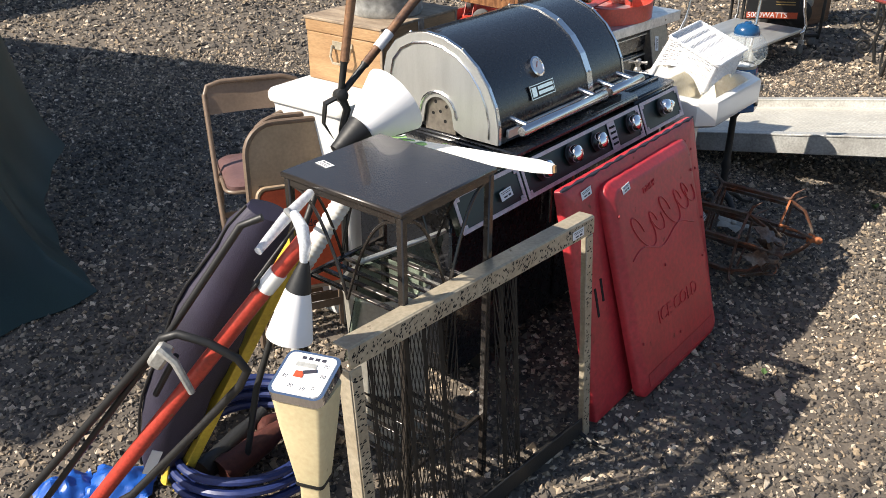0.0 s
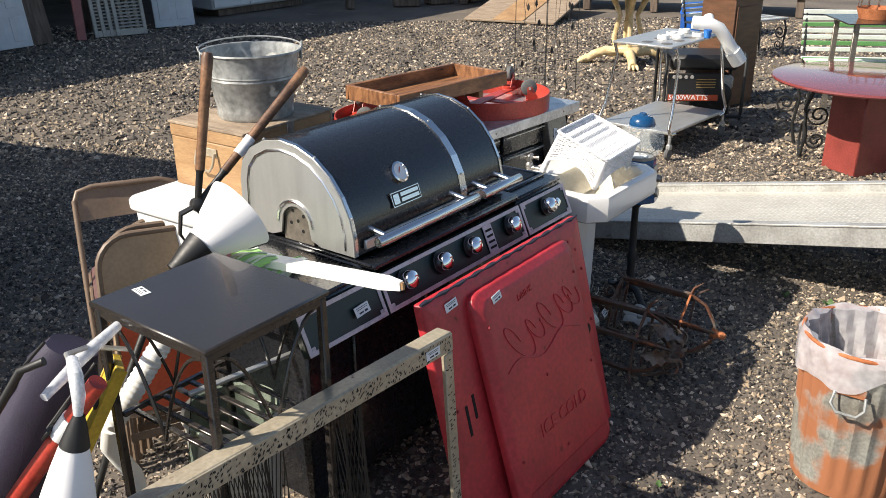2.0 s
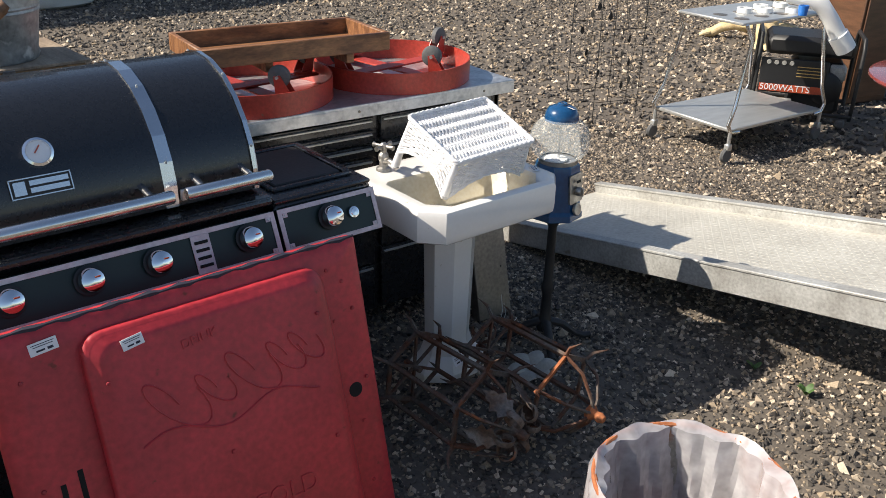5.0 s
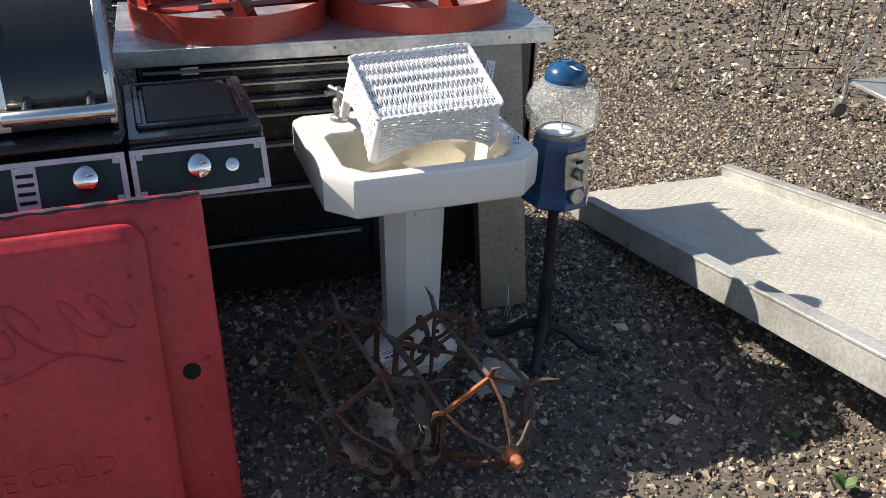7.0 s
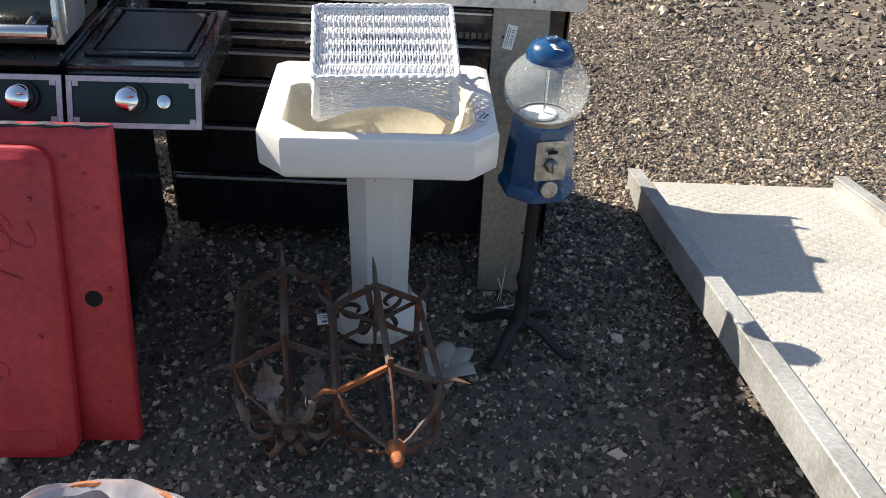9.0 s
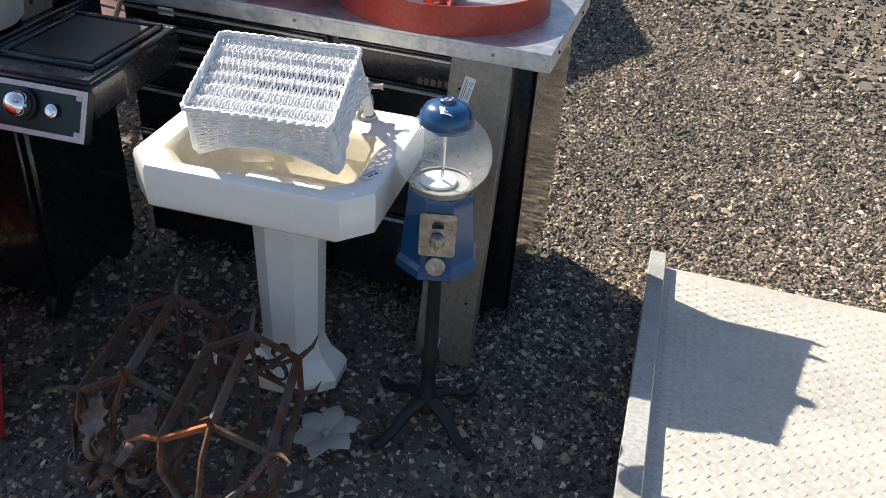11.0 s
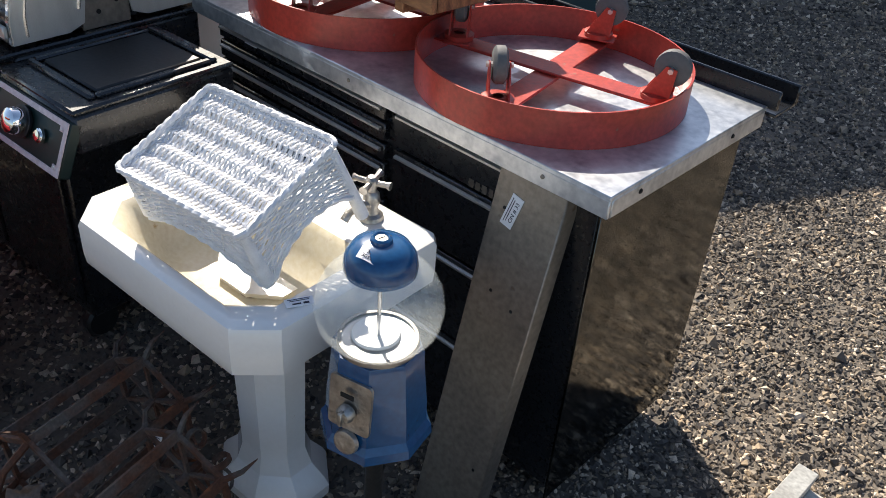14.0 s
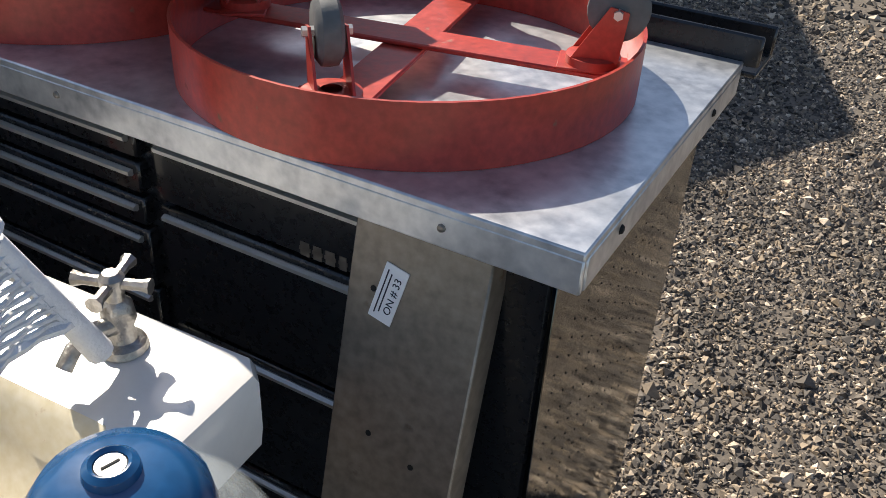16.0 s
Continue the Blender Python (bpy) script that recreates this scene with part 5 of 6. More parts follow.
# ---- side table ----
def make_side_table():
    t = thing("side_table", pose(-0.094, 1.796, 0, 0, 0, 51.0), "bronze-brown metal plant table with slatted shelf and curved braces", "table")
    w, d, h = 0.36, 0.40, 1.01
    part("tabletop", S().box((w / 2, d / 2, h - 0.008), (w + 0.012, d + 0.012, 0.016), 0.004), "table", t)
    ap = S()
    for y in (0.008, d - 0.008):
        ap.box((w / 2, y, h - 0.026), (w - 0.02, 0.012, 0.02), 0.002)
    for x in (0.008, w - 0.008):
        ap.box((x, d / 2, h - 0.026), (0.012, d - 0.04, 0.02), 0.002)
    part("apron", ap, "table", t)
    lg = part("leg", S().box((0, 0, (h - 0.016) / 2), (0.02, 0.02, h - 0.016), 0.003), "table", t, m=pose(0.01, 0.01, 0))
    for x, y in ((w - 0.01, 0.01), (0.01, d - 0.01), (w - 0.01, d - 0.01)):
        again(lg, pose(x, y, 0))
    for z in (0.70, 0.22):
        fr = S()
        for y in (0.02, d - 0.02):
            fr.box((w / 2, y, z), (w - 0.04, 0.014, 0.014), 0.002)
        part("shelf_rail", fr, "table", t)
        sl = part("slat", S().box((0, d / 2, z), (0.016, d - 0.055, 0.008), 0.002), "table", t, m=pose(0.05, 0, 0))
        for i in range(1, 7):
            again(sl, pose(0.05 + 0.042 * i, 0, 0))
    for side in range(4):
        Q = (pose(0, 0.01, 0), pose(w - 0.01, 0, 0, 0, 0, 90), pose(w, d - 0.01, 0, 0, 0, 180), pose(0.01, d, 0, 0, 0, 270))[side]
        L2 = w if side % 2 == 0 else d
        for sg in (-1, 1):
            pts = [(L2 / 2 + sg * (L2 / 2 - 0.02) * (1 - (k / 10) ** 0.7), 0, 0.975 - 0.27 * (k / 10) ** 1.5) for k in range(11)]
            part("curved_brace", S().tube(pts, 0.0045, 6, m=Q), "table", t)
    paper_tag(t, pose(0.10, d - 0.05, h + 0.0002, 0, 0, 80), 0.05, 0.026)


make_side_table()


# ---- fire screen frame ----
def make_screen():
    f = thing("fire_screen", lean_frame((-0.165, 1.58, 0.0), 47.2, 0.07) @ pose(0.47, 0, 0), "spotted brass fire screen frame with dark chain mesh curtains", "fire screen")
    w, h = 0.96, 0.765
    z = 0.0
    t = part("top_rail", S().box((0, h - 0.026, z), (w, 0.052, 0.006), 0.002).box((0, h, z - 0.026), (w, 0.006, 0.052), 0.002), "brass", f)
    for x in (-w / 2 + 0.019, w / 2 - 0.019):
        part("stile", S().box((x, h / 2 - 0.03, z - 0.002), (0.034, h - 0.055, 0.006), 0.002).box((x - 0.018 if x < 0 else x + 0.018, h / 2 - 0.03, z - 0.022), (0.005, h - 0.055, 0.04), 0.001), "brass", f)
    part("bottom_rail", S().box((0, 0.045, z - 0.003), (w - 0.08, 0.06, 0.006), 0.002).box((0, 0.018, z - 0.03), (w - 0.08, 0.006, 0.05), 0.001), "blacki", f)
    rg = random.Random(4)
    sp = S()
    for i in range(330):
        x, y = rg.uniform(-w / 2 + 0.01, w / 2 - 0.01), h - rg.uniform(0.006, 0.047)
        a, L2 = rg.uniform(0.5, 1.3), rg.uniform(0.003, 0.0065)
        sp.add([(x - L2 * math.cos(a), y - L2 * math.sin(a), z + 0.0036), (x + 0.002 * math.sin(a), y - 0.002 * math.cos(a), z + 0.0036), (x + L2 * math.cos(a), y + L2 * math.sin(a), z + 0.0036), (x - 0.002 * math.sin(a), y + 0.002 * math.cos(a), z + 0.0036)], [(0, 1, 2, 3)])
    for i in range(200):
        y, x = rg.uniform(0.03, h - 0.06), (-w / 2 + rg.uniform(0.005, 0.034)) * rg.choice((1, -1))
        sp.add([(x - 0.005, y, z + 0.0016), (x, y - 0.002, z + 0.0016), (x + 0.005, y + 0.001, z + 0.0016), (x, y + 0.003, z + 0.0016)], [(0, 1, 2, 3)])
    tagged(part("pitting", sp, "hole", f), kind="stuff")
    paper_tag(f, pose(w / 2 - 0.085, h - 0.027, z + 0.004, 0, 0, 2), 0.055, 0.026)

    def curtain(x0, x1, nm):
        s = S()
        n = int((x1 - x0) / 0.0052)
        for sg in (1, -1):
            for i in range(n):
                pts = []
                for k in range(13):
                    yy = 0.06 + (h - 0.13) * k / 12
                    q = min(max(x0 + i * 0.0052 + sg * (k - 6) * 0.0035, x0), x1)
                    pts.append((q, yy, -0.035 + 0.018 * math.sin(q * 105)))
                s.tube(pts, 0.0015, 3, cap=False)
        tagged(part("mesh_curtain", s, "mesh", f, "dark woven chain mesh"), kind="stuff")

    curtain(-0.41, -0.11, "a")
    curtain(0.06, 0.16, "b")
    part("curtain_rod", S().bar((-w / 2 + 0.03, h - 0.06, -0.03), (w / 2 - 0.03, h - 0.06, -0.03), 0.005), "blacki", f)
    for x in (-w / 2 + 0.05, w / 2 - 0.05):
        part("foot", S().tube([(x, 0.03, -0.03), (x, 0.006, 0.05), (x, 0.006, 0.10)], 0.007), "blacki", f)


make_screen()


# ---- steel folding chairs ----
def chair_open(m):
    c = thing("folding_chair", m, "open brown steel folding chair with vinyl seat", "chair")
    for x in (-0.21, 0.21):
        part("leg", S().tube([(x, -0.22, 0.0), (x, -0.02, 0.42), (x * 0.98, 0.14, 0.74)], 0.011, 10), "chairmetal", c)
        part("leg", S().tube([(x * 0.92, 0.24, 0.0), (x * 0.92, 0.02, 0.36), (x * 0.92, -0.05, 0.43)], 0.011, 10), "chairmetal", c)
    part("top_rail", S().tube([(-0.206, 0.14, 0.73), (-0.19, 0.155, 0.77), (-0.13, 0.163, 0.785), (0.13, 0.163, 0.785), (0.19, 0.155, 0.77), (0.206, 0.14, 0.73)], 0.011, 10), "chairmetal", c)

    def bk(u, v):
        return (-0.195 + 0.39 * u, 0.105 + 0.045 * v + 0.02 * math.sin(math.pi * u), 0.66 + 0.115 * v)

    part("backrest", S().sheet(bk, 14, 5, 0.004), "chairmetal", c)
    s = S()
    s.loft([[(x, y - 0.02, z) for x, y in rounded(0.37 - k, 0.37 - k, 0.05, 4)] for k, z in ((0.02, 0.425), (0, 0.43), (0, 0.445), (0.03, 0.458), (0.1, 0.462))])
    part("seat", s, "vinyl", c, "brown vinyl seat")
    part("seat_frame", S().tube([(x * 1.0, y - 0.02, 0.425) for x, y in rounded(0.385, 0.385, 0.05, 4)], 0.008, 8, closed=True), "chairmetal", c)
    for y, z in ((-0.13, 0.19), (0.13, 0.18)):
        part("stretcher", S().box((0, y, z), (0.40, 0.006, 0.03), 0.002), "chairmetal", c)


chair_open(pose(-0.77, 3.52, 0, 0, 0, 20))


def chair_folded(m):
    """Flat, standing on end: local x across, y up, z out."""
    c = thing("folded_chair", m, "folded beige steel folding chair with orange-red seat pan", "chair", "folded chairs leaning together")
    w, h = 0.37, 0.84
    o = [(-w / 2, 0.0), (-w / 2, h - 0.11)] + arc(-w / 2 + 0.11, h - 0.11, 0.11, 180, 90, 6)[1:] + arc(w / 2 - 0.11, h - 0.11, 0.11, 90, 0, 6) + [(w / 2, 0.0)]
    part("frame", S().tube([(x, y, 0) for x, y in o], 0.011, 8), "chairmetal", c)
    s = S()
    out = [(x * 0.95, y) for x, y in ([(-w / 2, h - 0.30)] + o[1:-1] + [(w / 2, h - 0.30)])]
    s.prism(out, 0.006, pose(0, -0.008, -0.003))
    part("backrest", s, "chairback", c, "beige enamelled backrest")
    part("seat", S().prism(rounded(0.30, 0.38, 0.03, 4), 0.012, pose(0, 0.41, 0.012)), "redcard", c, "orange-red seat pan")
    part("seat_frame", S().tube([(x, y + 0.41, 0.018) for x, y in rounded(0.32, 0.40, 0.03, 4)], 0.008, 8, closed=True), "chairback", c)
    for x in (-0.14, 0.14):
        part("leg", S().bar((x, 0.02, -0.02), (x, 0.62, 0.0), 0.010), "chairmetal", c)
    part("stretcher", S().box((0, 0.12, -0.01), (0.30, 0.03, 0.006), 0.002), "chairmetal", c)
    return c


FC = lean_frame((-0.60, 2.80, 0.0), 28, 0.16) @ pose(0.1, 0, 0, 0, 0, -3)
f0 = chair_folded(FC)
for i in range(1, 4):
    copy_thing(f0, FC @ pose(0.034 * i, 0.012 * (i % 2), -0.05 * i))
text_part("Hyder", 0.04, "ink", f0, pose(0.02, 0.46, 0.0246, 0, 0, 4), 0.0003)


# ---- white bin, chest, bucket, loppers ----
cb = thing("white_bin", pose(-0.45, 3.10, 0, 0, 0, -37), "white plastic storage bin with a flat lid", "bin")
bs = S()
bs.loft([[(x, y + 0.16, z) for x, y in rounded(0.38 * k, 0.48 * k, 0.04, 4)] for k, z in ((0.86, 0.0), (0.88, 0.02), (0.99, 0.84), (1.0, 0.86))])
part("tub", bs, "whitep", cb)
ls = S()
ls.loft([[(x, y + 0.16, z) for x, y in rounded(0.40 * k, 0.50 * k, 0.04, 4)] for k, z in ((1.0, 0.855), (1.01, 0.862), (1.01, 0.885), (0.985, 0.895), (0.5, 0.896))])
part("lid", ls, "whitep", cb)


def make_chest():
    c = thing("wooden_chest", pose(-0.22, 3.08, 0.897, 0, 0, 143.0), "plywood tool chest with metal corners, clasp and drop handle", "chest")
    w, d, h = 0.37, 0.45, 0.235
    part("body", S().box((w / 2, -d / 2, (h - 0.055) / 2), (w, d, h - 0.055), 0.004), "wood", c)
    part("lid", S().box((w / 2, -d / 2, h - 0.031), (w + 0.004, d + 0.004, 0.045), 0.003), "wood", c)
    part("lid_top", S().box((w / 2, -d / 2, h - 0.004), (w + 0.012, d + 0.012, 0.010), 0.002), "woodtop", c, "greyed weathered lid top")
    hd = part("handle_plate", S().box((w / 2, 0.003, h * 0.62), (0.10, 0.004, 0.03), 0.001), "brass", c)
    part("drop_handle", S().tube([(w / 2 - 0.045, 0.01, h * 0.62), (w / 2 - 0.045, 0.022, h * 0.45), (w / 2 - 0.03, 0.026, h * 0.36), (w / 2 + 0.03, 0.026, h * 0.36), (w / 2 + 0.045, 0.022, h * 0.45), (w / 2 + 0.045, 0.01, h * 0.62)], 0.005, 8), "brass", hd)
    cl = part("clasp", S().box((-0.004, -d * 0.5, h - 0.04), (0.006, 0.035, 0.075), 0.002).box((-0.010, -d * 0.5, h - 0.06), (0.010, 0.018, 0.022), 0.002), "lead", c)
    for y in (-0.004, -d + 0.004):
        part("corner_strip", S().box((0.0, y, h / 2), (0.012, 0.012, h), 0.002), "woodtop", c)


make_chest()

bk = thing("galvanised_bucket", pose(-0.215, 3.36, 1.134, 0, 0, 15), "weathered galvanised bucket with a wire bail standing on the chest", "bucket")
part("pail", S().shell([(0.0, 0.008), (0.125, 0.006), (0.132, 0.0), (0.138, 0.012), (0.136, 0.03), (0.153, 0.135), (0.157, 0.14), (0.155, 0.147), (0.158, 0.152), (0.156, 0.158), (0.172, 0.226), (0.178, 0.23), (0.176, 0.236), (0.169, 0.234), (0.132, 0.016), (0.0, 0.012)], 56), "galvold", bk)
for sg in (-1, 1):
    part("ear", S().box((sg * 0.176, 0, 0.215), (0.006, 0.04, 0.045), 0.002).tube([(sg * 0.178, 0.012, 0.235), (sg * 0.182, 0, 0.252), (sg * 0.178, -0.012, 0.235)], 0.004, 6), "galvold", bk)
part("bail", S().tube([(0.18 * math.cos(a), 0.168 * math.sin(a), 0.243 + 0.012 * math.sin(a)) for a in [math.pi * i / 24 for i in range(25)]], 0.003, 6), "steel", bk)


def make_loppers():
    l = thing("loppers", pose(0, 0, 0), "old long-handled loppers with worn wooden handles, blades down", "loppers")
    pv = Vector((-0.352, 2.905, 0.945))
    for top, cut in (((-0.278, 2.956, 1.425), 0.30), ((-0.006, 3.197, 1.325), 0.3)):
        t = Vector(top)
        q = [pv.lerp(t, k) for k in (0.0, 0.22, 0.24, 0.5, 0.8, 0.97, 1.0)]
        part("ferrule", S().tube(q[:3], [0.011, 0.012, 0.016], 10), "blacki", l)
        part("handle", S().tube(q[2:], [0.015, 0.016, 0.017, 0.019, 0.013], 12), "handle", l, "worn brown wooden handle")
    part("pivot_bolt", S().lathe([(0.022, -0.02), (0.024, 0.0), (0.022, 0.02), (0.01, 0.028)], 12, Matrix.Translation(pv) @ pose(0, 0, 0, 80, 0, 30)), "blacki", l)
    part("blade", S().tube([pv, pv + Vector((-0.05, -0.03, -0.02)), pv + Vector((-0.06, -0.03, -0.09)), pv + Vector((-0.03, -0.02, -0.15))], [0.016, 0.018, 0.014, 0.003], 6, flat=0.4), "blacki", l)
    part("hook", S().tube([pv, pv + Vector((0.02, 0.0, -0.05)), pv + Vector((0.0, -0.01, -0.12)), pv + Vector((-0.02, -0.02, -0.9))], [0.016, 0.014, 0.012, 0.012], 6), "blacki", l)
    part("paper_label", S().tube([pv.lerp(Vector((-0.006, 3.197, 1.325)), k) for k in (0.36, 0.48)], 0.0185, 12), "tag", l)


make_loppers()


# ---- floor lamp with two shades, lying in the pile ----
def shade(sh, neck, mouth, r0, r1, n=36):
    a, b = Vector(neck), Vector(mouth)
    L = (b - a).length
    m = Matrix.Translation(a) @ (b - a).to_track_quat("Z", "Y").to_matrix().to_4x4()
    return sh.shell([(r0, 0), (r0 + (r1 - r0) * 0.5, L * 0.45), (r1, L), (r1 - 0.003, L), (r0 + (r1 - r0) * 0.5 - 0.003, L * 0.45), (r0 - 0.003, 0.0)], n, m)


def make_lamp():
    l = thing("floor_lamp", pose(0, 0, 0), "white-shaded floor lamp with reading arm, stem wrapped in plastic", "lamp")
    part("shade", shade(S(), (-0.245, 2.46, 0.975), (-0.145, 2.55, 1.04), 0.042, 0.112), "shade", l, "large white cone shade")
    part("neck", shade(S(), (-0.308, 2.41, 0.93), (-0.242, 2.463, 0.977), 0.024, 0.049), "blackp", l)
    part("neck_cap", S().lathe([(0.0, -0.01), (0.024, -0.008), (0.027, 0.006), (0, 0.01)], 16, lying((-0.308, 2.41, 0.93), (-0.242, 2.463, 0.977), 0)), "blackp", l)
    part("stem", S().tube([(-0.308, 2.41, 0.93), (-0.35, 2.36, 0.88), (-0.42, 2.25, 0.7), (-0.55, 2.1, 0.3), (-0.6, 2.05, 0.03)], 0.010, 10), "blacki", l)
    rs = part("reading_shade", shade(S(), (-0.305, 1.60, 0.925), (-0.331, 1.587, 0.812), 0.026, 0.051), "shade", l, "small white cone shade")
    part("neck", shade(S(), (-0.288, 1.605, 0.985), (-0.305, 1.60, 0.922), 0.010, 0.028), "blackp", rs)
    part("plastic_sleeve", S().tube([(-0.29, 1.605, 0.985), (-0.285, 1.61, 1.02), (-0.292, 1.63, 1.05), (-0.315, 1.68, 1.06)], [0.009, 0.013, 0.014, 0.011], 10), "plasticwrap", l, "clear plastic wrapping")
    part("plastic_sleeve", S().tube([(-0.325, 1.97, 0.985), (-0.37, 1.87, 0.965), (-0.42, 1.76, 0.93)], [0.011, 0.015, 0.010], 10), "plasticwrap", l)
    part("arm", S().tube([(-0.29, 1.605, 0.985), (-0.29, 1.63, 1.05), (-0.34, 1.72, 1.05), (-0.37, 1.9, 0.97), (-0.39, 2.2, 0.80)], 0.006, 8), "steel", l)


make_lamp()


# ---- scale ----
def make_scale():
    s = thing("pedestal_scale", pose(-0.268, 1.40, 0, 0, 0, -18), "cream enamelled pedestal weighing scale with a round-cornered dial head", "scale")
    st = S()
    st.loft([[(x, y, z) for x, y in rounded(wx, wy, min(wx, wy) * 0.18, 3)] for wx, wy, z in ((0.055, 0.05, 0.03), (0.05, 0.045, 0.57), (0.062, 0.055, 0.59), (0.10, 0.085, 0.73), (0.118, 0.10, 0.815))])
    part("column", st, "cream", s)
    part("column_band", S().prism(rounded(0.064, 0.058, 0.01, 3), 0.008, pose(0, 0, 0.582)), "blackp", s)
    part("platform", S().prism(rounded(0.26, 0.30, 0.03, 4), 0.035, pose(0, -0.02, 0)), "cream", s)
    H2 = pose(0, 0, 0.838, 13, 0, 0) @ Matrix.Scale(0.88, 4)
    hd = part("head", S().prism(rounded(0.132, 0.132, 0.02, 4), 0.026, pose(0, 0, -0.016)), "chrome", s, "chrome-rimmed dial head", H2)
    part("dial", S().prism(rounded(0.116, 0.116, 0.014, 4), 0.002, pose(0, 0, 0.0105)), "tag", hd)
    part("pointer", S().box((-0.012, -0.004, 0.0135), (0.022, 0.018, 0.001)), "redlab", hd)
    part("pointer", S().box((0.012, 0.004, 0.0138), (0.032, 0.01, 0.001), m=pose(0, 0, 0, 0, 0, 20)), "ink", hd)
    for n, x, y in (("0", 0.036, -0.036), ("10", 0.012, -0.042), ("20", -0.018, -0.038), ("30", -0.042, -0.014), ("80", 0.044, 0.0), ("70", 0.04, 0.03)):
        text_part(n, 0.013, "ink", hd, pose(x, y, 0.0128), 0.0002)
    part("number_window", S().box((-0.006, 0.025, 0.0133), (0.05, 0.013, 0.001)), "rail", hd)
    bars = S()
    for i in range(4):
        bars.box((-0.02 + 0.016 * i, 0.045, 0.0133), (0.010, 0.008, 0.0008))
    part("lettering", bars, "ink", hd)


make_scale()


# ---- mower handle, pole, level, bag, hose ----
mh = thing("push_handle", pose(0, 0, 0), "black tubular folding push handle with a grey clamp", "handle")
part("loop", S().tube([(-1.0, 1.83, 0.05), (-0.84, 1.80, 0.17), (-0.62, 1.77, 0.42), (-0.50, 1.755, 0.56), (-0.475, 1.75, 0.61), (-0.495, 1.75, 0.645), (-0.56, 1.75, 0.69), (-0.63, 1.75, 0.715), (-0.67, 1.755, 0.70), (-0.70, 1.77, 0.66), (-1.21, 1.87, 0.06)], 0.011, 12), "blackp", mh)
part("rod", S().tube([(-0.40, 1.75, 1.02), (-0.45, 1.75, 1.0), (-0.66, 1.78, 0.70), (-1.14, 1.88, 0.06)], 0.009, 10), "blackp", mh)
part("rod", S().bar((-0.66, 1.8, 0.62), (-0.74, 1.83, 0.48), 0.008), "blackp", mh)
part("clamp", S().box((0, 0, 0), (0.04, 0.035, 0.075), 0.008, m=pose(-0.675, 1.74, 0.66, 10, 35, 0)), "rail", mh, "grey cast clamp")
part("lever", S().tube([(-0.67, 1.725, 0.69), (-0.635, 1.715, 0.66), (-0.605, 1.715, 0.57)], [0.012, 0.011, 0.009], 8), "rail", mh)

op = thing("orange_pole", lying((-1.03, 1.86, 0.02), (-0.33, 1.79, 0.93), 0), "orange-red painted metal pole with a white band", "pole")
part("shaft", S().lathe([(0.0, 0.0), (0.021, 0.0), (0.021, 1.0), (0, 1.0)], 18), "orange", op)
part("band", S().lathe([(0.0215, 1.0), (0.023, 1.0), (0.023, 1.06), (0.0215, 1.06)], 18), "whitep", op)
part("upper_shaft", S().lathe([(0.02, 1.05), (0.02, 1.17), (0.0, 1.17)], 18), "orange", op)
part("buckle_strap", S().box((0.0, 0.024, 1.0), (0.05, 0.01, 0.03), 0.003).bar((0, 0.03, 1.0), (0.06, 0.03, 1.16), 0.004), "blackp", op)

lv = thing("yellow_level", lying((-0.80, 2.0, 0.03), (-0.36, 2.06, 0.86), 20), "long yellow spirit level scuffed along its edges", "spirit level")
part("beam", S().box((0, 0, 0.46), (0.07, 0.022, 0.92), 0.003), "yellow", lv)
for z in (0.2, 0.5, 0.8):
    part("vial", S().lathe([(0.018, -0.013), (0.018, 0.013)], 18, pose(0, 0, z, 90)), "blackp", lv)
for sx in (-1, 1):
    part("edge_flange", S().box((sx * 0.034, 0, 0.46), (0.006, 0.03, 0.92), 0.002), "yellow", lv)
for z in (0.1, 0.34, 0.66):
    part("slot", S().box((0.02, 0, z), (0.018, 0.0245, 0.06), 0.002), "hole", lv)


def make_bag():
    b = thing("nylon_bag", pose(0, 0, 0), "long navy nylon carry bag standing open among the poles", "bag")
    rings = []
    for k in range(15):
        t = k / 14
        c = Vector((-0.84, 2.0, 0.10)).lerp(Vector((-0.43, 1.96, 0.94)), t) + Vector((-0.03, 0, 0)) * math.sin(t * 3.14)
        wd = 0.06 + 0.045 * math.sin(min(1, t * 1.2) * 2.6) if t < 0.97 else 0.06
        if t < 0.05:
            wd = 0.05
        rings.append([tuple(c + Vector((0.80, 0.1, -0.42)) * (wd * math.cos(a) * (1 + 0.08 * math.sin(a * 5 + k))) + Vector((0.1, 0.9, 0.1)) * (wd * 0.7 * math.sin(a))) for a in [math.tau * j / 24 for j in range(24)]])
    part("body", S().loft(rings), "navy", b, smooth=60)
    seam = [tuple(Vector(r[13]) + Vector((-0.004, -0.004, 0))) for r in rings]
    part("zip", S().tube(seam, 0.004, 6), "blackp", b)
    part("label", S().box((0, 0, 0), (0.03, 0.004, 0.08), 0.001, m=pose(-0.80, 1.87, 0.22, 0, 28, 20)), "tag", b)


make_bag()

hs = thing("garden_hose", pose(-0.60, 2.16, 0.0), "coiled navy blue garden hose lying on the gravel", "hose")
pts = []
for i in range(8 * 40):
    a = math.tau * i / 40
    k = i / 40
    pts.append(((0.20 + 0.018 * (k % 3) + 0.008 * math.sin(a * 1.7)) * math.cos(a), (0.24 + 0.018 * (k % 3)) * math.sin(a), 0.018 + 0.014 * k + 0.006 * math.sin(a * 3)))
part("coil", S().tube(pts, 0.0125, 8), "hose", hs)
part("yellow_tie", S().tube([(-0.17, -0.14, 0.01), (-0.22, -0.19, 0.06), (-0.20, -0.17, 0.15), (-0.15, -0.11, 0.14)], 0.017, 8, flat=0.4), "yellow", hs)

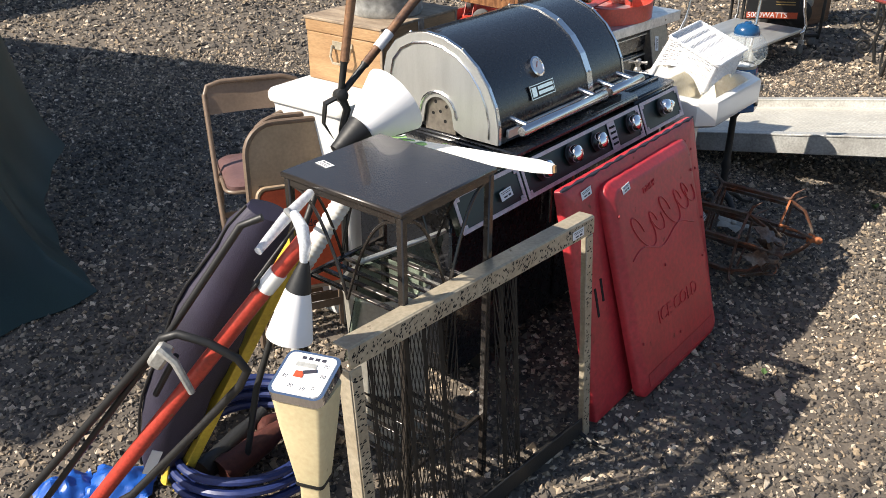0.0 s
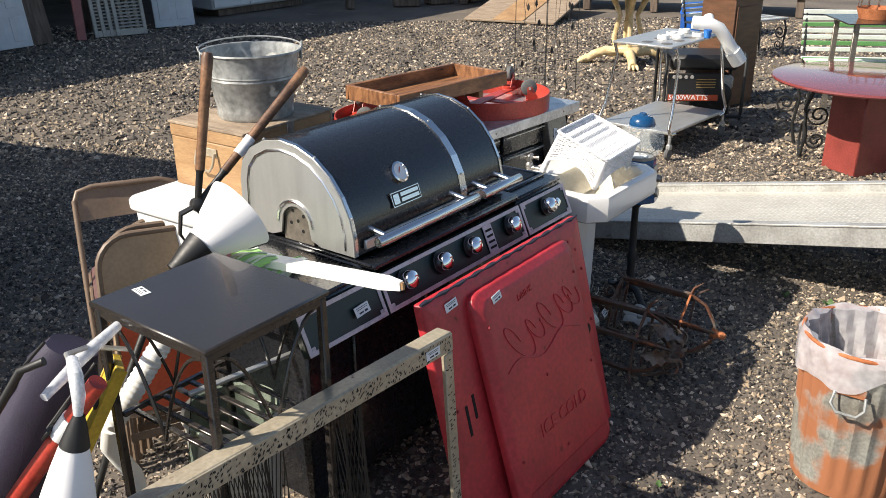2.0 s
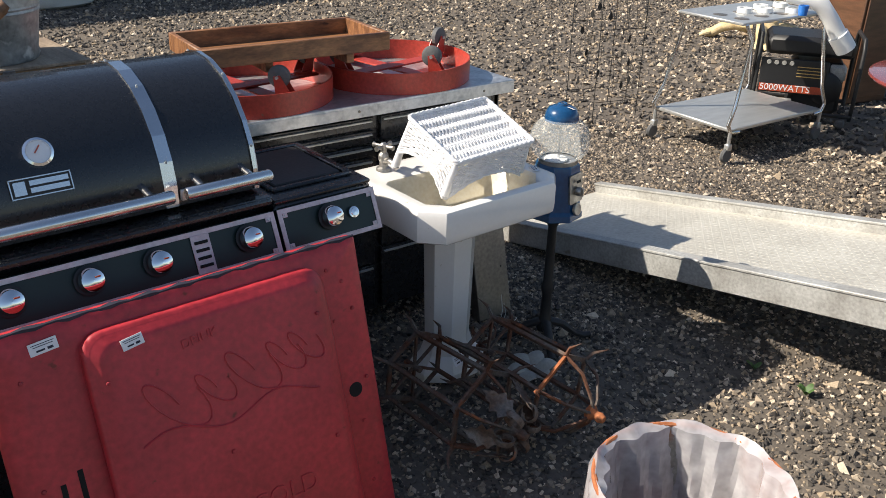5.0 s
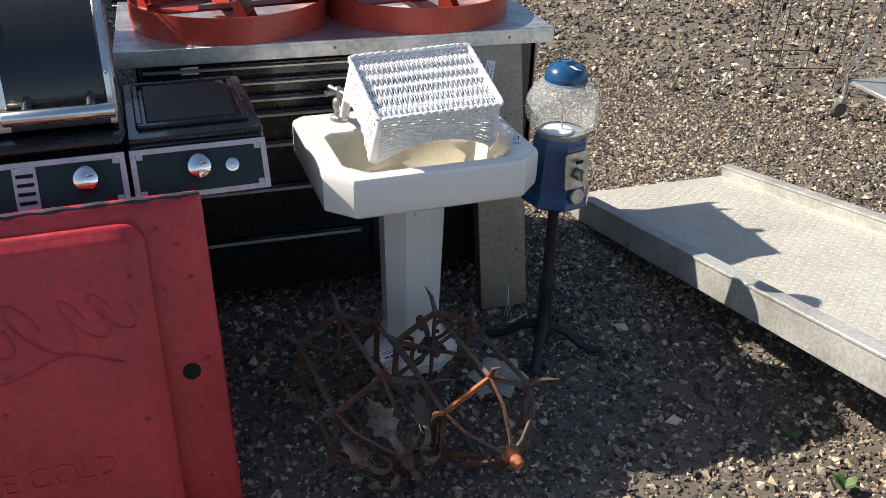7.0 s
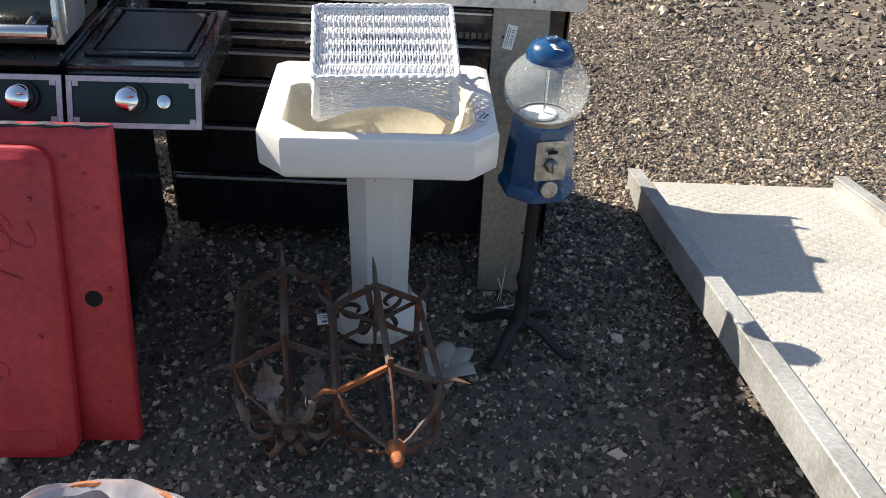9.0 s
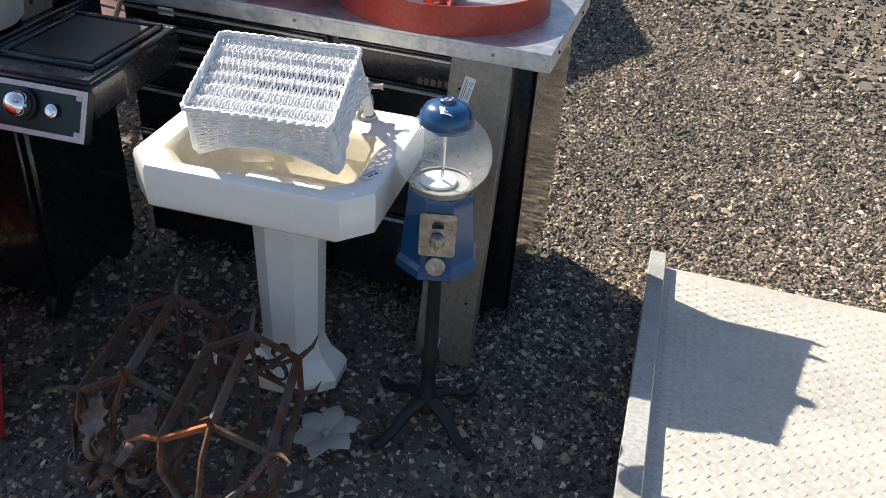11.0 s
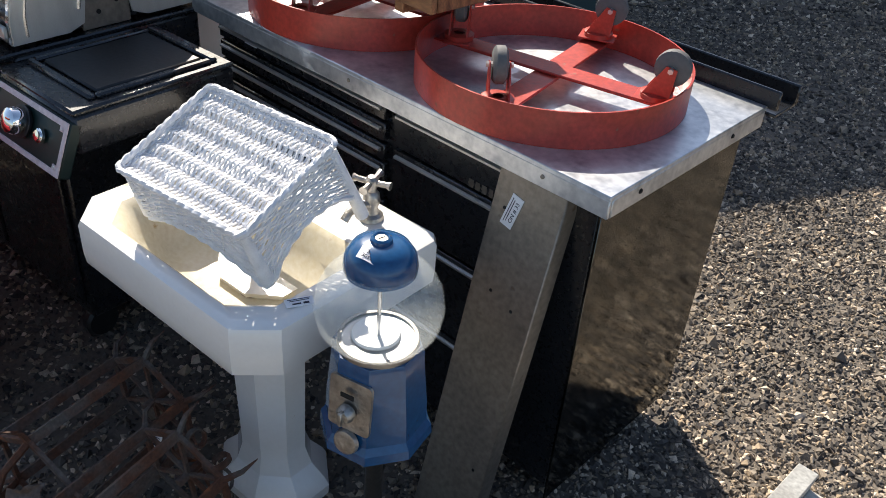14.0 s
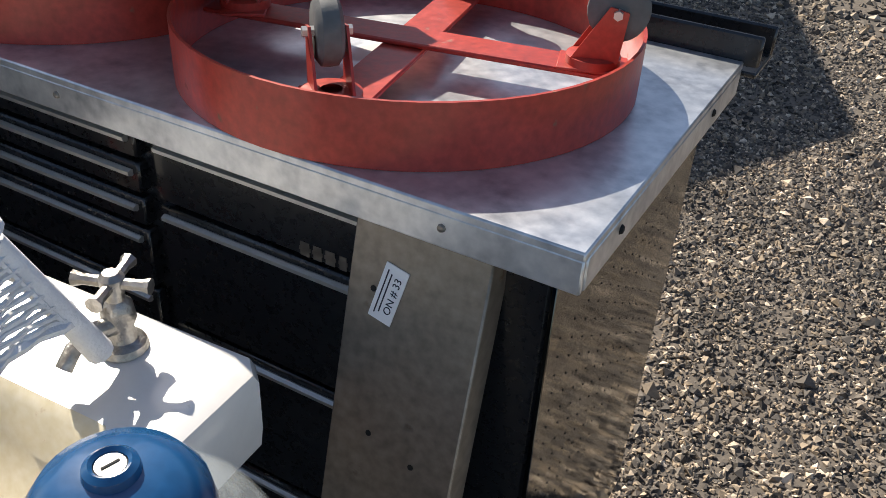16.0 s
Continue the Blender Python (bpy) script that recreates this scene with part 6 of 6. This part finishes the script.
for nm, p0, p1, r, mt, lab in (("iron_cylinder", (-0.72, 2.03, 0.05), (-0.56, 2.27, 0.11), 0.032, "blacki", "dark iron pipe fitting lying inside the hose coil"),
                               ("red_bottle", (-0.66, 2.02, 0.05), (-0.52, 2.17, 0.09), 0.042, "ironrust", "brown-red iron casting lying inside the hose coil")):
    t = thing(nm, lying(p0, p1, 0), lab, "iron fitting")
    part("body", S().lathe([(0, 0), (r * 1.1, 0), (r * 1.15, 0.03), (r, 0.05), (r * 0.95, 0.15), (r * 0.75, 0.2), (r * 0.55, 0.24), (r * 0.6, 0.27), (0, 0.27)], 20), mt, t)
jug = thing("red_casting", pose(-0.50, 2.2, 0.0, 0, 0, 30), "rounded brown-red iron elbow lying on the gravel", "iron fitting")
part("elbow", S().tube([(0.06 * math.cos(a), 0.06 * math.sin(a), 0.05 + 0.01 * a) for a in [0.3 * i for i in range(12)]], [0.03 + 0.004 * math.sin(i) for i in range(12)], 12), "ironrust", jug)

for i, (x, y, s2) in enumerate(((-0.97, 2.02, 0.10), (-1.13, 1.99, 0.085))):
    t = thing("blue_tarp", pose(x, y, 0, 0, 0, 30 * i), "crumpled bright blue tarpaulin on the gravel", "tarpaulin")

    def fn(u, v, s2=s2, i=i):
        a, b2 = (u - 0.5) * 2, (v - 0.5) * 2
        return (s2 * a, s2 * b2 * 0.8, 0.008 + 0.045 * max(0, 1 - a * a) * max(0, 1 - b2 * b2) + 0.02 * noise.noise(Vector((u * 5, v * 5, i * 7.0))))

    part("sheet", S().sheet(fn, 22, 22, 0.003), "tarpb", t, smooth=20)

# glass pane and bucket behind the side table
gp = thing("tinted_glass_sheet", lean_frame((-0.30, 2.20, 0.33), 40, -0.3), "tinted glass panel leaning behind the small table", "glass panel")
part("pane", S().box((0.15, 0.2, 0), (0.30, 0.40, 0.005), 0.001), "pane", gp)
part("edge_rail", S().box((0.15, 0.405, 0), (0.31, 0.012, 0.014), 0.002), "steel", gp)
wb = thing("grey_pail", pose(-0.17, 2.28, 0), "pale grey plastic pail standing under the table", "pail")
part("pail", S().shell([(0.0, 0.01), (0.10, 0.0), (0.105, 0.01), (0.13, 0.55), (0.137, 0.56), (0.134, 0.57), (0.126, 0.565), (0.1, 0.02), (0, 0.02)], 32), "shutter", wb)
dh = thing("ribbed_hose", pose(0, 0, 0), "white ribbed vacuum hose with a red end", "hose")
part("tube", S().tube([tuple(Vector((-0.44, 2.12, 0.62)).lerp(Vector((-0.27, 2.2, 0.87)), k / 40)) for k in range(41)], [0.026 + 0.003 * (k % 2) for k in range(41)], 12), "whitep", dh)
part("lower_tube", S().tube([(-0.44, 2.12, 0.62), (-0.46, 2.14, 0.55), (-0.44, 2.22, 0.4), (-0.42, 2.3, 0.03)], 0.024, 12), "whitep", dh)
part("red_end", S().bar((-0.27, 2.2, 0.87), (-0.25, 2.21, 0.9), 0.03, 14), "redlab", dh)


# ---- yard behind ----
def make_trellis(m):
    t = thing("wire_trellis_tower", m, "square wire trellis tower with small metal leaves", "trellis", "trellis towers")
    w, h = 0.36, 1.7
    for x in (-w / 2, w / 2):
        for y in (-w / 2, w / 2):
            part("post", S().bar((x, y, 0), (x, y, h), 0.003, 6), "blacki", t)
    for z in (0.12, 0.62, 1.12, 1.62):
        part("hoop", S().tube([(-w / 2, -w / 2, z), (w / 2, -w / 2, z), (w / 2, w / 2, z), (-w / 2, w / 2, z)], 0.0024, 6, closed=True), "blacki", t)
    rg = random.Random(5)
    for s4 in range(4):
        Q = pose(0, 0, 0, 0, 0, 90 * s4)
        for x in (-0.06, 0.06):
            part("wire", S().tube([(x + 0.025 * math.sin(z * 7 + s4), -w / 2, z) for z in [0.1 + 0.08 * i for i in range(20)]], 0.0016, 5, m=Q), "blacki", t)
        for i in range(9):
            x, z = rg.uniform(-0.12, 0.12), 0.2 + 0.16 * i
            part("leaf", S().prism([(0, 0), (0.016, 0.02), (0.012, 0.045), (0, 0.06), (-0.012, 0.045), (-0.016, 0.02)], 0.002, Q @ pose(x, -w / 2, z, 90, 0, rg.uniform(-20, 20))), "blacki", t)
    return t


t0 = make_trellis(pose(1.50, 7.42, 0, 0, 0, 35))


def make_cart():
    c = thing("steel_cart", pose(2.30, 6.46, 0, 0, 0, 46.5), "two-tier stainless steel trolley on castors with cup holes in its top", "trolley")
    L, W = 0.92, 0.60
    part("lower_shelf", S().box((L / 2, W / 2, 0.20), (L, W, 0.025), 0.006), "steel", c)
    tp = part("top_tray", S().box((L / 2 + 0.02, W / 2 + 0.02, 0.82), (L - 0.06, W - 0.1, 0.018), 0.005), "steel", c)
    for i in range(4):
        for j in range(2):
            part("cup_hole", S().lathe([(0.045, 0.8295), (0.043, 0.831)], 18, pose(0.16 + 0.19 * i, 0.17 + 0.16 * j, 0)), "channel", tp)
    for y in (0.0, W):
        for x, sg in ((0.0, 1), (L, -1)):
            part("leg", S().tube([(x + sg * 0.06, y * 0.84 + 0.05, 0.82), (x + sg * 0.10, y * 0.86 + 0.03, 0.72), (x + sg * 0.02, y * 0.95 + 0.01, 0.35), (x - sg * 0.03, y, 0.24), (x, y, 0.19), (x + sg * 0.08, y, 0.185)], 0.012, 10), "steelb", c)
            ca = part("castor", S().bar((x, y, 0.19), (x, y, 0.12), 0.012).box((x, y, 0.10), (0.04, 0.035, 0.04), 0.004), "steel", c)
            part("wheel", S().lathe([(0, -0.013), (0.04, -0.013), (0.047, 0), (0.04, 0.013), (0, 0.013)], 18, pose(x - 0.01, y, 0.048, 90)), "rubber", ca)
    return c


make_cart()
CT = pose(2.30, 6.46, 0, 0, 0, 46.5)
for i, (x, y) in enumerate(((0.35, 0.30), (0.47, 0.24), (0.55, 0.33), (0.63, 0.15), (0.74, 0.32))):
    r = thing("white_ring", CT @ pose(x, y, 0.831), "white plastic pipe ring lying on the trolley", "pipe ring", "white rings on the trolley")
    part("ring", S().shell([(0.036, 0), (0.046, 0), (0.046, 0.03), (0.036, 0.03), (0.036, 0)], 24), "whitep", r)
pv = thing("white_pipe_fitting", CT @ pose(0.72, 0.05, 0.872, 0, 12, -25), "white plastic drain pipe fitting lying across the trolley", "pipe fitting")
part("pipe", S().tube([(-0.16, 0.10, 0.03), (-0.06, 0.04, 0.04), (0.03, 0.0, 0.02), (0.12, -0.01, -0.05), (0.24, -0.02, -0.16)], [0.05, 0.055, 0.05, 0.05, 0.056], 18), "whitep", pv)
part("socket", S().tube([(-0.05, 0.03, 0.04), (-0.04, 0.08, 0.09)], 0.042, 16), "whitep", pv)
part("socket", S().tube([(0.2, -0.02, -0.126), (0.29, -0.03, -0.20)], 0.064, 18), "whitep", pv)
tc2 = thing("teal_cup", CT @ pose(0.60, 0.06, 0.831), "small teal plastic cup on the trolley", "cup")
part("cup", S().shell([(0, 0.003), (0.025, 0), (0.032, 0.06), (0.029, 0.06), (0.023, 0.006), (0, 0.006)], 18), "bluep", tc2)


def make_generator():
    g = thing("portable_generator", pose(2.55, 7.52, 0, 0, 0, -6), "black portable generator in a tube frame, lettered 5000WATTS", "generator")
    L, W, H2 = 0.66, 0.46, 0.60
    part("tank", S().box((L / 2, W / 2, 0.53), (L - 0.08, W - 0.06, 0.13), 0.03), "blackp", g)
    part("engine", S().box((L * 0.62, W / 2, 0.25), (0.34, 0.34, 0.36), 0.03).lathe([(0.11, 0), (0.11, 0.05), (0.08, 0.07)], 20, pose(L * 0.7, 0.06, 0.26, 90)), "blackp", g)
    part("air_filter", S().box((L * 0.8, 0.1, 0.36), (0.12, 0.1, 0.12), 0.02), "rail", g)
    fr = []
    for x in (0.0, L):
        part("frame_hoop", S().tube([(x, 0.02, 0.05), (x, 0, 0.12), (x, 0, H2 - 0.06), (x, 0.05, H2), (x, W - 0.05, H2), (x, W, H2 - 0.06), (x, W, 0.12), (x, W - 0.02, 0.05)], 0.014, 10), "blacki", g)
    for y in (0.0, W):
        part("frame_bar", S().bar((0, y, 0.08), (L, y, 0.08), 0.014), "blacki", g)
        part("foot", S().box((0.06, y, 0.03), (0.06, 0.05, 0.06), 0.01).box((L - 0.06, y, 0.03), (0.06, 0.05, 0.06), 0.01), "rubber", g)
    p = part("control_panel", S().box((0.24, -0.002, 0.33), (0.44, 0.02, 0.24), 0.006), "blackp", g)
    ls = S()
    for i in range(4):
        ls.box((0.34, -0.014, 0.40 - 0.022 * i), (0.16, 0.002, 0.006))
    part("print_lines", ls, "gold", p)
    sk = S()
    for i in range(4):
        sk.lathe([(0.016, 0), (0.014, 0.006)], 12, pose(0.07 + 0.05 * i, -0.012, 0.42, 90))
    part("outlet", sk, "rail", p)
    part("red_stripe", S().box((0.24, -0.0135, 0.245), (0.42, 0.002, 0.05)), "redlab", p)
    text_part("5000WATTS", 0.062, "tag", p, pose(0.20, -0.0155, 0.245, 90), 0.001)
    part("battery_label", S().box((0.10, 0.01, 0.14), (0.10, 0.02, 0.06), 0.004).box((0.22, 0.01, 0.14), (0.08, 0.02, 0.06), 0.004), "rail", g)


make_generator()

bc = thing("brown_cabinet", pose(3.32, 8.15, 0, 0, 0, 35), "dark brown wooden upright cabinet standing on the gravel", "cabinet")
part("body", S().box((0.2, 0.17, 0.49), (0.42, 0.36, 0.98), 0.006), "brownbox", bc)
part("top", S().box((0.2, 0.17, 0.99), (0.45, 0.39, 0.022), 0.006), "brownbox", bc)
part("door", S().box((0.2, -0.016, 0.48), (0.37, 0.014, 0.86), 0.004), "brownbox", bc)


def make_round_table():
    t = thing("round_table", pose(3.57, 6.14, -0.02), "glossy oxide-red round table on a square brick-red pedestal", "table")
    part("tabletop", S().lathe([(0.0, 0.655), (0.59, 0.655), (0.635, 0.662), (0.642, 0.672), (0.638, 0.684), (0.62, 0.688), (0, 0.688)], 72), "redtop", t)
    part("pedestal", S().box((0, 0, 0.335), (0.31, 0.31, 0.64), 0.008, m=pose(0, 0, 0, 0, 0, 20)), "brick", t)


make_round_table()


def iron_side(parent, m, h=0.45, material="blacki"):
    s = part("iron_leg", S().tube([(0, 0, 0), (0.03, 0, h * 0.3), (0.0, 0, h * 0.7), (0.05, 0, h)], [0.014, 0.012, 0.012, 0.014], 8), material, parent, m=m)
    for cx, cz, r in ((0.10, h * 0.62, 0.085), (0.10, h * 0.25, 0.07)):
        part("scroll", S().tube([(cx + x, 0, cz + y) for x, y in spiral(r, r * 0.25, 2.6, 1.6, 26)], 0.008, 6), material, s)
    return s


ib = thing("iron_table_base", pose(3.32, 6.50, 0, 0, 0, -18), "black cast-iron scrolled table base with a dark top plate", "table base")
for x in (0.0, 0.42):
    iron_side(ib, pose(x, 0, 0), 0.52)
    iron_side(ib, pose(x, 0.4, 0, 0, 0, 180), 0.52)
    part("wheel_ring", S().tube([(x + 0.0, -0.02 + 0.11 * math.cos(a), 0.135 + 0.13 * math.sin(a)) for a in [math.tau * i / 24 for i in range(24)]], 0.009, 6, closed=True), "blacki", ib)
part("top_bar", S().box((0.21, 0.2, 0.53), (0.5, 0.46, 0.014), 0.004), "blacki", ib)


def make_bench(m, label, mats, n=7, w=1.25):
    b = thing("slatted_bench", m, label, "bench", "slatted garden benches")
    for x in (0.0, w):
        iron_side(b, pose(x, 0, 0, 0, 0, 90), 0.42)
        part("back_post", S().tube([(x, 0.42, 0.40), (x, 0.47, 0.6), (x, 0.55, 0.86)], 0.013, 8), "blacki", b)
        part("leg", S().bar((x, 0.40, 0.0), (x, 0.42, 0.42), 0.013), "blacki", b)
    for i in range(n):
        part("slat", S().box((w / 2, 0.03 + 0.06 * i, 0.43), (w + 0.06, 0.045, 0.02), 0.004), mats[i % len(mats)], b)
        part("slat", S().box((w / 2, 0.45 + 0.014 * i, 0.50 + 0.055 * i), (w + 0.06, 0.018, 0.04), 0.004), mats[(i + 1) % len(mats)], b)
    return b


make_bench(pose(4.0, 7.9, 0, 0, 0, -12), "garden bench with white and green slats and iron ends", ("slatw", "slatw", "slatg"))
make_bench(pose(3.9, 10.4, 0, 0, 0, 25), "grey scrolled iron bench with pale slats", ("rail", "slatw", "rail"))

gt = thing("glass_table", pose(4.05, 7.35, 0, 0, 0, -8), "dark glass-topped table on slim metal legs", "table")
part("tabletop", S().box((0.4, 0.3, 0.86), (0.95, 0.65, 0.012), 0.003), "table", gt)
for x in (0.02, 0.78):
    for y in (0.05, 0.55):
        part("leg", S().box((x, y, 0.427), (0.045, 0.02, 0.855), 0.003), "channel", gt)
po = thing("copper_planter", pose(4.35, 7.62, 0.867), "rusty copper wire planter standing on the glass table", "planter")
part("tray", S().shell([(0, 0.004), (0.14, 0), (0.17, 0.09), (0.165, 0.09), (0.135, 0.01), (0, 0.01)], 28), "rustb", po)
for k in range(12):
    a = math.tau * k / 12
    part("wire", S().bar((0.16 * math.cos(a), 0.16 * math.sin(a), 0.08), (0.14 * math.cos(a), 0.14 * math.sin(a), 0.36), 0.003, 5), "rust", po)


def make_pedestal_table():
    t = thing("claw_foot_table", pose(2.97, 10.55, 0, 0, 0, -25), "antique yellow cast-iron pedestal table with claw feet", "table")
    for k in range(4):
        Q = pose(0, 0, 0, 0, 0, 20 + 90 * k)
        part("claw_leg", S().tube([(0.10, 0, 0.12), (0.25, 0, 0.14), (0.38, 0, 0.10), (0.46, 0, 0.045), (0.52, 0, 0.035)], [0.06, 0.055, 0.05, 0.05, 0.045], 10, m=Q), "yellowiron", t)
        for j in (-1, 0, 1):
            part("claw", S().tube([(0.48, 0.03 * j, 0.05), (0.54, 0.045 * j, 0.035), (0.58, 0.05 * j, 0.012)], [0.022, 0.02, 0.01], 8, m=Q), "yellowiron", t)
        part("column", S().tube([(0.12, 0, 0.14), (0.16, 0, 0.3), (0.10, 0, 0.55), (0.20, 0, 0.76)], [0.035, 0.03, 0.028, 0.04], 8, m=Q), "yellowiron", t)
    part("base_block", S().box((0, 0, 0.16), (0.34, 0.34, 0.08), 0.02), "yellowiron", t)
    part("tabletop", S().lathe([(0.0, 0.78), (0.5, 0.78), (0.515, 0.79), (0.5, 0.80), (0, 0.80)], 48), "table", t)


make_pedestal_table()

br = thing("blue_drum", pose(4.5, 12.5, 0), "blue plastic drum standing at the back of the yard", "drum")
part("shell", S().lathe([(0.27, 0), (0.29, 0.03), (0.29, 0.28), (0.305, 0.30), (0.305, 0.33), (0.29, 0.35), (0.29, 0.6), (0.305, 0.62), (0.305, 0.65), (0.29, 0.67), (0.28, 0.88), (0.24, 0.92), (0, 0.92)], 40), "barrel", br)

wr = thing("weathered_post", pose(-0.6, 16.2, 0, 0, 0, 20), "short weathered timber post with a brick at its foot", "post")
part("post", S().box((0, 0, 0.4), (0.14, 0.14, 0.8), 0.01), "oldwood", wr)
for i in range(3):
    st = thing("salvage_block", pose(0.4 + 0.6 * i, 16.5 + 0.3 * i, 0, 0, 0, 30 * i), "dark salvaged timber block at the yard's far edge", "block", "salvage at the far edge")
    part("block", S().box((0, 0, 0.13), (0.5, 0.3, 0.26), 0.02), "oldwood", st)

# weeds beside the ramp
rg = random.Random(9)
for x, y, n in ((2.36, 3.92, 16), (1.16, 2.6, 5), (2.2, 4.05, 8)):
    w = thing("weed", pose(x, y, 0), "small green weed growing in the gravel", "plant", "weeds")
    for i in range(n):
        a, L2 = rg.uniform(0, 6.28), rg.uniform(0.02, 0.05) * (0.5 if n == 5 else 1)

        def blade(u, v, a=a, L2=L2):
            wd = 0.016 * math.sin(math.pi * (0.1 + 0.9 * u)) * (2 * v - 1) * (L2 / 0.06)
            x2, z = L2 * u * 0.8, L2 * (u - 0.45 * u * u) * 1.3
            return (x2 * math.cos(a) - wd * math.sin(a), x2 * math.sin(a) + wd * math.cos(a), z)

        part("leaf", S().sheet(blade, 5, 2, 0.0008), "leaf", w)

tb = thing("timber_beam", pose(2.10, 2.63, 0, 0, 0, 50), "pale sawn timber plank lying on the gravel by the can", "plank")
part("plank", S().box((0.5, -0.09, 0.028), (1.0, 0.18, 0.045), 0.006), "wood", tb)

lw = thing("loose_wire", pose(1.235, 4.165, 0), "thin pale wire ends standing in the gravel by the channel", "wire")
part("strand", S().tube([(0, 0, 0), (0.004, 0.012, 0.05), (-0.006, 0.03, 0.11)], 0.0014, 5), "whitep", lw)
part("strand", S().tube([(0.01, 0.0, 0), (0.02, -0.006, 0.05), (0.012, -0.02, 0.10)], 0.0014, 5), "whitep", lw)
part("strand", S().tube([(0.03, -0.04, 0.004), (0.05, 0.0, 0.006), (0.06, 0.05, 0.004)], 0.0014, 5), "whitep", lw)
